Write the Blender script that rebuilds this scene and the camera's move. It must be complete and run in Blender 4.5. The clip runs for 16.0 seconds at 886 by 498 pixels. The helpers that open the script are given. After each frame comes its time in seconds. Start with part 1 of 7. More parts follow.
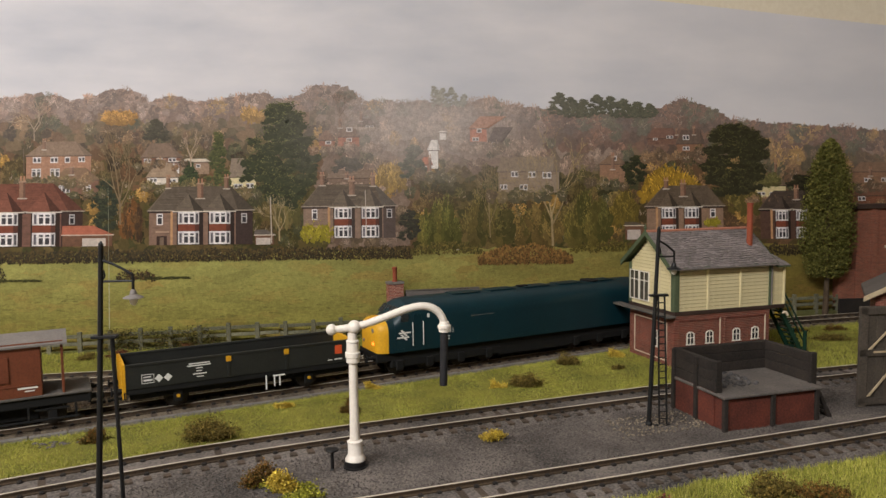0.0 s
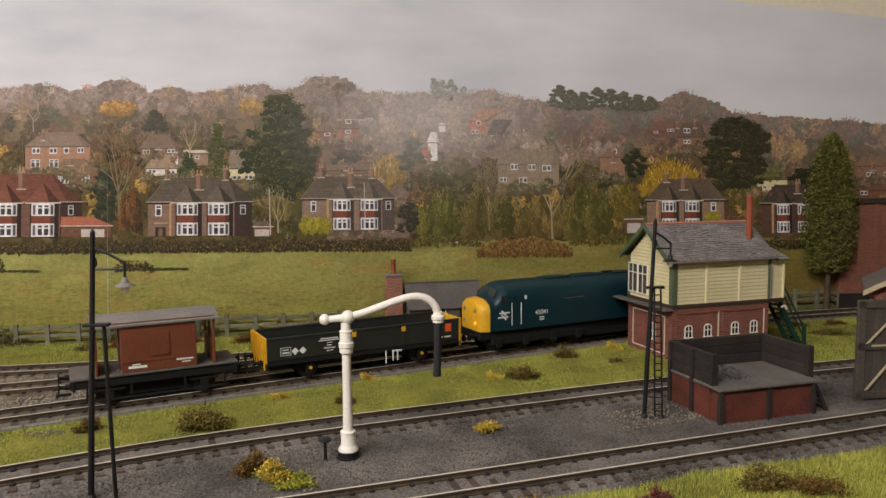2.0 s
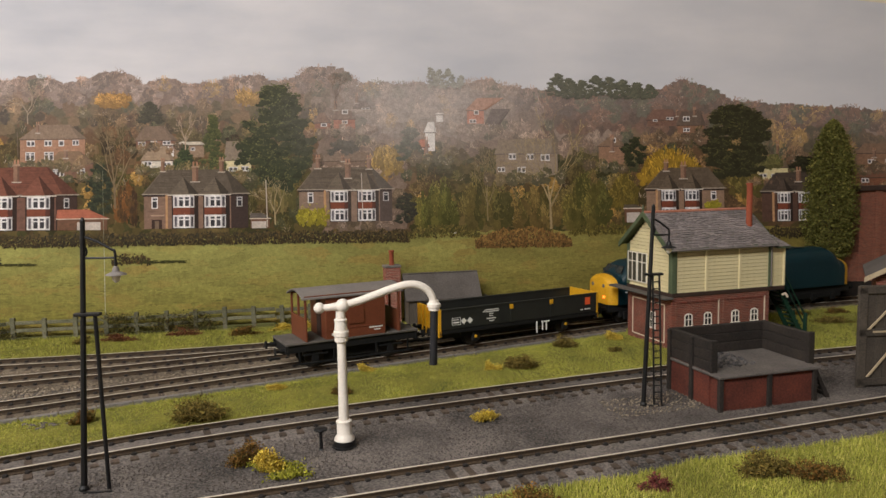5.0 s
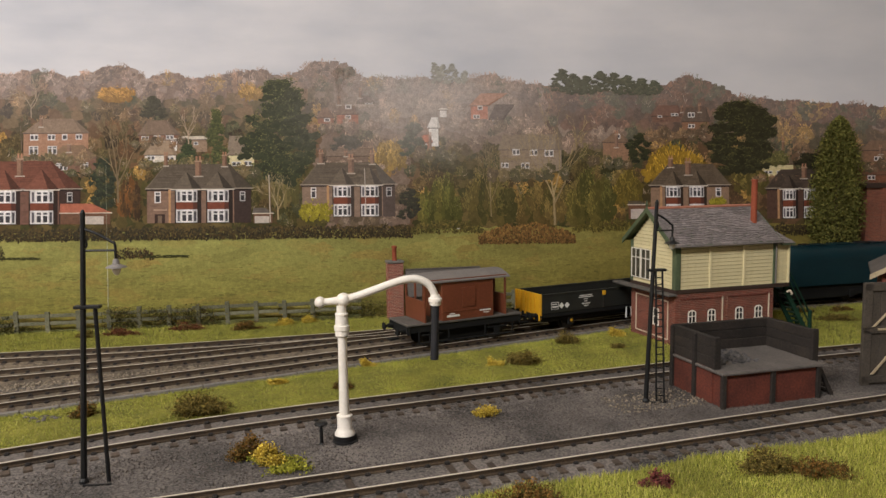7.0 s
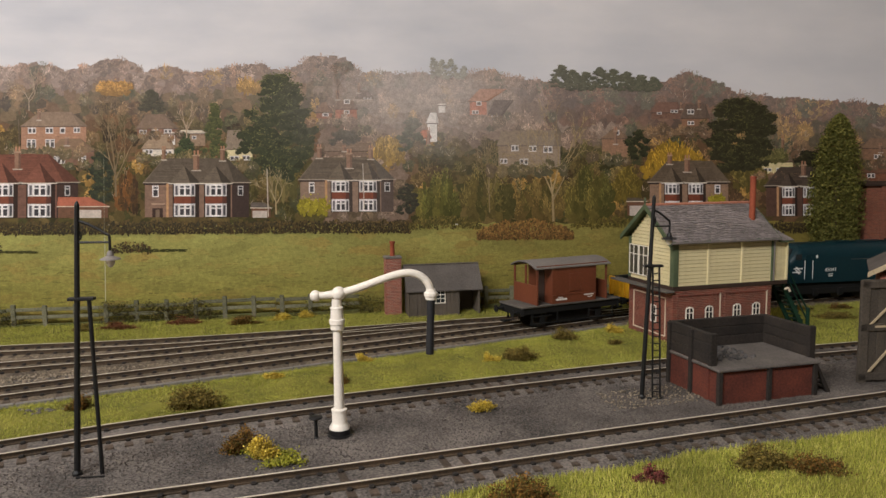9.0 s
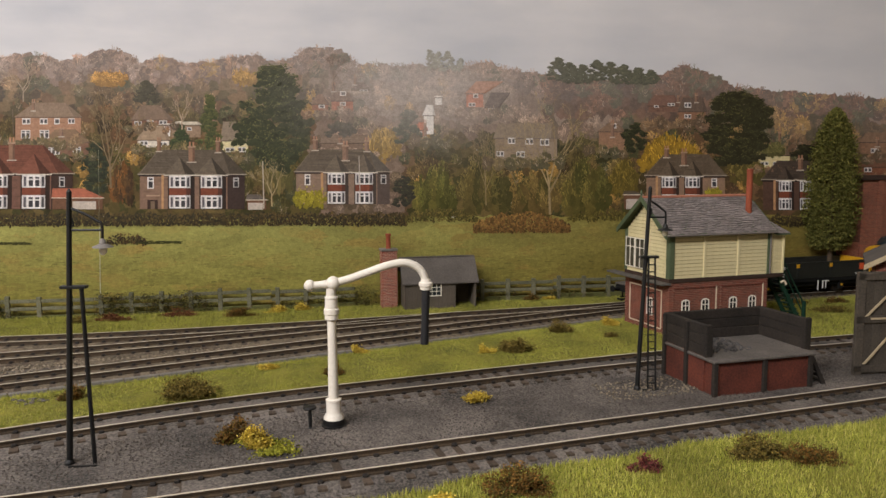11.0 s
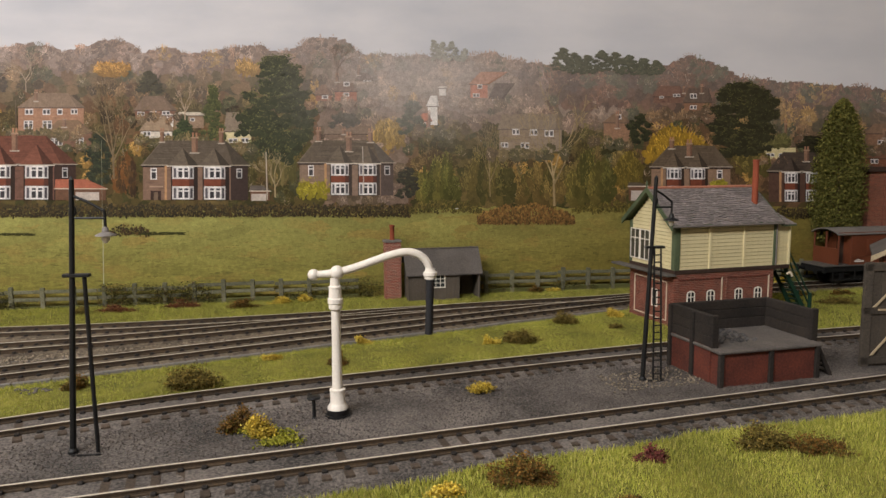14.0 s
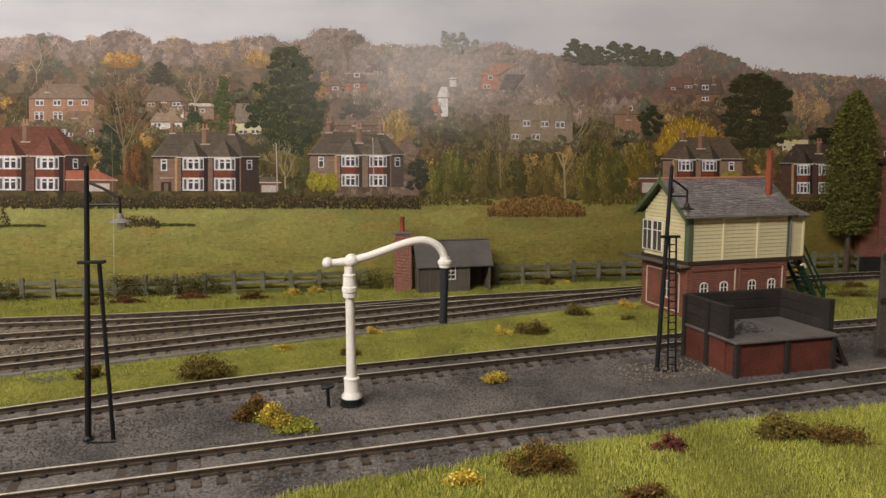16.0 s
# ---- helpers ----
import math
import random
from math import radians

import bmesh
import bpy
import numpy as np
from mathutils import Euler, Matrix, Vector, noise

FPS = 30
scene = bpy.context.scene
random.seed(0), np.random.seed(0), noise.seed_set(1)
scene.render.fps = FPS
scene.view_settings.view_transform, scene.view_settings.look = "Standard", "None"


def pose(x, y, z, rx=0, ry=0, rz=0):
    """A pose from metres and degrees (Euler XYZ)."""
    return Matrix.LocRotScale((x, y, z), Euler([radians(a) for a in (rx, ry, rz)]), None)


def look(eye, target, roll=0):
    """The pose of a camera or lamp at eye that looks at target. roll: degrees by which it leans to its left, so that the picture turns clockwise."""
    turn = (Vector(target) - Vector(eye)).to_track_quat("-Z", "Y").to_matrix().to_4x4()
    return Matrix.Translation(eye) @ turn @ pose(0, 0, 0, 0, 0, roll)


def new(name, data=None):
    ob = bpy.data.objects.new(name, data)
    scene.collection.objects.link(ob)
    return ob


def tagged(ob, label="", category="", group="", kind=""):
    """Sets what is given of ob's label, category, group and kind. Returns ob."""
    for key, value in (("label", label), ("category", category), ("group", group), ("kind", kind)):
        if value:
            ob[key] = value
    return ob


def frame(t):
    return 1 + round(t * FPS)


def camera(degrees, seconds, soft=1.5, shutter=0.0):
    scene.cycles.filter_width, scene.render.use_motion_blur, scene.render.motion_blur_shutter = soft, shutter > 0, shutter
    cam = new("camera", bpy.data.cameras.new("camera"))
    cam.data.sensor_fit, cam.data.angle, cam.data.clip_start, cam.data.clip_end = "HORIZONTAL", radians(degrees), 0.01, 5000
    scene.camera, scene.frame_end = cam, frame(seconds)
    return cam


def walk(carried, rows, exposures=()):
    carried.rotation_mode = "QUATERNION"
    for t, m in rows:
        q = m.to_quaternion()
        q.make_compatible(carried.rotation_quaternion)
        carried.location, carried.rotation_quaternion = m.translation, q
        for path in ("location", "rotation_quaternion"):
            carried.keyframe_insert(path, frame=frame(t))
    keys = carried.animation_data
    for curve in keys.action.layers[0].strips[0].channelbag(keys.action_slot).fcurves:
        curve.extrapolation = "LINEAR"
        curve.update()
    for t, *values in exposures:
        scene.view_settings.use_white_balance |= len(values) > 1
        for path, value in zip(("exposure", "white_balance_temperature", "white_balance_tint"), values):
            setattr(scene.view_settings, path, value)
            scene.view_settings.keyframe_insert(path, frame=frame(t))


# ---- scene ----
cam = camera(62.07, 16.0, soft=1.5)
PATH = [
    (0, (0.0044, -0.3286, 0.1276), (0.0491, 0.0674, 0.0928), -0.79),
    (0.5, (0.0060, -0.3287, 0.1266), (0.0478, 0.0676, 0.0915), -0.85),
    (1, (0.0072, -0.3286, 0.1263), (0.0485, 0.0676, 0.0906), -0.90),
    (1.5, (0.0084, -0.3283, 0.1252), (0.0503, 0.0678, 0.0884), -0.70),
    (2, (0.0093, -0.3282, 0.1253), (0.0514, 0.0678, 0.0879), -0.57),
    (2.5, (0.0108, -0.3279, 0.1250), (0.0530, 0.0680, 0.0868), -0.79),
    (3, (0.0107, -0.3276, 0.1245), (0.0535, 0.0682, 0.0858), -0.90),
    (3.5, (0.0121, -0.3284, 0.1247), (0.0548, 0.0675, 0.0860), -1.00),
    (4, (0.0125, -0.3266, 0.1220), (0.0542, 0.0692, 0.0826), -1.07),
    (6.5, (0.0130, -0.3245, 0.1209), (0.0525, 0.0715, 0.0800), -0.86),
    (7, (0.0141, -0.3240, 0.1200), (0.0525, 0.0720, 0.0784), -0.82),
    (7.5, (0.0153, -0.3247, 0.1202), (0.0547, 0.0712, 0.0786), -0.65),
    (8, (0.0148, -0.3233, 0.1192), (0.0535, 0.0726, 0.0768), -0.55),
    (8.5, (0.0150, -0.3229, 0.1189), (0.0532, 0.0729, 0.0760), -0.49),
    (9, (0.0163, -0.3235, 0.1185), (0.0543, 0.0723, 0.0755), -0.51),
    (11.5, (0.0175, -0.3219, 0.1153), (0.0570, 0.0735, 0.0696), -0.33),
    (12, (0.0167, -0.3213, 0.1156), (0.0558, 0.0741, 0.0693), -0.40),
    (12.5, (0.0170, -0.3213, 0.1154), (0.0559, 0.0740, 0.0684), -0.41),
    (13, (0.0176, -0.3214, 0.1143), (0.0558, 0.0740, 0.0671), -0.45),
    (13.5, (0.0178, -0.3216, 0.1139), (0.0557, 0.0737, 0.0662), -0.37),
    (14, (0.0170, -0.3206, 0.1132), (0.0546, 0.0747, 0.0649), -0.32),
    (14.5, (0.0162, -0.3203, 0.1119), (0.0532, 0.0750, 0.0633), -0.46),
    (15, (0.0155, -0.3193, 0.1116), (0.0516, 0.0761, 0.0630), -0.45),
    (15.5, (0.0159, -0.3190, 0.1088), (0.0516, 0.0763, 0.0593), -0.31),
    (16, (0.0129, -0.3187, 0.1096), (0.0477, 0.0766, 0.0592), -0.30),
]
walk(cam, [(t, look(eye, aim, roll)) for t, eye, aim, roll in PATH])
LIGHT_A, LIGHT_B = 40.5, 5.0

# ---- light ----
world = bpy.data.worlds.new("room_world")
scene.world = world
world.use_nodes = True
bg = world.node_tree.nodes["Background"]
bg.inputs["Color"].default_value = (1.0, 0.97, 0.94, 1)
bg.inputs["Strength"].default_value = 0.08


def ceiling_lamp_light(x, y, z, sx, sy, watts, tint):
    lamp = bpy.data.lights.new("ceiling_panel_light", "AREA")
    lamp.shape, lamp.size, lamp.size_y = "RECTANGLE", sx, sy
    lamp.energy, lamp.color = watts, tint
    ob = new("ceiling_panel_light", lamp)
    ob.matrix_world = look((x, y, z), (x, y, z - 1))
    return ob


ceiling_lamp_light(-0.78, -0.95, 1.085, 1.1, 0.3, LIGHT_A, (0.985, 0.975, 0.97))
ceiling_lamp_light(-1.45, -0.55, 1.085, 0.3, 0.9, LIGHT_B, (1.0, 0.955, 0.92))


# ---- materials ----
def lin(v):
    v = v / 255.0
    return v / 12.92 if v <= 0.04045 else ((v + 0.055) / 1.055) ** 2.4


def rgb(r, g, b):
    return (lin(r), lin(g), lin(b), 1.0)


def nodes_of(name):
    m = bpy.data.materials.new(name)
    m.use_nodes = True
    nt = m.node_tree
    return m, nt, nt.nodes["Principled BSDF"]


def surface(name, low, high, rough=0.7, metal=0.0, grain=900.0, stains=60.0, bump=0.15, random=0.0, island=False, spec=0.4, contrast=0.35):
    """Two colours mixed by fine grain and larger stains, with relief; random varies each piece."""
    m, nt, bsdf = nodes_of(name)
    tex = nt.nodes.new("ShaderNodeTexCoord")
    fine = nt.nodes.new("ShaderNodeTexNoise")
    fine.inputs["Scale"].default_value, fine.inputs["Detail"].default_value = grain, 4.0
    big = nt.nodes.new("ShaderNodeTexNoise")
    big.inputs["Scale"].default_value, big.inputs["Detail"].default_value = stains, 5.0
    for n in (fine, big):
        nt.links.new(tex.outputs["Object"], n.inputs["Vector"])
    add = nt.nodes.new("ShaderNodeMath")
    add.operation = "ADD"
    nt.links.new(fine.outputs["Fac"], add.inputs[0])
    nt.links.new(big.outputs["Fac"], add.inputs[1])
    half = nt.nodes.new("ShaderNodeMapRange")
    half.inputs["From Min"].default_value, half.inputs["From Max"].default_value = 1.0 - contrast, 1.0 + contrast
    nt.links.new(add.outputs[0], half.inputs["Value"])
    mix = nt.nodes.new("ShaderNodeMix")
    mix.data_type = "RGBA"
    mix.inputs["A"].default_value, mix.inputs["B"].default_value = low, high
    nt.links.new(half.outputs["Result"], mix.inputs["Factor"])
    colour = mix.outputs["Result"]
    if random:
        if island:
            pick = nt.nodes.new("ShaderNodeNewGeometry").outputs["Random Per Island"]
        else:
            pick = nt.nodes.new("ShaderNodeObjectInfo").outputs["Random"]
        ramp = nt.nodes.new("ShaderNodeMapRange")
        ramp.inputs["To Min"].default_value, ramp.inputs["To Max"].default_value = 1 - random, 1 + random
        nt.links.new(pick, ramp.inputs["Value"])
        hsv = nt.nodes.new("ShaderNodeHueSaturation")
        nt.links.new(colour, hsv.inputs["Color"])
        nt.links.new(ramp.outputs["Result"], hsv.inputs["Value"])
        colour = hsv.outputs["Color"]
    nt.links.new(colour, bsdf.inputs["Base Color"])
    bsdf.inputs["Roughness"].default_value = rough
    bsdf.inputs["Metallic"].default_value = metal
    bsdf.inputs["Specular IOR Level"].default_value = spec
    if bump:
        bp = nt.nodes.new("ShaderNodeBump")
        bp.inputs["Strength"].default_value, bp.inputs["Distance"].default_value = bump, 0.0004
        nt.links.new(fine.outputs["Fac"], bp.inputs["Height"])
        nt.links.new(bp.outputs["Normal"], bsdf.inputs["Normal"])
    return m


def brickwork(name, brick_a, brick_b, mortar, length=0.0031, course=0.00118):
    m, nt, bsdf = nodes_of(name)
    tex = nt.nodes.new("ShaderNodeTexCoord")
    sep = nt.nodes.new("ShaderNodeSeparateXYZ")
    nt.links.new(tex.outputs["Object"], sep.inputs[0])
    add = nt.nodes.new("ShaderNodeMath")
    nt.links.new(sep.outputs["X"], add.inputs[0])
    nt.links.new(sep.outputs["Y"], add.inputs[1])
    com = nt.nodes.new("ShaderNodeCombineXYZ")
    nt.links.new(add.outputs[0], com.inputs["X"])
    nt.links.new(sep.outputs["Z"], com.inputs["Y"])
    br = nt.nodes.new("ShaderNodeTexBrick")
    br.inputs["Scale"].default_value = 1.0
    br.inputs["Brick Width"].default_value, br.inputs["Row Height"].default_value = length, course
    br.inputs["Mortar Size"].default_value = 0.00014
    br.inputs["Color1"].default_value, br.inputs["Color2"].default_value, br.inputs["Mortar"].default_value = brick_a, brick_b, mortar
    nt.links.new(com.outputs[0], br.inputs["Vector"])
    stain = nt.nodes.new("ShaderNodeTexNoise")
    stain.inputs["Scale"].default_value, stain.inputs["Detail"].default_value = 90.0, 5.0
    nt.links.new(tex.outputs["Object"], stain.inputs["Vector"])
    rng = nt.nodes.new("ShaderNodeMapRange")
    rng.inputs["To Min"].default_value, rng.inputs["To Max"].default_value = 0.72, 1.22
    nt.links.new(stain.outputs["Fac"], rng.inputs["Value"])
    hsv = nt.nodes.new("ShaderNodeHueSaturation")
    nt.links.new(br.outputs["Color"], hsv.inputs["Color"])
    nt.links.new(rng.outputs["Result"], hsv.inputs["Value"])
    nt.links.new(hsv.outputs["Color"], bsdf.inputs["Base Color"])
    bsdf.inputs["Roughness"].default_value = 0.85
    bp = nt.nodes.new("ShaderNodeBump")
    bp.inputs["Strength"].default_value, bp.inputs["Distance"].default_value, bp.invert = 0.5, 0.0002, True
    nt.links.new(br.outputs["Fac"], bp.inputs["Height"])
    nt.links.new(bp.outputs["Normal"], bsdf.inputs["Normal"])
    return m


def inked(name, rough=0.45, blotch=0.12, fine=0.0):
    """Paint or ink whose colour is stored with the faces."""
    m, nt, bsdf = nodes_of(name)
    att = nt.nodes.new("ShaderNodeVertexColor")
    att.layer_name = "ink"
    tex = nt.nodes.new("ShaderNodeTexCoord")
    noi = nt.nodes.new("ShaderNodeTexNoise")
    noi.inputs["Scale"].default_value, noi.inputs["Detail"].default_value = 260.0, 6.0
    nt.links.new(tex.outputs["Object"], noi.inputs["Vector"])
    rng = nt.nodes.new("ShaderNodeMapRange")
    rng.inputs["To Min"].default_value, rng.inputs["To Max"].default_value = 1 - blotch * 2, 1 + blotch * 2
    nt.links.new(noi.outputs["Fac"], rng.inputs["Value"])
    hsv = nt.nodes.new("ShaderNodeHueSaturation")
    nt.links.new(att.outputs["Color"], hsv.inputs["Color"])
    value = rng.outputs["Result"]
    if fine:
        speck = nt.nodes.new("ShaderNodeTexNoise")
        speck.inputs["Scale"].default_value, speck.inputs["Detail"].default_value = 950.0, 3.0
        nt.links.new(tex.outputs["Object"], speck.inputs["Vector"])
        span = nt.nodes.new("ShaderNodeMapRange")
        span.inputs["From Min"].default_value, span.inputs["From Max"].default_value = 0.3, 0.7
        span.inputs["To Min"].default_value, span.inputs["To Max"].default_value = 1 - fine, 1 + fine
        nt.links.new(speck.outputs["Fac"], span.inputs["Value"])
        mul = nt.nodes.new("ShaderNodeMath")
        mul.operation = "MULTIPLY"
        nt.links.new(value, mul.inputs[0])
        nt.links.new(span.outputs["Result"], mul.inputs[1])
        value = mul.outputs[0]
    nt.links.new(value, hsv.inputs["Value"])
    nt.links.new(hsv.outputs["Color"], bsdf.inputs["Base Color"])
    bsdf.inputs["Roughness"].default_value = rough
    bsdf.inputs["Specular IOR Level"].default_value = 0.25
    return m


def glow(name, colour, strength):
    m, nt, bsdf = nodes_of(name)
    bsdf.inputs["Base Color"].default_value = colour
    bsdf.inputs["Emission Color"].default_value = colour
    bsdf.inputs["Emission Strength"].default_value = strength
    return m


def two_tone(name, low, high, scale_big, scale_fine, rough=0.9, bump=0.4):
    return surface(name, low, high, rough=rough, grain=scale_fine, stains=scale_big, bump=bump, contrast=0.22)


M_CINDER = two_tone("cinder_ash", rgb(46, 43, 41), rgb(120, 111, 105), 26, 900, bump=0.5)
M_GRIT = surface("yard_grit", rgb(58, 53, 51), rgb(112, 103, 97), rough=0.95, grain=1500, stains=200, random=0.3, island=True)
M_STONE = surface("ballast_chip", rgb(76, 67, 57), rgb(158, 144, 125), rough=0.9, grain=1500, stains=200, random=0.5, island=True)
M_BED = two_tone("brown_ballast_bed", rgb(62, 54, 45), rgb(122, 108, 90), 40, 900, bump=0.6)
M_TURF = two_tone("turf_mat", rgb(84, 84, 30), rgb(128, 122, 46), 45, 900)
M_SLEEPER = surface("stained_sleeper", rgb(44, 36, 30), rgb(88, 74, 62), rough=0.85, random=0.25)
M_CHAIR = surface("dark_rail_chair", rgb(22, 19, 18), rgb(42, 36, 32), rough=0.8)
M_RAIL = surface("rusty_rail_side", rgb(50, 41, 32), rgb(86, 69, 51), rough=0.75, metal=0.15)
M_STEEL = surface("polished_rail_head", rgb(188, 176, 158), rgb(220, 209, 194), rough=0.3, metal=0.2, bump=0.03)
M_CONDUIT = surface("grey_cable_trough", rgb(88, 84, 80), rgb(136, 130, 122), rough=0.85)
M_WHITE = surface("cream_white_paint", rgb(222, 212, 200), rgb(240, 232, 222), rough=0.38, stains=40, bump=0.05)
M_BLACK = surface("black_paint", rgb(12, 12, 12), rgb(28, 27, 28), rough=0.5)
M_RUBBER = surface("black_hose", rgb(24, 24, 27), rgb(42, 41, 44), rough=0.65)
M_BRICK = brickwork("red_brick", rgb(128, 62, 47), rgb(92, 45, 37), rgb(146, 110, 92))
M_BRICK_B = brickwork("orange_red_brick", rgb(142, 80, 60), rgb(112, 66, 52), rgb(140, 100, 80))
M_BRICK_C = brickwork("chimney_brick", rgb(148, 66, 50), rgb(104, 46, 38), rgb(196, 162, 142))
M_CREAM = surface("cream_board", rgb(208, 194, 148), rgb(228, 214, 172), rough=0.6, stains=50, random=0.04)
M_LINE = surface("brown_shadow_gap", rgb(120, 96, 62), rgb(146, 120, 82), rough=0.8)
M_GREEN = surface("dull_green_paint", rgb(68, 80, 58), rgb(92, 102, 76), rough=0.6)
M_DKGREEN = surface("dark_green_stair", rgb(18, 48, 36), rgb(32, 68, 52), rough=0.5)
M_SLATE = surface("grey_slate", rgb(104, 96, 94), rgb(150, 140, 138), rough=0.75, random=0.22, island=True)
M_RIDGE = surface("terracotta_ridge", rgb(160, 100, 80), rgb(186, 128, 104), rough=0.8)
M_PIPE = surface("red_brown_stack", rgb(128, 62, 42), rgb(160, 82, 56), rough=0.8)
M_BEAM = surface("dark_brown_beam", rgb(48, 34, 28), rgb(70, 52, 42), rough=0.8)
M_STONEWHITE = surface("pale_trim", rgb(196, 176, 152), rgb(220, 204, 182), rough=0.8)
M_FRAME = surface("white_window_frame", rgb(226, 218, 204), rgb(240, 232, 220), rough=0.5, bump=0.03)
M_PANE = surface("dim_window_glass", rgb(62, 59, 52), rgb(96, 91, 79), rough=0.12, bump=0.0)
# near-black colour stands in for the unlit space behind openings
M_DARK = surface("painted_interior_shade", rgb(14, 12, 11), rgb(26, 23, 21), rough=0.9)
M_BUNKER = surface("weathered_red_panel", rgb(62, 31, 25), rgb(112, 56, 42), rough=0.8, stains=70)
M_TIMBER = surface("tarred_timber", rgb(26, 22, 20), rgb(54, 46, 40), rough=0.85, random=0.2)
M_DECK = surface("grey_concrete_deck", rgb(74, 69, 65), rgb(110, 102, 97), rough=0.9, bump=0.6)
M_COAL = surface("coal", rgb(40, 38, 38), rgb(92, 88, 87), rough=0.6, random=0.5, island=True)
M_HUT = surface("grey_brown_planks", rgb(74, 66, 58), rgb(98, 88, 78), rough=0.8, random=0.08)
M_HUTROOF = surface("grey_felt_roof", rgb(78, 72, 68), rgb(104, 97, 92), rough=0.9)
M_FENCE = surface("mossy_fence_timber", rgb(78, 78, 58), rgb(126, 122, 100), rough=0.9, random=0.2)
M_MOSS = surface("mossy_board", rgb(66, 68, 36), rgb(104, 102, 58), rough=0.95, random=0.15)
M_IVY = inked("ivy_leaf", rough=0.8, blotch=0.1)
M_LEAF = inked("foliage_scatter", rough=0.85, blotch=0.15)
M_GRASS = inked("static_grass", rough=0.8, blotch=0.1)
M_PRINT = inked("printed_paper", rough=0.5, blotch=0.16, fine=0.14)
M_BARK = surface("bark", rgb(62, 50, 38), rgb(96, 80, 62), rough=0.9)
M_DOOR = surface("weathered_grey_planks", rgb(56, 50, 43), rgb(86, 77, 68), rough=0.85, random=0.12)
M_BRACE = surface("bare_wood_brace", rgb(158, 140, 112), rgb(190, 172, 142), rough=0.8)
M_VAN = surface("bauxite_brown", rgb(98, 52, 34), rgb(120, 66, 44), rough=0.5, stains=40, bump=0.05)
M_VANROOF = surface("grey_roof", rgb(104, 98, 94), rgb(130, 123, 118), rough=0.7)
M_CHASSIS = surface("dirty_black_chassis", rgb(6, 6, 6), rgb(16, 15, 14), rough=0.8)
M_PLANK = surface("grey_footplate", rgb(70, 66, 62), rgb(104, 98, 92), rough=0.8)
M_WAGON = surface("dark_olive_grey", rgb(27, 28, 26), rgb(42, 43, 39), rough=0.6, bump=0.05)
M_YELLOW = surface("warning_yellow", rgb(192, 140, 26), rgb(222, 168, 38), rough=0.5, stains=50, bump=0.05)
M_BLUE = surface("rail_blue", rgb(6, 36, 44), rgb(12, 48, 56), rough=0.42, stains=30, bump=0.04)
M_LOCOGLASS = surface("tinted_cab_glass", rgb(30, 34, 36), rgb(58, 62, 62), rough=0.15, bump=0.0)
M_LETTER = surface("white_lettering", rgb(216, 214, 208), rgb(232, 230, 226), rough=0.5, bump=0.0)
M_ORANGE = surface("orange_panel", rgb(206, 78, 40), rgb(222, 96, 52), rough=0.5, bump=0.0)
M_WHEEL = surface("dark_steel_wheel", rgb(36, 33, 31), rgb(64, 58, 53), rough=0.5, metal=0.6)
M_LAMPGLOW = glow("marker_light", (1.0, 0.16, 0.02, 1), 3.5)
M_PANEL = glow("ceiling_panel_glow", (1.0, 0.92, 0.82, 1), 3.0)
M_WALL = surface("room_wall_paint", rgb(226, 214, 192), rgb(238, 228, 208), rough=0.8, grain=300, stains=3, bump=0.05)
M_CEIL = surface("ceiling_paint", rgb(232, 228, 220), rgb(242, 238, 232), rough=0.9, grain=300, stains=3, bump=0.05)
M_FLOOR = surface("brown_carpet", rgb(70, 60, 52), rgb(96, 84, 74), rough=0.95, grain=400, stains=6)
M_FASCIA = surface("plywood_fascia", rgb(130, 100, 66), rgb(164, 130, 90), rough=0.7, grain=200, stains=12)


# ---- building helpers: all lengths below are in millimetres ----
MM = 0.001


def cuboid(bm, x0, x1, y0, y1, z0, z1, bevel=0.0):
    made = bmesh.ops.create_cube(bm, size=1.0)
    vs = made["verts"]
    for v in vs:
        v.co = Vector((x0 + (x1 - x0) * (v.co.x + 0.5), y0 + (y1 - y0) * (v.co.y + 0.5), z0 + (z1 - z0) * (v.co.z + 0.5)))
    if bevel:
        edges = list({e for v in vs for e in v.link_edges})
        bmesh.ops.bevel(bm, geom=edges, offset=bevel, segments=1, affect="EDGES")
    return bm


def tube(bm, pts, radii, seg=12, close=True):
    """A round tube through points."""
    if not hasattr(radii, "__len__"):
        radii = [radii] * len(pts)
    pts = [Vector(p) for p in pts]
    rings = []
    side = None
    for i, p in enumerate(pts):
        d = (pts[min(i + 1, len(pts) - 1)] - pts[max(i - 1, 0)]).normalized()
        if side is None:
            side = d.orthogonal().normalized()
        side = (side - d * side.dot(d)).normalized()
        up = d.cross(side)
        rings.append([bm.verts.new(p + (side * math.cos(a) + up * math.sin(a)) * radii[i]) for a in (2 * math.pi * k / seg for k in range(seg))])
    for a, b in zip(rings, rings[1:]):
        for k in range(seg):
            bm.faces.new((a[k], a[(k + 1) % seg], b[(k + 1) % seg], b[k]))
    if close:
        bm.faces.new(rings[0][::-1])
        bm.faces.new(rings[-1])
    return bm


def lathe(bm, x, y, profile, seg=24):
    """A turned shape round an upright axis; profile: (radius, height)."""
    rings = [[bm.verts.new((x + r * math.cos(a), y + r * math.sin(a), z)) for a in (2 * math.pi * k / seg for k in range(seg))] for r, z in profile]
    for a, b in zip(rings, rings[1:]):
        for k in range(seg):
            bm.faces.new((a[k], a[(k + 1) % seg], b[(k + 1) % seg], b[k]))
    bm.faces.new(rings[0][::-1])
    bm.faces.new(rings[-1])
    return bm


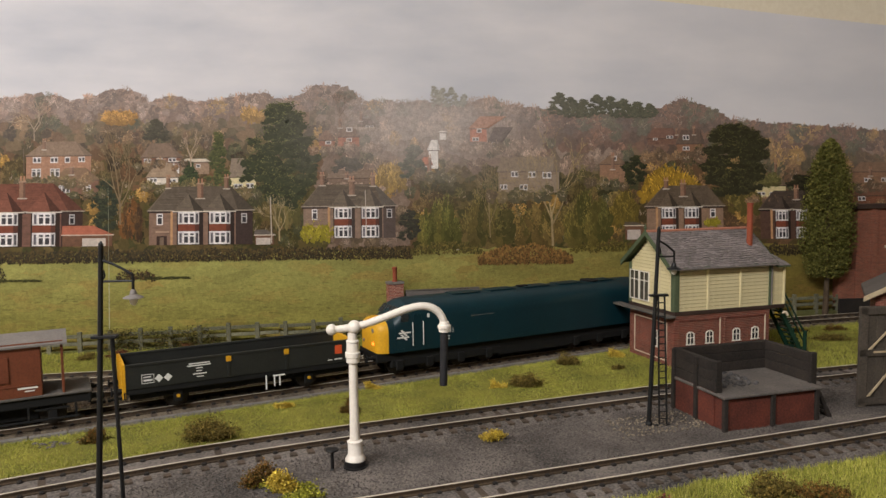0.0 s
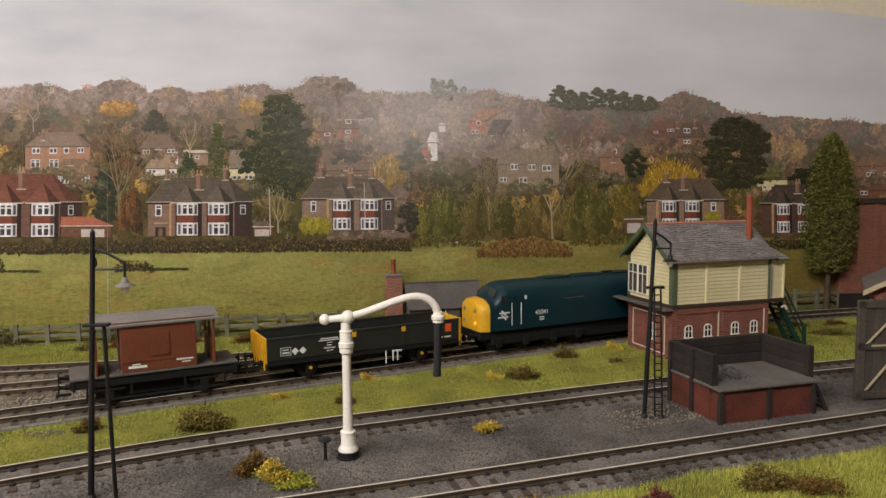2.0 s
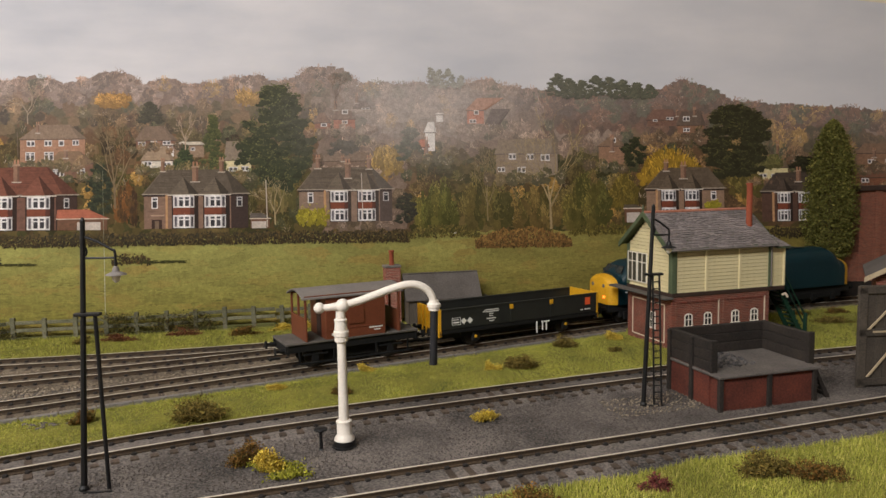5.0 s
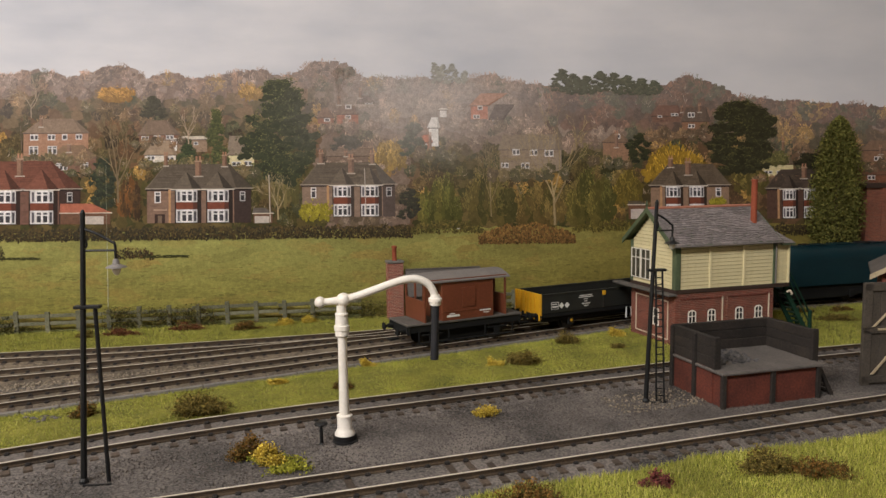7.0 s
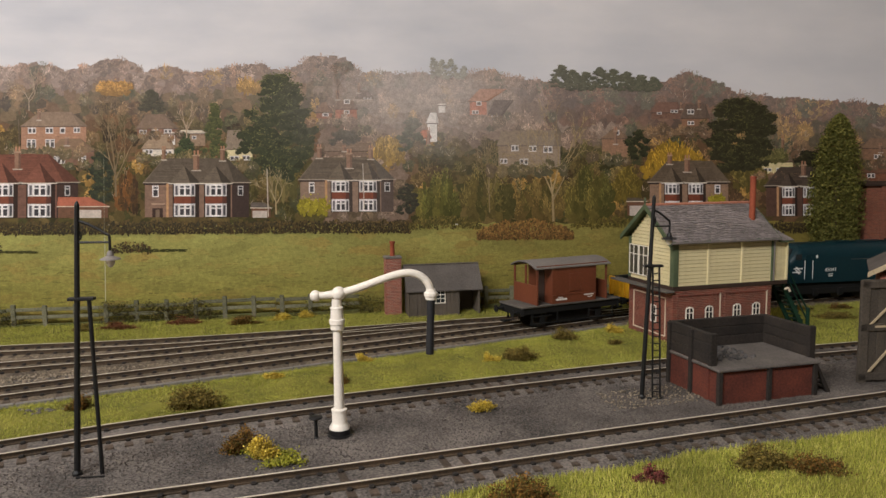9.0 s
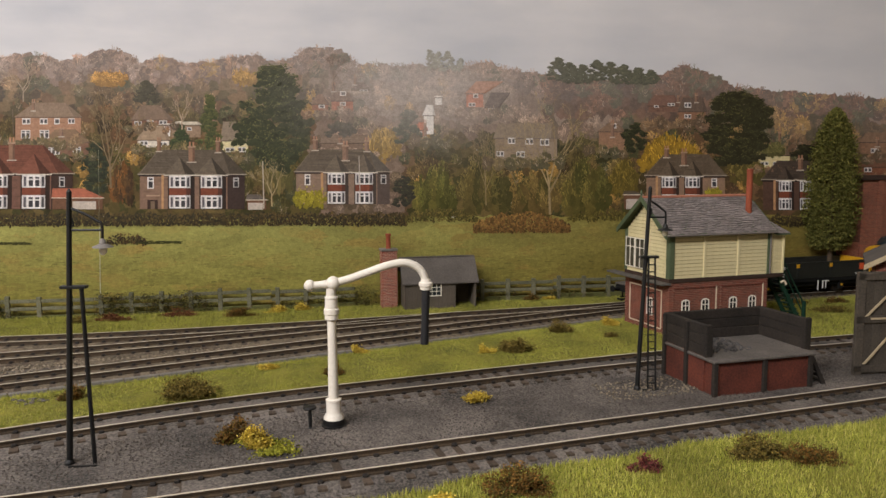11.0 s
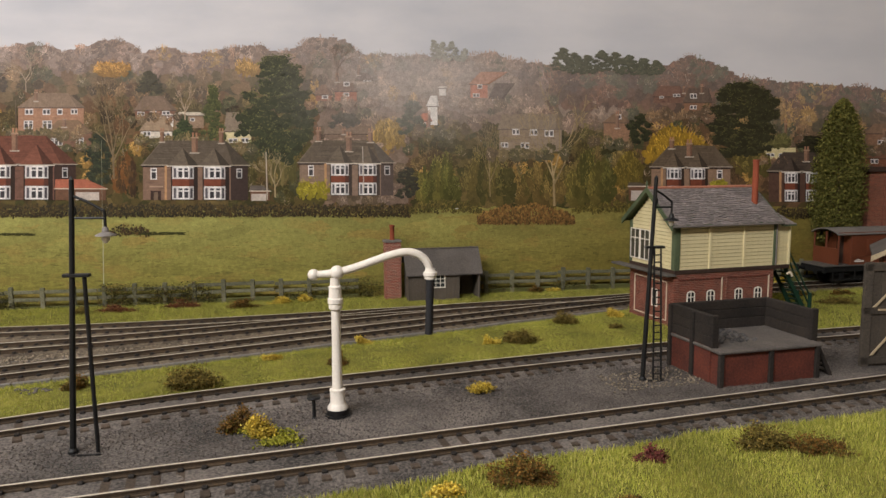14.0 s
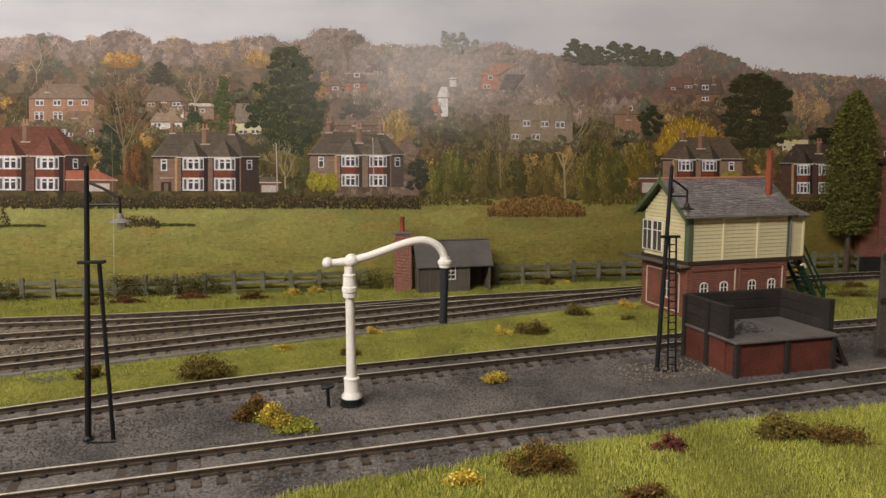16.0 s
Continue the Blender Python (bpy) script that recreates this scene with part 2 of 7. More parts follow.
def prism(bm, outline, a, b, axis="y"):
    """An outline of (p, q) pushed from a to b along an axis. axis y: p is x, q is z; axis x: p is y, q is z; axis z: p is x, q is y."""
    def at(p, q, w):
        return {"y": (p, w, q), "x": (w, p, q), "z": (p, q, w)}[axis]
    lo = [bm.verts.new(at(p, q, a)) for p, q in outline]
    hi = [bm.verts.new(at(p, q, b)) for p, q in outline]
    n = len(lo)
    for k in range(n):
        bm.faces.new((lo[k], lo[(k + 1) % n], hi[(k + 1) % n], hi[k]))
    bm.faces.new(lo[::-1])
    bm.faces.new(hi)
    bmesh.ops.recalc_face_normals(bm, faces=bm.faces[:])
    return bm


def mesh_of(name, bm, mats, smooth=False):
    bmesh.ops.scale(bm, vec=(MM, MM, MM), verts=bm.verts[:])
    me = bpy.data.meshes.new(name)
    bm.to_mesh(me)
    bm.free()
    for m in (mats if isinstance(mats, (list, tuple)) else [mats]):
        me.materials.append(m)
    if smooth:
        me.polygons.foreach_set("use_smooth", [True] * len(me.polygons))
        me.set_sharp_from_angle(angle=radians(40))
    return me


def part(name, bm, mats, parent=None, label="", smooth=False):
    ob = new(name, mesh_of(name, bm, mats, smooth))
    if parent is not None:
        ob.parent = parent
    if label:
        ob["label"] = label
    return ob


def thing(name, m, label, category, group="", kind=""):
    ob = new(name)
    ob.empty_display_size = 0.01
    ob.matrix_world = m
    return tagged(ob, label, category, group, kind)


def at_mm(x, y, z=0, rz=0, rx=0, ry=0):
    return pose(x * MM, y * MM, z * MM, rx, ry, rz)


def bx(x0, x1, y0, y1, z0, z1, bevel=0.0):
    return cuboid(bmesh.new(), x0, x1, y0, y1, z0, z1, bevel)


def flat_mesh(name, verts, faces, colours, mat, parent=None, label=""):
    """A mesh from arrays, with one ink colour a face (all faces of one corner count)."""
    verts, faces, colours = np.asarray(verts, float) * MM, np.asarray(faces), np.asarray(colours, float)
    me = bpy.data.meshes.new(name)
    me.from_pydata(verts.tolist(), [], faces.tolist())
    layer = me.color_attributes.new("ink", "FLOAT_COLOR", "CORNER")
    k = faces.shape[1]
    rgba = np.ones((len(faces) * k, 4), np.float32)
    rgba[:, :3] = np.repeat(colours[:, :3], k, axis=0)
    layer.data.foreach_set("color", rgba.ravel())
    me.materials.append(mat)
    ob = new(name, me)
    if parent is not None:
        ob.parent = parent
    if label:
        ob["label"] = label
    return ob


# ---- the room ----
def backdrop_y(x):
    return 284.5 + 0.064 * x


def room():
    ob = part("floor", bx(-2600, 3000, -3000, 900, -1050, -1000), M_FLOOR)
    tagged(ob, "brown carpeted floor of the layout room", "floor", kind="structure")
    ob = part("ceiling", bx(-2600, 3000, -3000, 900, 1150, 1200), M_CEIL)
    tagged(ob, "plain white painted ceiling", "ceiling", kind="structure")
    for name, b in (("wall_south", (-2600, 3000, -3050, -3000)), ("wall_west", (-2650, -2600, -3000, 900)), ("wall_east", (3000, 3050, -3000, 900))):
        ob = part(name, bx(*b, -1000, 1150), M_WALL)
        tagged(ob, "plain cream painted room wall", "wall", kind="structure")
    ob = part("wall_north", bx(-2650, 3050, -25, 25, -1000, 1150), M_WALL)
    ob.matrix_world = at_mm(0, 322, 0, math.degrees(math.atan(0.064)))
    tagged(ob, "cream painted wall behind the model scenery", "wall", kind="structure")
    for x, y, sx, sy in ((-780, -950, 1100, 300), (-1450, -550, 300, 900)):
        lamp = thing("ceiling_light", at_mm(x, y, 1090), "flush white ceiling panel light, switched on", "ceiling light", "ceiling panel lights")
        part("housing", bx(-sx / 2 - 20, sx / 2 + 20, -sy / 2 - 20, sy / 2 + 20, 14, 60, 4), M_FRAME, lamp)
        part("diffuser", bx(-sx / 2, sx / 2, -sy / 2, sy / 2, 8, 14), M_PANEL, lamp, "glowing warm white diffuser")
    table = thing("baseboard", at_mm(0, 0), "plywood model railway baseboard on timber legs", "baseboard", kind="structure")
    part("board", bx(-900, 1200, -190, 345, -30, -6), M_FASCIA, table)
    part("fascia", bx(-900, 1200, -204, -190, -110, -2), M_FASCIA, table)
    for x in (-820, 150, 1120):
        for y in (-160, 200):
            part("leg", bx(x - 22, x + 22, y - 22, y + 22, -1000, -30, 2), M_FASCIA, table)


# ---- ground ----
def ground():
    nx, ny = 300, 110
    x0, x1, y0, y1 = -900.0, 1200.0, -190.0, 345.0
    verts = []
    for j in range(ny + 1):
        for i in range(nx + 1):
            x, y = x0 + (x1 - x0) * i / nx, y0 + (y1 - y0) * j / ny
            z = 0.7 * noise.noise(Vector((x * 0.02, y * 0.02, 0))) + 0.35 * noise.noise(Vector((x * 0.11, y * 0.11, 3)))
            verts.append((x * MM, y * MM, z * MM))
    faces = [(j * (nx + 1) + i, j * (nx + 1) + i + 1, (j + 1) * (nx + 1) + i + 1, (j + 1) * (nx + 1) + i) for j in range(ny) for i in range(nx)]
    me = bpy.data.meshes.new("ground")
    me.from_pydata(verts, [], faces)
    me.materials.append(M_CINDER)
    me.polygons.foreach_set("use_smooth", [True] * len(me.polygons))
    tagged(new("ground", me), "dark grey cinder and ash covered yard ground", "ground", kind="structure")


# ---- tracks ----
def smooth_path(pts, step=1.0):
    """Points at even steps along a smooth curve through pts."""
    pts = [Vector((p[0], p[1], 0)) for p in pts]
    pts = [pts[0] * 2 - pts[1]] + pts + [pts[-1] * 2 - pts[-2]]
    fine = []
    for a, b, c, d in zip(pts, pts[1:], pts[2:], pts[3:]):
        for k in range(40):
            t = k / 40
            fine.append(0.5 * ((2 * b) + (c - a) * t + (2 * a - 5 * b + 4 * c - d) * t * t + (3 * b - a - 3 * c + d) * t ** 3))
    fine.append(pts[-2])
    arr = np.array([(p.x, p.y) for p in fine])
    s = np.r_[0, np.cumsum(np.hypot(*np.diff(arr, axis=0).T))]
    q = np.arange(0, s[-1], step)
    return np.stack([np.interp(q, s, arr[:, 0]), np.interp(q, s, arr[:, 1])], 1)


def main_y(x):
    """The line on which the train runs: straight, then easing parallel to the backdrop."""
    if x < 180:
        return 147.1 + 0.396 * x
    if x < 420:
        return 218.4 + 0.396 * (x - 180) - (0.25 / 240 / 2) * (x - 180) ** 2
    if x < 480:
        return 218.4 + 0.271 * 240 + 0.146 * (x - 420) - (0.082 / 120) * (x - 420) ** 2
    return 218.4 + 0.271 * 240 + 0.146 * 60 - 0.041 / 60 * 3600 + 0.064 * (x - 480)


def headings(p):
    d = np.gradient(p, axis=0)
    return d / np.hypot(d[:, 0], d[:, 1])[:, None]


SLEEPER = None


def track(label, pts, step=8, sleepers=(-400, 600), sunk=0.05, bed=1.85, half=19.0, fill=None):
    global SLEEPER
    p = smooth_path(pts, step)
    d = headings(p)
    n = np.stack([-d[:, 1], d[:, 0]], 1)
    ob = thing("railway_track", at_mm(0, 0), label, "railway track", "model railway tracks")
    for side in (-1, 1):
        bm = bmesh.new()
        prof = [(-1.0, 1.6), (-1.0, 2.4), (-0.3, 2.7), (-0.3, 3.6), (-0.55, 3.8), (-0.55, 4.4), (-0.4, 4.5), (0.4, 4.5), (0.55, 4.4), (0.55, 3.8), (0.3, 3.6), (0.3, 2.7), (1.0, 2.4), (1.0, 1.6)]
        rings = []
        for q, m in zip(p, n):
            c = q + m * side * 8.8
            rings.append([bm.verts.new((c[0] + m[0] * a, c[1] + m[1] * a, z)) for a, z in prof])
        for a, b in zip(rings, rings[1:]):
            for k in range(len(prof) - 1):
                f = bm.faces.new((a[k], b[k], b[k + 1], a[k + 1]))
                f.material_index = 1 if k in (5, 6, 7) else 0
        bmesh.ops.recalc_face_normals(bm, faces=bm.faces[:])
        part("rail", bm, [M_RAIL, M_STEEL], ob, "steel rail with polished head and rusty sides")
    bm = bmesh.new()
    prof = [(-half - 5, -0.8), (-half, bed * 0.75), (-half + 4, bed), (0, bed), (half - 4, bed), (half, bed * 0.75), (half + 5, -0.8)]
    rings = [[bm.verts.new((q[0] + m[0] * a, q[1] + m[1] * a, z + 0.22 * noise.noise(Vector((q[0] * 0.09, a * 0.2, 7))))) for a, z in prof] for q, m in zip(p, n)]
    for a, b in zip(rings, rings[1:]):
        for k in range(len(prof) - 1):
            bm.faces.new((a[k], b[k], b[k + 1], a[k + 1]))
    bmesh.ops.recalc_face_normals(bm, faces=bm.faces[:])
    part("track_bed", bm, fill or M_BED, ob, "packed dark ash bed between the rails" if fill else "brown ballast bed between the rails", smooth=True)
    if SLEEPER is None:
        bm = bmesh.new()
        cuboid(bm, -1.75, 1.75, -16, 16, 0.4, 2.0, 0.2)
        for side in (-1, 1):
            for off in (-1.6, 1.6):
                n0 = len(bm.faces)
                cuboid(bm, -1.1, 1.1, side * 8.8 + off - 0.95, side * 8.8 + off + 0.95, 1.6, 3.2, 0.45)
                bm.faces.ensure_lookup_table()
                for f in bm.faces[n0:]:
                    f.material_index = 1
        SLEEPER = mesh_of("sleeper", bm, [M_SLEEPER, M_CHAIR])
    q = smooth_path(pts, 8.2)
    dq = headings(q)
    rnd = random.Random(len(pts))
    for c, h in zip(q, dq):
        if not sleepers[0] < c[0] < sleepers[1]:
            continue
        s = new("sleeper", SLEEPER)
        s.parent = ob
        s.matrix_basis = at_mm(c[0], c[1], rnd.uniform(-0.25, 0.1) - sunk, math.degrees(math.atan2(h[1], h[0])) + rnd.uniform(-0.8, 0.8))
    return p


def near_y(x):
    return -53.8 + 0.2254 * x


MID = [(-420, -128), (-300, -78), (-139.5, -8.5), (-51.6, 24.2), (56.2, 53.1), (186, 84.5), (300, 106), (520, 140)]
BRANCH = [(-420, 84), (-300, 108), (-207, 129), (-131.6, 147), (-40.5, 176), (30, 201), (90, 221)]
BACK = [(-420, 168), (-320, 170), (-229, 175), (-142, 181), (-43, 195.5), (30, 208), (120, 224.5), (200, 237), (280, 256)]


def tracks():
    main = [(x, main_y(x)) for x in range(-620, 1500, 60)]
    track("ballasted main line track with polished rails", main, sleepers=(-330, 560))
    track("yard siding track sunk in dark ash", MID, sleepers=(-330, 420), sunk=0.1, bed=1.9, half=15.0, fill=M_CINDER)
    track("front siding track with bright rails in ash", [(x, near_y(x)) for x in range(-420, 700, 70)], sleepers=(-260, 420), sunk=0.1, bed=1.9, half=15.0, fill=M_CINDER)
    track("branch track joining at a turnout", BRANCH, sleepers=(-360, 60))
    track("rear loop track beside the fence", BACK, sleepers=(-400, 240))


# ---- train ----
def wheelset(parent, x, r=6.2):
    for side in (-1, 1):
        bm = bmesh.new()
        tube(bm, [(x, side * 8.9 - 1.3, 4.5 + r), (x, side * 8.9 + 1.3, 4.5 + r)], r, 24)
        tube(bm, [(x, side * 7.3 - 0.4, 4.3 + r), (x, side * 7.3 + 0.4, 4.3 + r)], r + 0.8, 24)
        part("wheel", bm, M_WHEEL, parent, "dark steel wheel", smooth=True)


def buffer_pair(parent, x, way, z=17.0):
    for y in (-11, 11):
        bm = bmesh.new()
        tube(bm, [(x, y, z), (x + way * 3, y, z)], 1.5, 12)
        tube(bm, [(x + way * 3, y, z), (x + way * 5.5, y, z)], 0.9, 12)
        tube(bm, [(x + way * 5.5, y, z), (x + way * 6.3, y, z)], 2.6, 16)
        part("buffer", bm, M_CHASSIS, parent, "round black buffer", smooth=True)
    bm = bmesh.new()
    cuboid(bm, min(x, x + way * 7), max(x, x + way * 7), -1.2, 1.2, 9.5, 10.8, 0.2)
    cuboid(bm, min(x + way * 6, x + way * 7.5), max(x + way * 6, x + way * 7.5), -3, 3, 9.5, 11, 0.2)
    part("coupling", bm, M_CHASSIS, parent, "black tension lock coupling")


def bars(parent, rows, y, name="lettering", label="unreadable small white lettering"):
    """Plain bars for writing too small to read: rows of (x0, x1, z0, z1)."""
    bm = bmesh.new()
    for x0, x1, z0, z1 in rows:
        cuboid(bm, x0, x1, y - 0.06, y + 0.02, z0, z1)
    part(name, bm, M_LETTER, parent, label)


def brake_van():
    ob = thing("brake_van", at_mm(0, 0), "brown goods brake van with grey roof and open verandahs", "brake van")
    part("footplate", bx(-44, 44, -15.5, 15.5, 20.2, 21.6, 0.3), M_PLANK, ob, "dusty grey end platform planks")
    bm = bx(-44, 44, -14.5, -12.5, 15.5, 20.2, 0.2)
    cuboid(bm, -44, 44, 12.5, 14.5, 15.5, 20.2, 0.2)
    for x in (-43, 42):
        cuboid(bm, x, x + 1.5, -15, 15, 14.5, 20.2, 0.2)
    for x in (-22, -8, 8, 22):
        cuboid(bm, x - 1, x + 1, -12.5, 12.5, 15, 19, 0)
    part("solebar", bm, M_CHASSIS, ob)
    # cabin with planked sides
    bm = bx(-18.5, 21, -15.3, 15.3, 21.6, 49.0, 0.2)
    part("cabin", bm, M_VAN, ob, "bauxite brown planked cabin")
    for y in (-15.35, 15.35):
        part("side_rail", bx(-18.5, 21, y - 0.3, y + 0.3, 27.3, 27.9), M_VAN, ob)
        part("ducket", bx(-3.5, 6.5, min(y, y * 1.035), max(y, y * 1.015), 30, 43, 0.1), M_VAN, ob, "projecting lookout ducket")
    for x0, x1, sx in ((-31.5, -30.2, -1), (30.2, 31.5, 1)):
        part("end_panel", bx(x0, x1, -15.3, 15.3, 21.6, 35.5, 0.2), M_VAN, ob)
        for y in (-15.3, -0.8, 13.7):
            part("post", bx(x0, x1, y, y + 1.6, 35.5, 49.4, 0.2), M_VAN, ob)
    for y in (-15.3, 14.3):
        part("cant_rail", bx(-31.5, 31.5, y, y + 1.0, 47.7, 49.6), M_VAN, ob)
    part("brake_gear", bx(-19, 19, -10, 10, 8, 15.5, 0.5), M_CHASSIS, ob)
    part("cabin_door", bx(-18.9, -18.5, -6, 2, 22, 47), M_BEAM, ob, "brown end door")
    arc = [(-16.6 + 33.2 * k / 16, 48.4 + 4.2 * (1 - (2 * k / 16 - 1) ** 2)) for k in range(17)]
    outline = arc + [(y, z - 0.9) for y, z in reversed(arc)]
    part("roof", prism(bmesh.new(), outline, -33.5, 33.5, "x"), M_VANROOF, ob, "plain grey curved roof")
    for y in (-16.6, 15.2):
        part("step_board", bx(-38, 38, y, y + 1.4, 8.2, 9.1, 0.1), M_CHASSIS, ob)
        for x in (-36, -14, 14, 36):
            part("hanger", bx(x - 0.5, x + 0.5, y + 0.4, y + 1.0, 9, 16), M_CHASSIS, ob)
    for x in (-25, 25):
        wheelset(ob, x)
        for y in (-13.2, 12.2):
            bm = bx(x - 2.2, x + 2.2, y, y + 1, 7.5, 15.5, 0.2)
            cuboid(bm, x - 8, x + 8, y - 0.2, y + 0.9, 12.6, 13.8, 0.2)
            part("axle_box", bm, M_CHASSIS, ob)
    buffer_pair(ob, 43.5, 1)
    buffer_pair(ob, -43.5, -1)
    bars(ob, [(-13, -9, 25.6, 26.3), (-15, -5.5, 23.8, 25.2), (10, 19, 25.9, 26.8), (13, 17.5, 24.4, 25.0)], -15.42)
    return ob


def open_wagon():
    ob = thing("ballast_wagon", at_mm(0, 0), "long dark grey open ballast wagon with yellow ends", "wagon")
    h, w = 65.0, 16.5
    for y in (-w, w - 0.9):
        part("side", bx(-h, h, y, y + 0.9, 18.6, 32.2, 0.15), M_WAGON, ob, "dark grey steel side")
        part("top_rail", bx(-h, h, y - 0.35, y + 1.25, 31.0, 32.4, 0.2), M_WAGON, ob)
    part("wagon_floor", bx(-h, h, -w + 0.4, w - 0.4, 15.5, 18.6), M_CHASSIS, ob)
    for x0, x1, way in ((-h - 0.9, -h, -1), (h, h + 0.9, 1)):
        part("end", bx(x0, x1, -w, w, 13.5, 32.6, 0.2), M_YELLOW, ob, "yellow painted ribbed end")
        for y in (-15.5, -9, -3, 3, 9, 15.5):
            lo = x0 - 1.1 if way < 0 else x1
            part("rib", bx(lo, lo + 1.1, y - 0.7, y + 0.7, 13.5, 32.6, 0.15), M_YELLOW, ob)
        part("end_beam", bx(x0 - 0.4, x1 + 0.4, -w, w, 13.2, 17.5, 0.2), M_CHASSIS, ob)
    for x in (-10, 24):
        part("door_catch", bx(x - 1.5, x + 1.5, -w - 0.6, -w, 27.8, 31, 0.2), M_YELLOW, ob, "small yellow catch")
        part("stanchion", bx(x - 0.8, x + 0.8, -w - 0.5, -w, 18.6, 27.8, 0.1), M_WAGON, ob)
    part("underframe", bx(-h + 2, h - 2, -13.5, 13.5, 11.8, 15.5, 0.3), M_CHASSIS, ob)
    for x in (-38, 38):
        wheelset(ob, x)
        for y in (-14.6, 12.6):
            bm = bx(x - 2.4, x + 2.4, y, y + 2, 8, 15.6, 0.2)
            cuboid(bm, x - 11, x + 11, y + 0.2, y + 1.8, 13.4, 15.2, 0.3)
            part("axle_box", bm, M_CHASSIS, ob)
        part("axle_cap", tube(bmesh.new(), [(x, -15.3, 11.4), (x, -14.5, 11.4)], 1.0, 12), M_YELLOW, ob, "yellow axle cap")
    part("brake_lever", bx(11, 11.7, -w - 0.5, -w + 0.2, 8.2, 16.5), M_LETTER, ob, "white brake lever")
    bm = bx(15.5, 22.5, -w - 0.5, -w + 0.2, 15.4, 16.2)
    cuboid(bm, 16, 16.6, -w - 0.5, -w + 0.2, 9.5, 15.5)
    cuboid(bm, 19.2, 19.8, -w - 0.5, -w + 0.2, 9.5, 15.5)
    part("brake_handle", bm, M_LETTER, ob, "white brake handle")
    part("tank", tube(bmesh.new(), [(-12, 2, 10.5), (4, 2, 10.5)], 3.2, 16), M_CHASSIS, ob)
    buffer_pair(ob, h + 1, 1)
    buffer_pair(ob, -h - 1, -1)
    bars(ob, [(-57, -50.5, 25.7, 26.0), (-57, -50.5, 21.0, 21.3), (-57.0, -56.7, 21.0, 26.0), (-50.8, -50.5, 21.0, 26.0), (-56, -52, 24.2, 24.8), (-56, -51.4, 22.2, 23.2)], -16.55, "data_panel", "white ruled data panel")
    bars(ob, [(-32, -20.5, 28.6, 29.2), (-33, -20, 27.4, 28.0), (-28, -24.5, 25.9, 26.4), (-28, -25, 24.3, 24.8), (-30, -22.5, 22.6, 23.2), (-28, -24, 21.0, 21.5)], -16.55)
    for x in (-48, -43.2):
        bm = bmesh.new()
        cuboid(bm, -1.6, 1.6, -16.6, -16.5, -1.6, 1.6)
        cuboid(bm, -1.1, 1.1, -16.61, -16.5, -1.1, 1.1)
        bmesh.ops.delete(bm, geom=[f for f in bm.faces if abs(f.normal.y) < 0.5 and f.calc_area() > 50], context="FACES")
        bmesh.ops.rotate(bm, verts=bm.verts[:], cent=(0, 0, 0), matrix=Matrix.Rotation(radians(45), 3, "Y"))
        bmesh.ops.translate(bm, verts=bm.verts[:], vec=(x, 0, 23.2))
        part("diamond_mark", bm, M_LETTER, ob, "small white diamond mark")
    part("orange_plate", bx(54.5, 59.0, -16.62, -16.5, 24.2, 29.6), M_ORANGE, ob, "orange square panel")
    bars(ob, [(50, 52.6, 20.6, 21.2), (54, 59, 20.6, 21.4)], -16.66)
    return ob


def loco_section(w, top, bottom=20.0):
    """A half-rounded body section at one station: (y, z) from one skirt over the roof to the other."""
    pts = [(-w, bottom), (-w, bottom + (top - bottom) * 0.62)]
    for k in range(1, 12):
        a = math.pi * k / 12
        pts.append((-w * math.cos(a) * (1.0 if 1 < k < 11 else 1.0), bottom + (top - bottom) * (0.62 + 0.38 * math.sin(a) ** 0.8)))
    return pts + [(w, bottom + (top - bottom) * 0.62), (w, bottom)]


def loft(bm, stations):
    rings = [[bm.verts.new((x, y, z)) for y, z in sec] for x, sec in stations]
    for a, b in zip(rings, rings[1:]):
        n = len(a)
        for k in range(n):
            bm.faces.new((a[k], a[(k + 1) % n], b[(k + 1) % n], b[k]))
    bm.faces.new(rings[0])
    bm.faces.new(rings[-1][::-1])
    bmesh.ops.recalc_face_normals(bm, faces=bm.faces[:])
    return bm


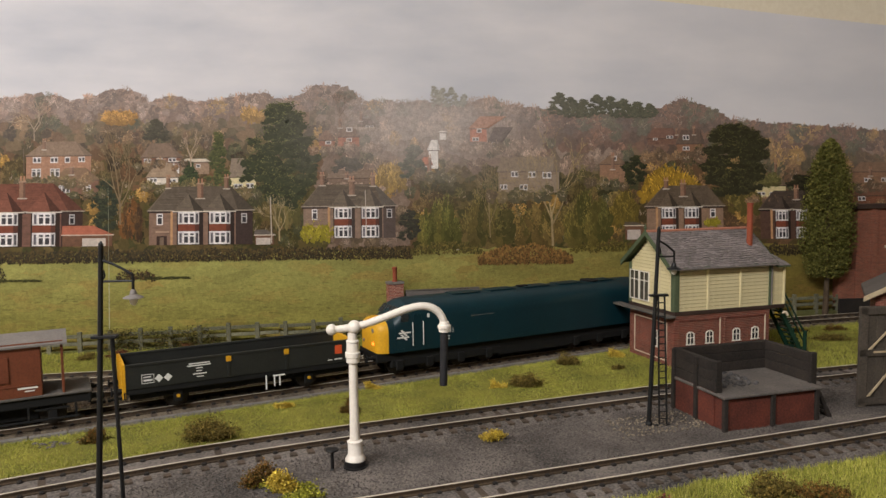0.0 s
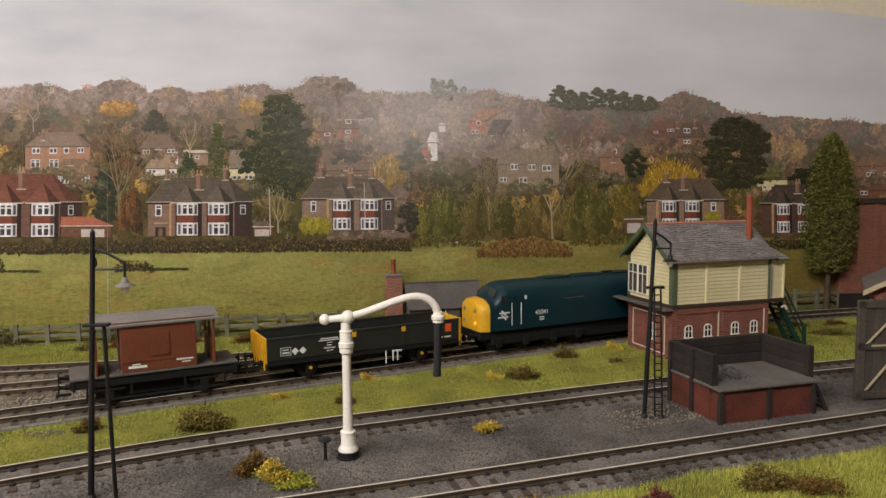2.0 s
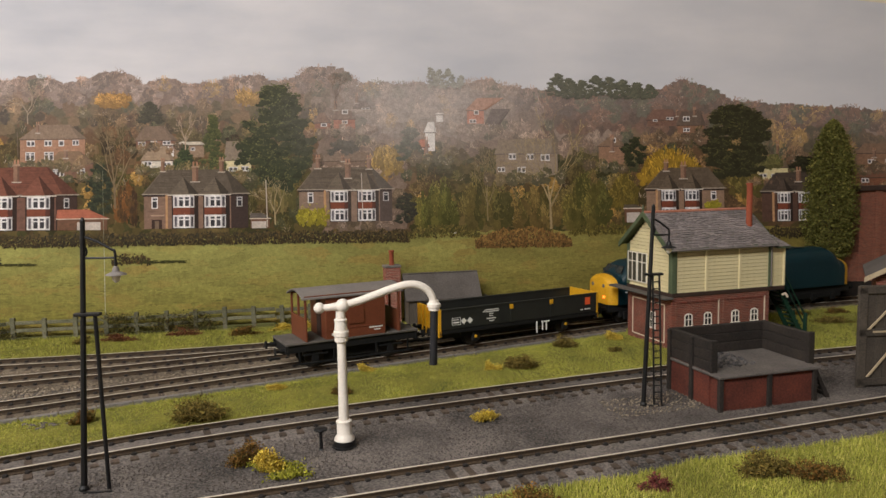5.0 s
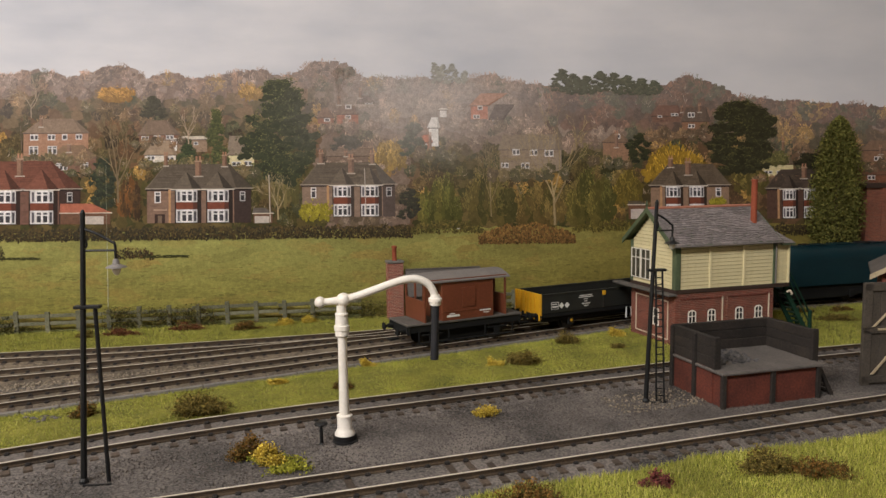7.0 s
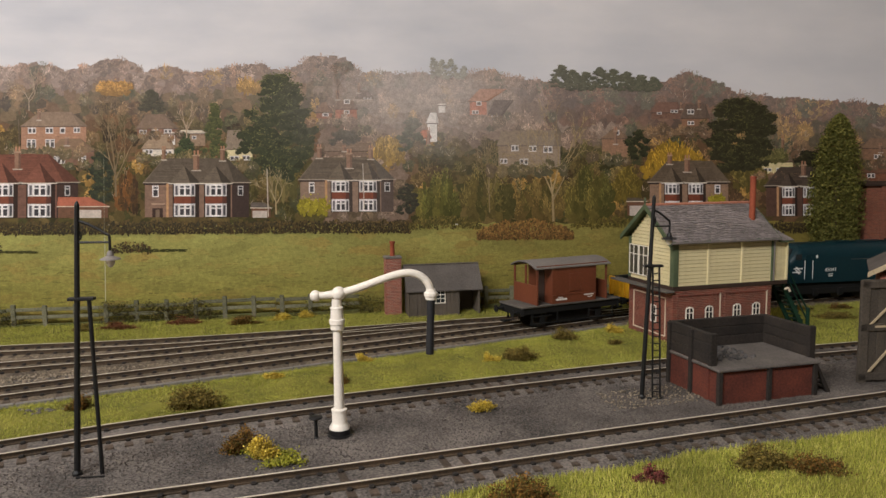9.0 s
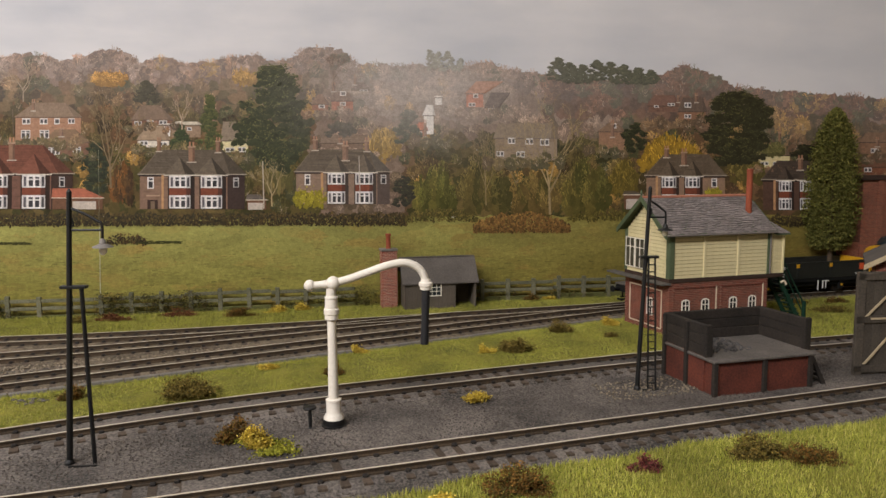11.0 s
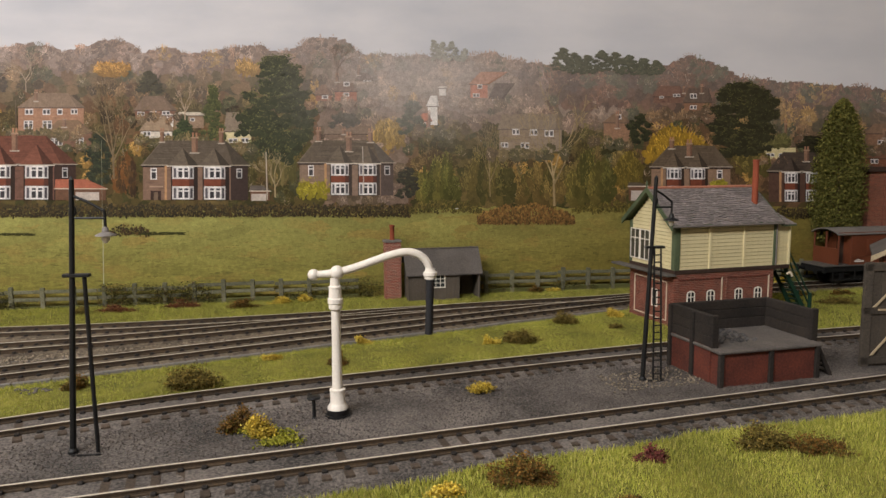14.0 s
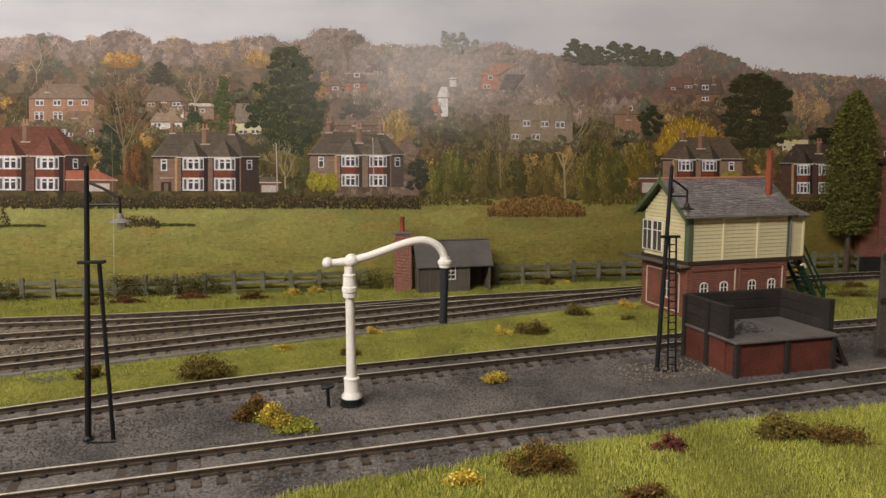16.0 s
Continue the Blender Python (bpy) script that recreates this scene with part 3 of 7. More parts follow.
def locomotive():
    ob = thing("diesel_locomotive", at_mm(0, 0), "blue diesel locomotive with yellow nose and white arrow mark", "locomotive")
    # the nose with the visible cab lies at x = -131
    L = 123.0

    def sec(w, top):
        return loco_section(w, top)
    nose = [(-L + 0.0, sec(11.5, 39.0)), (-L + 1.0, sec(14.0, 41.0)), (-L + 3.4, sec(15.8, 42.0)), (-L + 7, sec(16.6, 42.4))]
    part("nose_front", loft(bmesh.new(), nose), M_YELLOW, ob, "full yellow nose end", smooth=True)
    part("nose_side", loft(bmesh.new(), [(-L + 7, sec(16.65, 42.5)), (-L + 16.5, sec(17.3, 43.2))]), M_BLUE, ob, smooth=True)
    cab = [(-L + 11.5, sec(17.1, 42.9)), (-L + 14.3, sec(17.3, 46.5)), (-L + 17.5, sec(17.4, 50.6)), (-L + 21.5, sec(17.5, 52.2))]
    part("cab", loft(bmesh.new(), cab), M_BLUE, ob, smooth=True)
    body = [(-L + 21.4, sec(17.5, 52.3)), (-L + 27, sec(17.5, 52.9)), (L - 27, sec(17.5, 52.9)), (L - 21.4, sec(17.5, 52.3))]
    part("body", loft(bmesh.new(), body), M_BLUE, ob, "rail blue body side and roof", smooth=True)
    far = [(L - 21.5, sec(17.48, 52.2)), (L - 17.5, sec(17.4, 50.6)), (L - 14.3, sec(17.3, 46.5)), (L - 11.5, sec(17.1, 42.9))]
    part("cab", loft(bmesh.new(), far), M_BLUE, ob, smooth=True)
    part("nose_side", loft(bmesh.new(), [(L - 16.5, sec(17.3, 43.2)), (L - 7, sec(16.65, 42.5))]), M_BLUE, ob, smooth=True)
    part("nose_front", loft(bmesh.new(), [(L - 7, sec(16.6, 42.4)), (L - 3.4, sec(15.8, 42)), (L - 1.0, sec(14, 41)), (L, sec(11.5, 39))]), M_YELLOW, ob, smooth=True)
    # windscreen panes lean back above the nose
    for y0, y1, t0, t1 in ((-12.6, -5.2, -10.5, -4.6), (-4.0, 4.0, -3.6, 3.6), (5.2, 12.6, 4.6, 10.5)):
        bm = bmesh.new()
        lo, hi = (-L + 12.1, 43.4), (-L + 15.9, 48.6)
        v = [bm.verts.new(p) for p in ((lo[0], y0, lo[1]), (lo[0], y1, lo[1]), (hi[0], t1, hi[1]), (hi[0], t0, hi[1]),
                                      (lo[0] + 1.2, y0, lo[1]), (lo[0] + 1.2, y1, lo[1]), (hi[0] + 1.2, t1, hi[1]), (hi[0] + 1.2, t0, hi[1]))]
        for f in ((0, 1, 2, 3), (4, 7, 6, 5), (0, 4, 5, 1), (1, 5, 6, 2), (2, 6, 7, 3), (3, 7, 4, 0)):
            bm.faces.new([v[k] for k in f])
        part("windscreen", bm, M_LOCOGLASS, ob, "dark cab windscreen pane")
    for y in (-17.35, 17.2):
        part("cab_window", bx(-L + 15.5, -L + 21, y - 0.2, y + 0.35, 39.8, 44.6, 0.1), M_LOCOGLASS, ob, "cab side window")
        part("cab_door", bx(-L + 24.6, -L + 30.2, y - 0.22, y + 0.2, 21, 44, 0.1), M_BLUE, ob)
        for x in (-L + 23.6, -L + 31.2):
            yy = y - 0.9 if y < 0 else y + 0.9
            part("handrail", tube(bmesh.new(), [(x, yy, 23.5), (x, yy, 39)], 0.3, 8), M_LETTER, ob, "white door handrail")
        part("side_plate", bx(-L + 34.6, -L + 36.2, y - 0.25, y + 0.1, 41, 43.6), M_LETTER, ob, "small white panel")
    for y in (-17.52, 17.42):
        part("skirt", bx(-L + 9, L - 9, y, y + 0.1, 20.0, 22.0), M_BLUE, ob)
    for x in np.arange(-L + 60, L - 60, 30):
        part("roof_panel", bx(x, x + 22, -6, 6, 52.6, 53.15, 0.2), M_BLUE, ob)
    part("roof_fan", tube(bmesh.new(), [(60, 0, 52.5), (60, 0, 53.6)], 7, 24), M_CHASSIS, ob)
    part("exhaust", bx(-6, 2, -2.5, 2.5, 52.7, 53.9, 0.3), M_CHASSIS, ob)
    # marker lights, headcode panel and lower headstock
    part("marker_light", tube(bmesh.new(), [(-L - 0.6, -8, 25.5), (-L + 1.5, -8, 25.5)], 1.0, 14), M_LAMPGLOW, ob, "small lit orange marker light")
    part("marker_light", tube(bmesh.new(), [(-L - 0.6, 8, 25.5), (-L + 1.5, 8, 25.5)], 1.0, 14), M_VANROOF, ob, "small unlit marker light")
    for y in (-7.5, 7.5):
        part("marker_lamp_rim", tube(bmesh.new(), [(-L - 0.4, y, 34), (-L + 1.5, y, 34)], 1.4, 14), M_VANROOF, ob)
    part("headstock", bx(-L - 0.5, L + 0.5, -15, 15, 14.2, 20, 0.4), M_CHASSIS, ob)
    part("fuel_tank", bx(-32, 32, -15, 15, 8, 17, 1.0), M_CHASSIS, ob)
    for c in (-72, 72):
        part("bogie_frame", bx(c - 42, c + 42, -15.2, 15.2, 9.5, 15.5, 0.8), M_CHASSIS, ob, "black bogie side frame")
        for x in (c - 36, c - 14, c + 10, c + 32):
            wheelset(ob, x, 6.6)
            for y in (-16.2, 14.6):
                part("axle_box", bx(x - 2.5, x + 2.5, y, y + 1.6, 8, 14.5, 0.4), M_CHASSIS, ob)
    buffer_pair(ob, -L - 0.5, -1)
    buffer_pair(ob, L + 0.5, 1)
    # arrow mark: two bars and slanted strokes as plain shapes
    cx, cz, yy = -L + 17.4, 31.0, -17.62
    bm = bmesh.new()
    for dz, dx in ((1.5, 0.6), (-1.5, -0.6)):
        cuboid(bm, cx - 4.2 + dx, cx + 4.2 + dx, yy - 0.05, yy + 0.05, cz + dz - 0.5, cz + dz + 0.5)
    for x0, x1, z0, z1 in ((-2.6, 2.6, 3.4, -0.6), (-2.6, 2.6, 0.6, -3.4)):
        prism(bm, [(cx + x0, cz + z0 * 1.0), (cx + x0 + 1.5, cz + z0), (cx + x1, cz + z1), (cx + x1 - 1.5, cz + z1)], yy - 0.08, yy - 0.06, "y")
    part("arrow_mark", bm, M_LETTER, ob, "white double arrow shape")
    txt = bpy.data.curves.new("running_number", "FONT")
    txt.body, txt.size, txt.extrude, txt.align_x, txt.align_y = "45041", 4.6 * MM, 0.00005, "CENTER", "CENTER"
    txt.materials.append(M_LETTER)
    t = new("running_number", txt)
    t.parent = ob
    t.matrix_basis = at_mm(-L + 49, -17.6, 30.6, 0, 90)
    t["label"] = "white running number"
    bars(ob, [(-L + 47, -L + 51, 26.6, 27.4), (-L + 47, -L + 51, 25.0, 25.8)], -17.56, "data_panel", "small white data panel")
    part("side_lettering", bx(-L + 68, -L + 86, -17.56, -17.4, 38.9, 39.25), M_CONDUIT, ob, "faint line of small lettering")
    return ob


def path_table():
    xs = np.arange(-900, 1900, 1.0)
    ys = np.array([main_y(x) for x in xs])
    s = np.r_[0, np.cumsum(np.hypot(np.diff(xs), np.diff(ys)))]
    return xs, ys, s - np.interp(0, xs, s)


# arc length of the van's leading body end, time by time
RUN = [(0, -168.8), (0.5, -149.3), (1, -129.4), (1.5, -109.4), (2, -89.2), (2.5, -69.0), (3, -49.2), (3.5, -29.5), (4, -10.0), (5, 29.0), (6, 68.5),
       (6.5, 88.3), (7, 107.8), (7.5, 127.8), (8, 149.5), (8.5, 173.2), (9, 198.4), (10, 252), (11, 310), (11.5, 340), (12, 371), (12.5, 402), (13, 433),
       (13.5, 464), (14, 495), (14.5, 526), (15, 557), (15.5, 588), (16, 619)]


def motions():
    xs, ys, s = path_table()
    for ob, lead, half in ((VAN, -31.5, 25), (WAGON, 94.2, 38), (LOCO, 301.0, 72)):
        rows = []
        for t, q in RUN:
            a, b = q + lead - half, q + lead + half
            ax, ay, cx, cy = np.interp(a, s, xs), np.interp(a, s, ys), np.interp(b, s, xs), np.interp(b, s, ys)
            rows.append((t, at_mm((ax + cx) / 2, (ay + cy) / 2, 0, math.degrees(math.atan2(cy - ay, cx - ax)))))
        walk(ob, rows)


# ---- yard things ----
def water_crane():
    ob = thing("water_crane", at_mm(0, 0), "cream white cast water crane with swan-neck arm in the yard", "water crane")
    part("base_ring", lathe(bmesh.new(), 0, 0, [(5.6, 0), (5.6, 0.8), (4.9, 1.0), (4.9, 3.2), (4.4, 3.4)]), M_BLACK, ob, "black painted foot", True)
    part("plinth", lathe(bmesh.new(), 0, 0, [(4.6, 3.2), (4.6, 4.2), (3.6, 5.6), (3.3, 6.2), (3.3, 11.2), (3.5, 11.4), (3.5, 12.2), (2.6, 12.6)]), M_WHITE, ob, "", True)
    part("column", lathe(bmesh.new(), 0, 0, [(2.3, 12.4), (2.05, 30), (1.95, 48.5)]), M_WHITE, ob, "", True)
    part("collar", lathe(bmesh.new(), 0, 0, [(2.5, 48.2), (3.0, 48.6), (3.0, 50.4), (2.9, 50.5), (3.4, 51), (3.4, 53), (2.9, 53.4), (2.7, 57.6), (2.9, 57.8), (2.9, 58.4), (2.2, 58.8), (2.1, 62)]), M_WHITE, ob, "", True)
    bm = bmesh.new()
    bmesh.ops.create_uvsphere(bm, u_segments=20, v_segments=14, radius=3.1)
    bmesh.ops.translate(bm, verts=bm.verts[:], vec=(1.0, 0, 64.5))
    part("hub", bm, M_WHITE, ob, "", True)
    part("counter_arm", tube(bmesh.new(), [(1, 0, 64.4), (-5, 0, 63.9), (-8.7, 0, 63.7)], [2.0, 1.6, 1.6], 16), M_WHITE, ob, "", True)
    bm = bmesh.new()
    bmesh.ops.create_uvsphere(bm, u_segments=18, v_segments=12, radius=2.5)
    bmesh.ops.translate(bm, verts=bm.verts[:], vec=(-9.2, 0, 63.7))
    part("ball_weight", bm, M_WHITE, ob, "", True)
    pts = [(1, 0, 64.5), (8, 1.2, 66.2), (16, 2.6, 68.8), (24, 4.2, 71.4), (30, 5.6, 72.6), (34.5, 6.6, 72.3), (38.6, 7.6, 70.2), (41, 8.2, 67), (41.9, 8.5, 63.8)]
    part("swan_neck", tube(bmesh.new(), [(p[0], p[1] * 0.4, p[2]) for p in smooth3(pts)], 1.75, 16), M_WHITE, ob, "", True)
    part("spout_flange", lathe(bmesh.new(), 42, 3.4, [(1.9, 60), (2.6, 60.4), (2.6, 61.6), (3.1, 61.9), (3.1, 63.3), (2.4, 63.8), (2.1, 65)]), M_WHITE, ob, "", True)
    part("leather_bag", tube(bmesh.new(), [(42, 3.4, 60.4), (41.6, 3.4, 48), (41.2, 3.4, 35.2)], [1.9, 1.75, 1.9], 12), M_RUBBER, ob, "limp black hanging delivery bag", True)
    valve = thing("valve_post", at_mm(-10.3, -2.5), "small black valve post with round handwheel beside the crane", "valve")
    part("stem", lathe(bmesh.new(), 0, 0, [(1.2, 0), (0.8, 0.6), (0.75, 9)]), M_BLACK, valve)
    part("handwheel", lathe(bmesh.new(), 0, 0, [(2.9, 9), (3.1, 9.4), (2.9, 9.9), (0.6, 10.2)]), M_BLACK, valve)


def smooth3(pts, n=6):
    pts = [Vector(p) for p in pts]
    pts = [pts[0] * 2 - pts[1]] + pts + [pts[-1] * 2 - pts[-2]]
    out = []
    for a, b, c, d in zip(pts, pts[1:], pts[2:], pts[3:]):
        for k in range(n):
            t = k / n
            out.append(0.5 * ((2 * b) + (c - a) * t + (2 * a - 5 * b + 4 * c - d) * t * t + (3 * b - a - 3 * c + d) * t ** 3))
    return out + [pts[-2]]


def yard_lamp(foot, top, ladder_foot, shelf, reach, label, rungs):
    """foot, top and ladder_foot: (x, y) or (x, y, z); shelf: height of the crossbar; reach: how far the shade hangs out."""
    ob = thing("yard_lamp", at_mm(foot[0], foot[1]), label, "yard lamp", "tall yard lamps")
    tx, ty, tz = top[0] - foot[0], top[1] - foot[1], top[2]
    lx, ly = ladder_foot[0] - foot[0], ladder_foot[1] - foot[1]

    def on_post(z):
        return Vector((tx * z / tz, ty * z / tz, z))
    bm = tube(bmesh.new(), [on_post(0), on_post(tz)], [1.25, 0.95], 10)
    lathe(bm, 0, 0, [(1.9, -0.5), (1.9, 1.0), (1.3, 2.0)], 12)
    tube(bm, [on_post(tz), on_post(tz + 1.2)], [0.95, 0.3], 10)
    part("post", bm, M_BLACK, ob, "black lamp post")
    c = on_post(shelf)
    part("crossbar", bx(c.x - 3.2, c.x + 6.6, c.y - 1.6, c.y + 1.6, shelf - 0.6, shelf + 0.6, 0.2), M_BLACK, ob, "small black ladder platform")
    head = Vector((c.x + 4.4, c.y, shelf - 0.4))
    feet = Vector((lx, ly, 0))
    if rungs:
        for k in (-1, 1):
            part("ladder_stile", tube(bmesh.new(), [feet + Vector((k * 1.9, k * -0.4, 0)), head + Vector((k * 1.7 - 1.2, 0, 0))], 0.5, 6), M_BLACK, ob)
        for k in range(1, 19):
            p = feet.lerp(head + Vector((-1.2, 0, 0)), k / 19.0)
            part("rung", tube(bmesh.new(), [p - Vector((1.8, 0, 0)), p + Vector((1.8, 0, 0))], 0.36, 6), M_BLACK, ob)
        part("foot_bar", bx(lx - 5, lx + 3.5, ly - 0.8, ly + 0.8, -0.2, 0.7), M_BLACK, ob)
    else:
        part("ladder_stile", tube(bmesh.new(), [feet, head], 0.85, 8), M_BLACK, ob)
        part("foot_bar", bx(1, lx + 2, ly - 3.5, ly - 2.5, -0.2, 0.6), M_BLACK, ob)
    a, b = on_post(tz - 6), on_post(tz - 14.5)
    end = Vector((c.x * 0 + a.x + reach, a.y, tz - 14.5))
    arm = smooth3([a, (a.x + reach * 0.45, a.y, tz - 8.2), (a.x + reach * 0.88, a.y, tz - 11.2), (end.x, end.y, tz - 12.5), (end.x, end.y, tz - 19)])
    part("bracket_arm", tube(bmesh.new(), arm, 0.55, 8), M_BLACK, ob, "curved bracket")
    part("bracket_stay", tube(bmesh.new(), [b, (end.x, end.y, tz - 14.6)], 0.45, 8), M_BLACK, ob)
    part("scroll", tube(bmesh.new(), smooth3([b, b + Vector((1.6, 0, 2)), b + Vector((1.2, 0, 4.5))]), 0.4, 6), M_BLACK, ob)
    z = tz - 19
    part("shade", lathe(bmesh.new(), end.x, end.y, [(3.9, z - 2.3), (3.7, z - 1.9), (1.4, z - 0.9), (1.1, z + 0.6), (0.5, z + 1.2)], 18), M_VANROOF if not rungs else M_BLACK, ob, "shallow enamel lamp shade", True)
    part("bulb", lathe(bmesh.new(), end.x, end.y, [(0.5, z - 5.2), (1.4, z - 4.2), (1.6, z - 3.0), (1.1, z - 2.2)], 12), M_FRAME, ob, "pale bulb", True)


def coal_stage():
    ob = thing("coal_bunker", at_mm(185.5, 18.4, 0, 9.9), "red panelled coal stage with tarred timber bin on top", "coal bunker")
    part("core", bx(2, 60, 1, 44, -0.5, 16.8, 0.2), M_BUNKER, ob, "weathered red panels")
    for x in (0.6, 29.6, 57.6):
        part("post", bx(x, x + 2.6, -0.4, 2.0, -0.5, 17, 0.3), M_TIMBER, ob)
    for y in (22, 42.5):
        part("post", bx(-0.5, 1.2, y, y + 2.6, -0.5, 34, 0.3), M_TIMBER, ob)
    part("deck", bx(0, 61.5, -0.8, 45, 16.8, 18.4, 0.4), M_DECK, ob, "grey ash-covered concrete deck")
    part("side_wall", bx(1.0, 3.2, 9, 45, 0.0, 20, 0.2), M_BUNKER, ob)
    for z0, z1 in ((18.4, 24), (24.1, 29.3), (29.4, 34.4)):
        part("plank", bx(0.8, 4.0, 8.6, 45.6, z0, z1, 0.35), M_TIMBER, ob)
        part("plank", bx(4.0, 61.0, 42.6, 45.4, z0, z1, 0.35), M_TIMBER, ob)
        part("plank", bx(60.6, 63.8, 8.6, 45.6, z0, z1, 0.35), M_TIMBER, ob)
    part("end_post", bx(0.5, 4.4, 6.6, 9.2, 18, 34.9, 0.3), M_TIMBER, ob)
    part("end_post", bx(60.2, 64.2, 6.6, 9.2, 0, 34.9, 0.3), M_TIMBER, ob)
    part("steps", prism(bmesh.new(), [(61.8, 16.4), (61.8, 13.0), (68.5, -0.4), (71, -0.4)], 2, 3.4, "y"), M_TIMBER, ob, "leaning timber stair stringer")
    part("steps", prism(bmesh.new(), [(61.8, 16.4), (61.8, 13.0), (68.5, -0.4), (71, -0.4)], 12, 13.4, "y"), M_TIMBER, ob)
    for k in range(5):
        part("tread", bx(62 + k * 1.7, 64.6 + k * 1.7, 3.4, 12, 13 - k * 3, 13.7 - k * 3), M_TIMBER, ob)
    rnd = random.Random(4)
    bm = bmesh.new()
    for k in range(260):
        x, y = 5 + 30 * rnd.random() ** 1.6, 40 - 26 * rnd.random() ** 1.3
        r = rnd.uniform(0.5, 1.5)
        made = bmesh.ops.create_icosphere(bm, subdivisions=1, radius=r)
        for v in made["verts"]:
            v.co = Vector((v.co.x * rnd.uniform(0.7, 1.3) + x, v.co.y * rnd.uniform(0.7, 1.3) + y, v.co.z * 0.8 + 18.5 + max(0, 3.0 - (x - 5) * 0.12 - (40 - y) * 0.09) * rnd.random()))
    coal = part("coal_heap", bm, M_COAL)
    coal.matrix_world = ob.matrix_world.copy()
    tagged(coal, "loose black coal lumps on the grey deck", "coal", kind="stuff")


def arched_window(parent, x, z, w, h, y):
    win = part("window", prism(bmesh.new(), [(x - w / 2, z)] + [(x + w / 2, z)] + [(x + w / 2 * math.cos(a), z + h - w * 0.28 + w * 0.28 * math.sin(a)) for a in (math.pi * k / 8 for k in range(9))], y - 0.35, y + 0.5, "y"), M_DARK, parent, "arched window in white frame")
    bm = bmesh.new()
    cuboid(bm, x - w / 2 - 0.1, x - w / 2 + 0.6, y - 0.75, y - 0.2, z, z + h - w * 0.25)
    cuboid(bm, x + w / 2 - 0.6, x + w / 2 + 0.1, y - 0.75, y - 0.2, z, z + h - w * 0.25)
    cuboid(bm, x - 0.3, x + 0.3, y - 0.7, y - 0.2, z, z + h - 0.3)
    cuboid(bm, x - w / 2, x + w / 2, y - 0.7, y - 0.2, z + h * 0.48, z + h * 0.48 + 0.5)
    cuboid(bm, x - w / 2 - 0.5, x + w / 2 + 0.5, y - 1.1, y - 0.1, z - 0.7, z)
    arch = [(x + (w / 2 + 0.1) * math.cos(a), z + h - w * 0.3 + w * 0.34 * math.sin(a)) for a in (math.pi * k / 8 for k in range(9))]
    inner = [(x + (w / 2 - 0.6) * math.cos(a), z + h - w * 0.3 + w * 0.2 * math.sin(a)) for a in (math.pi * k / 8 for k in range(8, -1, -1))]
    prism(bm, arch + inner, y - 0.75, y - 0.2, "y")
    part("frame", bm, M_FRAME, win, "white glazing bars")


def slate_slope(parent, x0, x1, y0, z0, y1, z1, nrow, ncol, seed):
    """Overlapping slates from the eaves (y0, z0) up to the ridge (y1, z1)."""
    rnd = random.Random(seed)
    out = Vector((0, -(z1 - z0), (y1 - y0))).normalized() if y1 > y0 else Vector((0, (z1 - z0), (y0 - y1))).normalized()
    if out.z < 0:
        out = -out
    w = (x1 - x0) / ncol
    bm = bmesh.new()
    for r in range(nrow):
        a, b = r / nrow, min(1.0, (r + 1.35) / nrow)
        for c in range(ncol + 1):
            xa = x0 + (c - (0.5 if r % 2 else 0.0)) * w
            xb = min(xa + w * 0.94, x1)
            xa = max(xa, x0)
            if xb - xa < 0.3:
                continue
            lift = 0.75 + rnd.uniform(-0.12, 0.18)
            drop = rnd.uniform(-0.02, 0.02)
            p = [(xa, a + drop, lift), (xb, a + drop, lift), (xb, b, 0.25), (xa, b, 0.25)]
            v = [bm.verts.new(Vector((x, y0 + (y1 - y0) * k, z0 + (z1 - z0) * k)) + out * h) for x, k, h in p]
            u = [bm.verts.new(Vector((x, y0 + (y1 - y0) * k, z0 + (z1 - z0) * k)) + out * (h - 0.35)) for x, k, h in p[:2]]
            bm.faces.new(v)
            bm.faces.new((u[0], u[1], v[1], v[0]))
    bmesh.ops.recalc_face_normals(bm, faces=bm.faces[:])
    part("slate_covering", bm, M_SLATE, parent, "courses of weathered grey slates")["kind"] = "stuff"


def sash_window(parent, x0, x1, z0, z1, y, cols, rows):
    """A framed window in a wall that faces -y."""
    win = part("window", bx(x0, x1, y - 0.1, y + 0.3, z0, z1), M_LOCOGLASS, parent, "glazed window with cream frame")
    bm = bmesh.new()
    for k in range(cols + 1):
        x = x0 + (x1 - x0) * k / cols
        t = 0.7 if k in (0, cols) else 0.35
        cuboid(bm, x - t / 2, x + t / 2, y - 0.55, y, z0, z1)
    for z in rows:
        cuboid(bm, x0, x1, y - 0.5, y, z - 0.2, z + 0.2)
    cuboid(bm, x0 - 0.4, x1 + 0.4, y - 0.7, y, z0 - 0.7, z0)
    cuboid(bm, x0 - 0.4, x1 + 0.4, y - 0.7, y, z1, z1 + 0.7)
    part("frame", bm, M_FRAME, win)


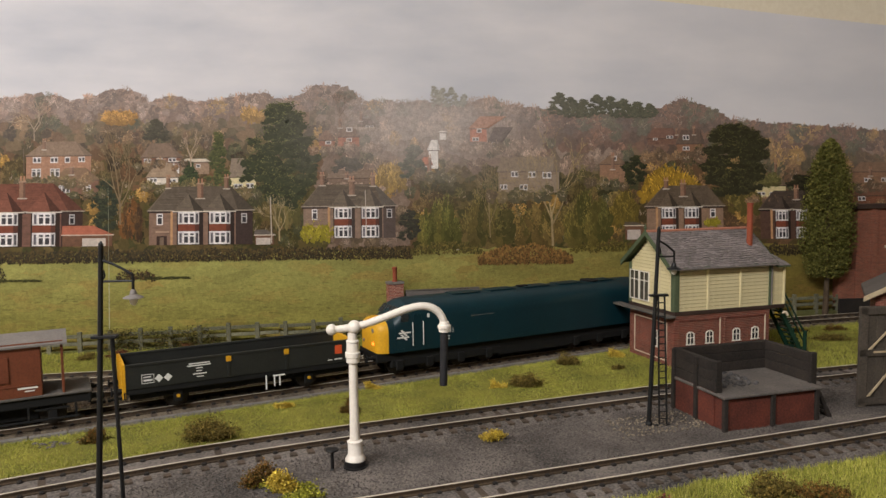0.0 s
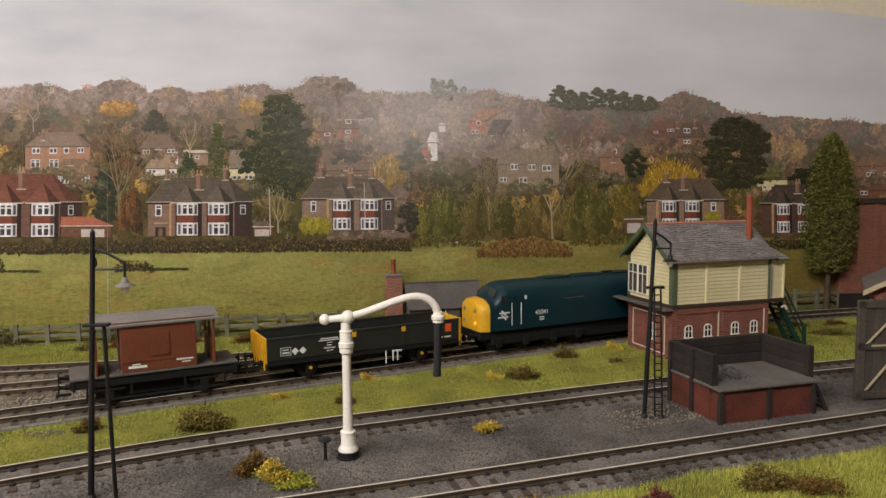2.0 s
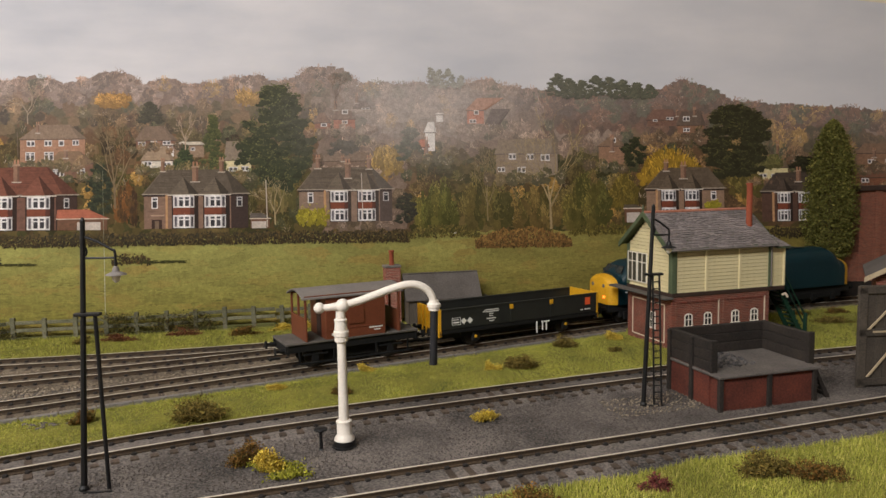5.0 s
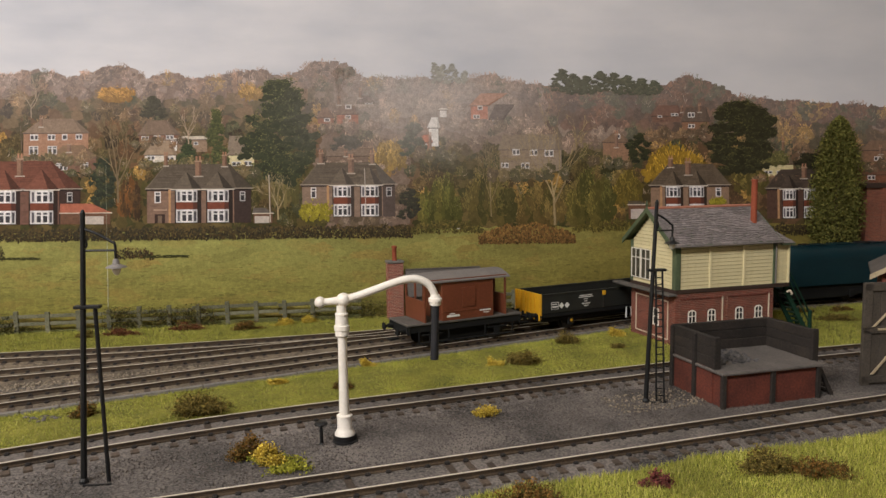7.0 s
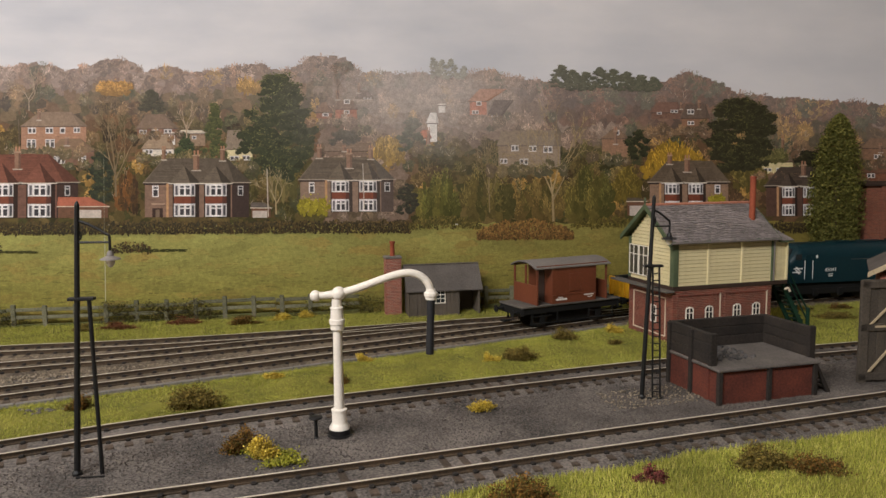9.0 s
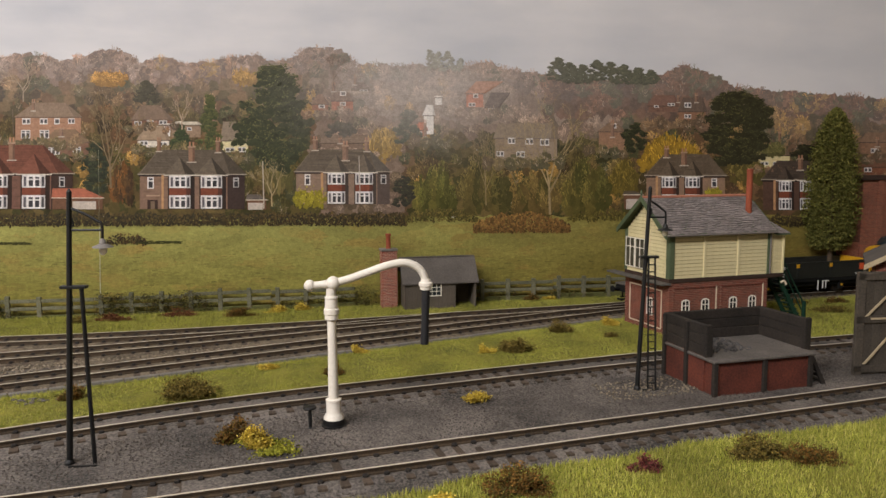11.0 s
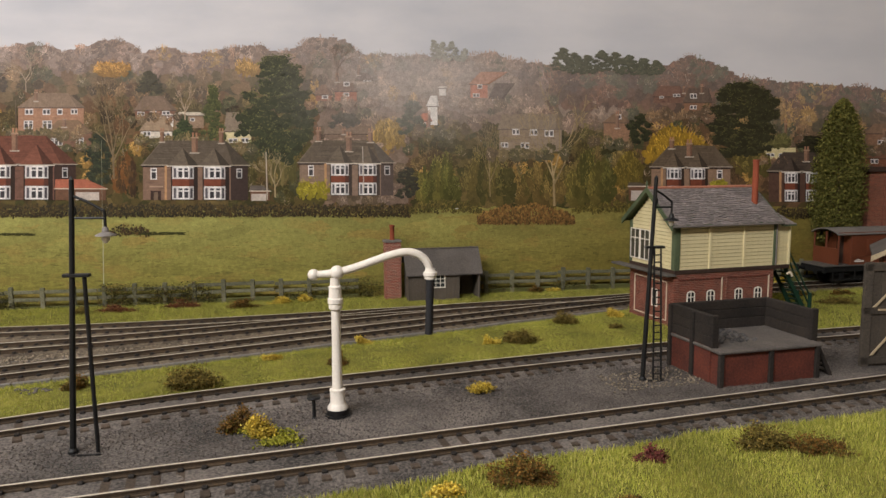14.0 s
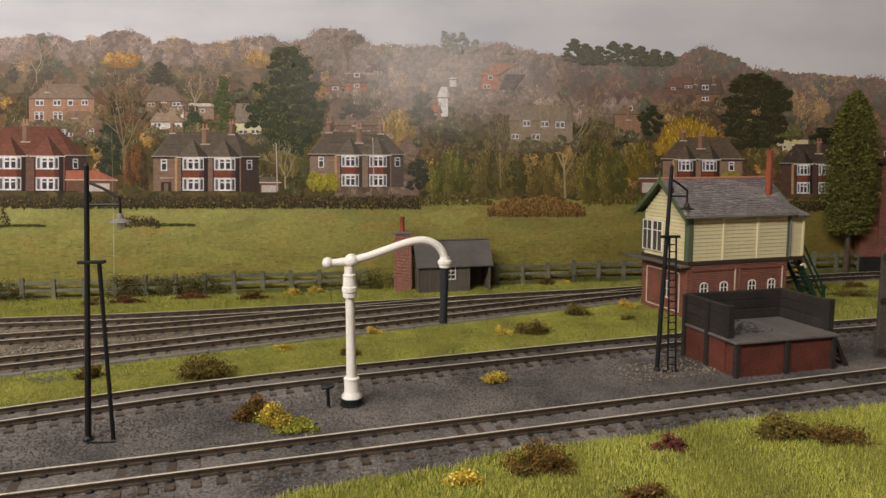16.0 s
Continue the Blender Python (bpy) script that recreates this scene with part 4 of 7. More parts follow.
def signal_box():
    ob = thing("signal_box", at_mm(213.4, 140.6, 0, 11.6), "signal box with red brick base and cream boarded upper storey", "signal box")
    L, W, zb, ze, zr = 79.0, 54.0, 37.2, 69.5, 92.5
    part("brick_base", bx(0, L, 0, W, -4, zb, 0.15), M_BRICK, ob, "red brick lower storey")
    part("beam", bx(-0.6, L + 12.6, -0.6, W + 0.6, zb, zb + 2.8, 0.2), M_BEAM, ob, "dark brown floor beam")
    part("core", bx(0.4, L, 0.4, W - 0.4, zb + 2.8, ze), M_LINE, ob, "brown shadow gaps behind the boards")
    part("porch", bx(L, L + 12, 0.5, 20, zb + 2.8, ze - 3, 0.2), M_CREAM, ob, "cream boarded end porch")
    # recessed brick panels with pale edges
    for x0, x1 in ((3.5, 37), (41, 75)):
        part("panel_edge", bx(x0, x1, -0.5, 0.2, 33.2, 33.8), M_BRICK, ob)
        for x in (x0, x1):
            part("panel_edge", bx(x - 0.4, x + 0.4, -0.5, 0.2, 3, 33.8), M_STONEWHITE if x == x1 else M_BRICK, ob)
    for x in (12.7, 28.1, 50.4, 66.1):
        arched_window(ob, x, 17.4, 6.0, 8.2, -0.2)
    # boards on the long wall, in three panels and on the porch
    nb = 12
    pitch = (ze - zb - 2.8) / nb
    shapes = {}

    def board(x0, x1, z, y):
        key = (round(x1 - x0, 2))
        if key not in shapes:
            shapes[key] = mesh_of("board", prism(bmesh.new(), [(-0.5, 0.0), (-0.42, pitch - 0.3), (0.3, pitch - 0.3), (0.3, 0.0)], 0, x1 - x0, "x"), M_CREAM)
        b = new("board", shapes[key])
        b.parent = ob
        return b
    for x0, x1 in ((3.4, 26.0), (27.6, 53.0), (54.6, L - 1.6), (L + 1.4, L + 11.6)):
        for k in range(nb if x0 < L else nb - 1):
            b = board(x0, x1, 0, 0)
            b.matrix_basis = at_mm(x0, 0.3 if x0 < L else 0.5, zb + 2.8 + k * pitch)
    for x0, x1, m in ((0, 3.2, M_GREEN), (26.0, 27.6, M_CREAM), (53.0, 54.6, M_CREAM), (L - 1.4, L + 0.9, M_GREEN), (L + 11.2, L + 12.4, M_CREAM)):
        part("corner_post", bx(x0 - 0.2, x1, -0.9, 0.6, zb + 2.8, ze if x0 < L else ze - 3, 0.15), m, ob)
    part("corner_post", bx(-0.9, 0.6, -0.7, 3.0, zb + 2.8, ze, 0.15), M_GREEN, ob)
    part("corner_post", bx(-0.9, 0.6, W - 3.0, W + 0.4, zb + 2.8, ze, 0.15), M_GREEN, ob)
    # gable end: boards rise into the roof triangle
    z = zb + 2.8
    while z < zr - 3.5:
        y0, y1 = 3.0, W - 3.0
        if z + pitch > ze:
            k = (z + pitch - ze) / (zr - ze)
            y0, y1 = max(0.5, W / 2 * k + 0.5), min(W - 0.5, W - W / 2 * k - 0.5)
        b = part("board", prism(bmesh.new(), [(-0.5, z), (-0.42, z + pitch - 0.3), (0.5, z + pitch - 0.3), (0.5, z)], y0, y1, "y"), M_CREAM, ob)
        z += pitch
    part("gable_wall", prism(bmesh.new(), [(0.5, ze - 0.2), (W - 0.5, ze - 0.2), (W / 2, zr - 1.5)], 0.3, 1.5, "x"), M_LINE, ob)
    part("gable_wall", prism(bmesh.new(), [(0.5, ze - 0.2), (W - 0.5, ze - 0.2), (W / 2, zr - 1.5)], L - 1.5, L, "x"), M_CREAM, ob)
    # gable windows, facing the approaching tracks
    for y0, y1 in ((28.5, 39.5), (41, 52)):
        win = part("window", bx(-1.1, 0.2, y0, y1, 43.5, 63.5), M_PANE, ob, "glazed sash with cream bars")
        bm = bmesh.new()
        for y in (y0, (y0 + y1) / 2, y1):
            cuboid(bm, -1.5, -0.6, y - 0.22, y + 0.22, 42.8, 64.2)
        for zz in (43.2, 57.4, 63.8):
            cuboid(bm, -1.5, -0.6, y0, y1, zz - 0.25, zz + 0.25)
        part("frame", bm, M_FRAME, win)
    part("walkway", bx(-6.5, 0.5, -1.5, W + 16, zb - 1.2, zb + 0.2, 0.2), M_PLANK, ob, "narrow grey walkway ledge")
    # gable brick panel with pale edge and window
    for y in (8, W - 7):
        part("panel_edge", bx(-0.5, 0.1, y - 0.35, y + 0.35, 5, 31), M_STONEWHITE, ob)
    for zz in (5, 31):
        part("panel_edge", bx(-0.5, 0.1, 8, W - 7, zz - 0.35, zz + 0.35), M_STONEWHITE, ob)
    win = part("window", bx(-0.4, 0.3, 18.5, 24.5, 13, 24), M_DARK, ob)
    bm = bx(-0.8, -0.2, 18, 25, 12.4, 13.2)
    for y in (18.2, 21.2, 24.2):
        cuboid(bm, -0.8, -0.2, y, y + 0.6, 13, 24.4)
    for zz in (18.2, 23.8):
        cuboid(bm, -0.8, -0.2, 18.2, 24.8, zz, zz + 0.6)
    part("frame", bm, M_FRAME, win)
    # roof
    over = 3.6
    k = (zr - ze) / (W / 2 + over)
    ze = ze + over * k
    part("roof_deck", prism(bmesh.new(), [(-over, ze - over * k), (W / 2, zr), (W + over, ze - over * k), (W + over, ze - over * k - 0.9), (W / 2, zr - 1.0), (-over, ze - over * k - 0.9)], -5, L + 3, "x"), M_GREEN, ob)
    slate_slope(ob, -5, L + 3, -over, ze - over * k, W / 2, zr, 17, 26, 1)
    slate_slope(ob, -5, L + 3, W + over, ze - over * k, W / 2, zr, 17, 26, 2)
    part("porch_roof", prism(bmesh.new(), [(-3.5, ze - 4.6), (20, ze + 3), (20, ze + 2), (-3.5, ze - 5.4)], L + 3, L + 14.5, "x"), M_GREEN, ob)
    slate_slope(ob, L + 3, L + 14.5, -3.5, ze - 4.6, 20, ze + 3, 7, 4, 3)
    rnd = random.Random(7)
    for i in range(14):
        x = -5 + i * (L + 8) / 14
        bm = bmesh.new()
        tube(bm, [(x + 0.1, W / 2, zr + 0.5), (x + (L + 8) / 14 - 0.1, W / 2, zr + 0.5)], 1.1, 8)
        part("ridge_tile", bm, M_RIDGE, ob, "terracotta ridge tile")
    for ya, yb in ((-over - 0.3, W / 2), (W + over + 0.3, W / 2)):
        za = ze - (over + 0.3) * k
        part("bargeboard", prism(bmesh.new(), [(ya, za + 0.9), (yb, zr + 1.3), (yb, zr - 2.2), (ya, za - 2.6)], -6, -4.9, "x"), M_GREEN, ob, "green painted bargeboard")
        part("bargeboard", prism(bmesh.new(), [(ya, za + 0.6), (yb, zr + 1.0), (yb, zr - 2), (ya, za - 2.2)], L + 2.9, L + 3.6, "x"), M_GREEN, ob)
    part("finial", lathe(bmesh.new(), -5.4, W / 2, [(0.9, zr), (0.5, zr + 2), (1.0, zr + 3), (0.2, zr + 6)], 8), M_GREEN, ob)
    part("gutter", tube(bmesh.new(), [(-5, -over - 0.5, ze - over * k - 0.5), (L + 3, -over - 0.5, ze - over * k - 0.5)], 0.7, 8), M_VANROOF, ob)
    part("downpipe", tube(bmesh.new(), [(L + 0.2, -1.4, ze - 3), (L + 0.2, -1.4, zb + 3)], 0.5, 8), M_VANROOF, ob)
    stack = part("stove_pipe", tube(bmesh.new(), [(71.5, 13, 74), (71.5, 13, 111.5)], [2.1, 2.0], 14), M_PIPE, ob, "tall red-brown stove chimney pipe", True)
    part("stack_cap", lathe(bmesh.new(), 71.5, 13, [(2.3, 110.6), (2.3, 111.8), (1.3, 111.9)], 14), M_PIPE, stack)
    # outside stair on the far end
    for y in (3, 15):
        part("stair_stringer", prism(bmesh.new(), [(L + 12, zb + 1), (L + 12, zb - 3), (L + 33, -1.5), (L + 37, -1.5)], y, y + 1.2, "y"), M_DKGREEN, ob, "dark green stair stringer")
        part("hand_rail", prism(bmesh.new(), [(L + 14, zb + 14), (L + 14, zb + 12.6), (L + 35, 15.4), (L + 35, 16.8)], y, y + 1.0, "y"), M_DKGREEN, ob)
        part("hand_rail", prism(bmesh.new(), [(L + 14, zb + 7.4), (L + 14, zb + 6.2), (L + 35, 8.6), (L + 35, 9.8)], y, y + 1.0, "y"), M_DKGREEN, ob)
        part("newel", bx(L + 34.4, L + 36.6, y - 0.4, y + 1.6, -1.5, 18, 0.2), M_DKGREEN, ob)
        part("newel", bx(L + 13, L + 14.6, y - 0.2, y + 1.4, zb - 3, zb + 14), M_DKGREEN, ob)
    for i in range(11):
        part("tread", bx(L + 13 + i * 2.0, L + 16.2 + i * 2.0, 4.2, 15, zb - 1.2 - i * 3.4, zb - 0.4 - i * 3.4), M_DKGREEN, ob)
    lamp = part("bracket_lamp", tube(bmesh.new(), smooth3([(L + 12, 1, 33), (L + 14, 0, 34), (L + 15.5, -0.5, 31.5)]), 0.8, 8), M_STONEWHITE, ob, "pale curved pipe bend")


def platelayers_hut():
    ang = math.degrees(math.atan(0.064))
    ob = thing("lineside_hut", at_mm(44.2, 254.5, 0, 6.5), "grey-brown plank hut with felt roof and open store", "hut")
    L, W = 58.0, 21.0
    bm = prism(bmesh.new(), [(0, -1), (W, -1), (W, 30), (W * 0.62, 40.5), (0, 23.5)], 0, 0.9, "x")
    part("end_wall", bm, M_HUT, ob)
    part("end_wall", prism(bmesh.new(), [(0, -1), (W, -1), (W, 30), (W * 0.62, 40.5), (0, 23.5)], 57.1, 58, "x"), M_HUT, ob)
    part("end_wall", prism(bmesh.new(), [(0, -1), (W, -1), (W, 30), (W * 0.62, 40.5), (0, 23.5)], 40.5, 41.4, "x"), M_HUT, ob)
    part("back_wall", bx(0, L, W - 1, W, -1, 30), M_HUT, ob)
    for i in range(12):
        x = 0.1 + i * 3.4
        if 17.5 < x < 29.5:
            part("plank", bx(x, x + 3.3, 0, 0.9, -1, 11.5, 0.12), M_HUT, ob)
            part("plank", bx(x, x + 3.3, 0, 0.9, 22.4, 24, 0.12), M_HUT, ob)
        else:
            part("plank", bx(x, x + 3.3, 0, 0.9, -1, 24, 0.12), M_HUT, ob)
    part("lintel", bx(40, 58, 0, 1.0, 21.5, 24), M_HUT, ob)
    part("sill_plate", bx(0, 58, -0.4, 1, -1, 0.6), M_CONDUIT, ob)
    part("post", bx(57, 58.3, -0.3, 1.2, -1, 24), M_HUT, ob)
    # floor blackened to paint in the gloom of the open store
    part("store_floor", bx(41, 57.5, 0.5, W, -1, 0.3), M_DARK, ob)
    sash_window(ob, 18.4, 29.4, 12.2, 21.8, 0.2, 3, (15.4, 18.6))
    part("roof", prism(bmesh.new(), [(-1.8, 22.4), (W * 0.62, 41.8), (W + 1, 30.6), (W + 1, 29.6), (W * 0.62, 40.6), (-1.8, 21.4)], -2.2, L + 2.4, "x"), M_HUTROOF, ob, "dark grey felted pitched roof")
    part("ridge_strip", bx(-2.2, L + 2.4, W * 0.62 - 1, W * 0.62 + 1, 41.4, 42.3, 0.2), M_DECK, ob)
    stack = thing("brick_chimney", at_mm(26.8, 265, 0, 12), "tall red brick chimney stack beside the hut", "chimney")
    part("chimney_shaft", bx(0, 12.5, 0, 9, -1, 47.2, 0.15), M_BRICK_C, stack)
    part("cap", bx(-0.6, 13.1, -0.6, 9.6, 47.2, 49.2, 0.3), M_CONDUIT, stack, "pale mortared cap")
    part("pot", lathe(bmesh.new(), 6.3, 4.5, [(2.2, 49.2), (1.9, 50.5), (1.8, 59), (2.3, 59.6), (2.3, 61), (1.6, 61.2)], 14), M_PIPE, stack, "terracotta chimney pot", True)


def fence_panels():
    rnd = random.Random(11)
    ang = math.degrees(math.atan(0.064))
    x = -330.0
    while x < 470:
        if -25 < x < 106:
            x = 106.0
        y = backdrop_y(x) - 7.5
        ob = thing("fence_panel", at_mm(x, y, rnd.uniform(-0.8, 0.8) + 0.004 * x, ang + rnd.uniform(-0.4, 0.4), 0, rnd.uniform(-0.8, 0.8)), "old grey-green timber post and rail fence length", "fence", "lineside fence lengths")
        for i in range(3):
            part("post", bx(i * 22.4 + 3, i * 22.4 + 6.4, -1.4, 1.4, -3, 19.5 + rnd.uniform(-0.8, 0.8), 0.3), M_FENCE, ob)
        for z in (8.6, 14.4):
            part("rail", bx(0, 66.6, -0.7, 0.7, z, z + 2.7, 0.2), M_FENCE, ob)
        part("kick_board", bx(0, 66.6, -1.1, 1.1, -3.0, 4.6, 0.2), M_MOSS, ob, "mossy board along the foot of the fence")
        x += 67


def engine_shed():
    ob = thing("engine_shed", at_mm(342, 118, 0, -34), "red brick shed with slate gable roof at the yard end", "shed")
    W, D, e, a = 110.0, 60.0, 52.0, 84.0
    part("gable_wall", prism(bmesh.new(), [(0, -1), (W, -1), (W, e), (W / 2, a), (0, e)], 0, 3, "y"), M_BRICK, ob, "red brick gable wall")
    part("side_wall", bx(0, 3, 3, D, -1, e), M_BRICK, ob)
    part("side_wall", bx(W - 3, W, 3, D, -1, e), M_BRICK, ob)
    part("back_wall", prism(bmesh.new(), [(0, -1), (W, -1), (W, e), (W / 2, a), (0, e)], D, D + 3, "y"), M_BRICK, ob)
    k = (a - e) / (W / 2)
    part("roof", prism(bmesh.new(), [(-6, e - 6 * k), (W / 2, a), (W / 2, a + 2), (-6, e - 6 * k + 2)], -5, D + 5, "y"), M_HUTROOF, ob, "dark slate roof slope")
    part("roof", prism(bmesh.new(), [(W + 6, e - 6 * k), (W / 2, a), (W / 2, a + 2), (W + 6, e - 6 * k + 2)], -5, D + 5, "y"), M_HUTROOF, ob)
    part("bargeboard", prism(bmesh.new(), [(-7, e - 7 * k - 1), (W / 2, a - 1), (W / 2, a + 2.4), (-7, e - 7 * k + 2.4)], -6, -4.8, "y"), M_BRACE, ob, "pale timber verge board")
    door = thing("shed_door", at_mm(279, 46, 0, 0.5), "tall weathered grey plank door leaf standing open", "door")
    for i in range(10):
        part("plank", bx(i * 5.0 + 0.1, i * 5.0 + 4.9, 0, 1.6, 0.3, 57, 0.2), M_DOOR, door)
    for z in (1.5, 29, 52.5):
        part("ledge", bx(0, 50, -0.9, 0, z, z + 4.0, 0.2), M_DOOR, door)
    part("stile", bx(0, 4.6, -0.9, 0.1, 0.3, 57.4, 0.2), M_DOOR, door)
    for z0, z1 in ((6.5, 28.5), (33, 52)):
        part("brace", prism(bmesh.new(), [(4.6, z0), (6.2, z0), (26, z1), (24.4, z1)], -1.5, -0.9, "y"), M_BRACE, door, "bare wood diagonal brace")
    part("strap", bx(8, 30, -1.4, -0.9, 31.0, 32.0), M_BRACE, door)


def warehouse():
    ob = thing("brick_warehouse", at_mm(9, 0), "low relief red brick warehouse against the painted scene", "building")
    y = 303.0
    part("wall", bx(452, 640, y, y + 30, -2, 104, 0.2), M_BRICK_B, ob, "tall red brick wall")
    part("annex", bx(436, 452, y + 1, y + 26, 8, 44, 0.2), M_BRICK_B, ob)
    part("plinth", bx(436, 640, y - 1.0, y + 1, -2, 17, 0.2), M_TIMBER, ob, "dark blue-brown brick plinth")
    part("pilaster", bx(466, 472, y - 1.6, y, 16, 100, 0.2), M_BRICK_B, ob)
    part("cornice", bx(449, 642, y - 2.5, y + 30, 100, 104.5, 0.4), M_BEAM, ob)
    for x in (482, 520):
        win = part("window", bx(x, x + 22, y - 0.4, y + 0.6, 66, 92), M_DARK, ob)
        part("sill", bx(x - 2, x + 24, y - 2, y, 63.5, 66), M_STONEWHITE, win)
    wall_lamp = part("canopy", prism(bmesh.new(), [(487, 36), (505, 40), (505, 37), (487, 33)], y - 10, y, "y"), M_VANROOF, ob)


def conduit():
    """The grey cable trough beside the main line, in short lengths."""
    ob = thing("cable_trough", at_mm(0, 0), "low grey concrete cable trough along the main line", "cable trough")
    rnd = random.Random(5)
    x = -300.0
    while x < 190:
        y = main_y(x) - 21.5
        a = math.degrees(math.atan(0.396))
        p = part("trough_lid", bx(0, 17.5, -1.6, 1.6, 0.2, 2.3, 0.25), M_CONDUIT, ob)
        p.matrix_basis = at_mm(x, y + rnd.uniform(-0.4, 0.4), rnd.uniform(-0.2, 0.2), a + rnd.uniform(-1, 1))
        x += 18 * math.cos(radians(a))


# ---- the printed backdrop: a flat paper picture pasted to the wall ----
def print_mm(u, v):
    """From the picture's own grid (thousandths, v downwards) to millimetres along and up the paper."""
    u, v = np.asarray(u, float) / 1000, np.asarray(v, float) / 1000
    return (-259.46 + 372.65 * u + 55.23 * u * u - 35.22 * v + 45.02 * u * v,
            225.53 + 12.71 * u - 0.32 * u * u - 418.42 * v - 54.05 * u * v)


def ink(c):
    return np.array([lin(k) for k in c])


class Press:
    """Collects many-sided dabs of ink, each a hair above the one before."""

    def __init__(self, depth0, depth1, count, jitter=0.09, far=0.0, seed=0):
        self.far, self.rnd = far, random.Random(seed)
        self.jitter = jitter
        self.v, self.c, self.n, self.d0, self.d1, self.count = [], [], 0, depth0, depth1, count

    def dab(self, u, v, su, sv, colour, turn=0.0, rnd=random):
        a0 = rnd.random() * 6.28
        pts = []
        for k in range(6):
            a = a0 + k * math.pi / 3
            r = rnd.uniform(0.65, 1.2)
            x, y = math.cos(a) * su * r, math.sin(a) * sv * r
            pts.append((u + x * math.cos(turn) - y * math.sin(turn), v + x * math.sin(turn) + y * math.cos(turn)))
        self.poly(pts, colour)

    def poly(self, pts, colour):
        d = self.d0 + (self.d1 - self.d0) * min(1.0, self.n / self.count) + self.jitter * ((self.n * 0.61803) % 1.0)
        self.v += [(p[0], p[1], d) for p in pts]
        self.c.append(colour)
        self.n += 1

    def make(self, name, parent, sides, label="", kind="", grid=False):
        a = np.array(self.v)
        u, v = sheet(a[:, 0], a[:, 1]) if grid else (a[:, 0], a[:, 1])
        x, z = print_mm(u, v)
        verts = np.stack([x * 1.00205, -0.4 * a[:, 2], z], 1)
        faces = np.arange(len(verts)).reshape(-1, sides)
        ob = flat_mesh(name, verts, faces, np.array(self.c), M_PRINT, parent, label)
        if kind:
            ob["kind"] = kind
        return ob


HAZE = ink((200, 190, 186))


def sheet(x, y):
    """From the drawing grid of the houses and trees to the picture's own grid."""
    x, y = np.asarray(x, float) / 1000, np.asarray(y, float) / 1000
    return (22.93 + 996.5 * x + 4.1 * y + 6.52 * x * x - 10.05 * x * y - 0.09 * y * y,
            -25.32 + 1.45 * x + 950.56 * y - 0.28 * x * x + 7.99 * x * y + 88.31 * y * y)


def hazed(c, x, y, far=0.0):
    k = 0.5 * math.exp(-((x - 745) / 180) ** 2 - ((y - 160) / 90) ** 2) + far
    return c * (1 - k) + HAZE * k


def skyline(x):
    return float(np.interp(x, (-100, 0, 50, 100, 130, 175, 210, 250, 300, 330, 400, 450, 500, 530, 560, 605, 630, 655, 700, 740, 800, 860, 900, 960, 1020, 1100, 1180, 1215, 1265, 1300, 1400, 1500, 1560, 1720),
                           (90, 94, 86, 100, 98, 83, 84, 104, 95, 108, 98, 92, 104, 92, 78, 80, 112, 106, 110, 106, 118, 102, 116, 126, 134, 136, 124, 108, 124, 148, 154, 160, 166, 186)))


HILL_TOP = ((150, 122, 108), (138, 112, 98), (158, 134, 122), (128, 104, 90), (144, 112, 92))
HILL_LEFT = ((122, 100, 72), (108, 92, 60), (138, 110, 80), (96, 84, 56), (128, 96, 68), (88, 72, 52))
HILL_MIDDLE = ((146, 122, 106), (132, 108, 92), (120, 102, 82), (150, 128, 112))
HILL_RUSSET = ((116, 80, 60), (104, 72, 56), (128, 90, 68), (96, 70, 52))
HILL_OLIVE = ((104, 90, 52), (88, 80, 44), (118, 100, 62), (76, 72, 40), (96, 78, 48))
HILL_RIGHT = ((116, 88, 64), (102, 80, 56), (126, 98, 68), (92, 78, 48))


def wood_tones(x, y):
    down = y - skyline(x)
    if x > 960 and y < 205:
        return HILL_RUSSET
    if down < 42:
        return HILL_TOP
    if 720 < x < 1120:
        return HILL_OLIVE if y > 235 else HILL_MIDDLE
    if x < 560:
        return HILL_LEFT if y < 270 else HILL_OLIVE
    return HILL_MIDDLE if x < 720 else HILL_RIGHT


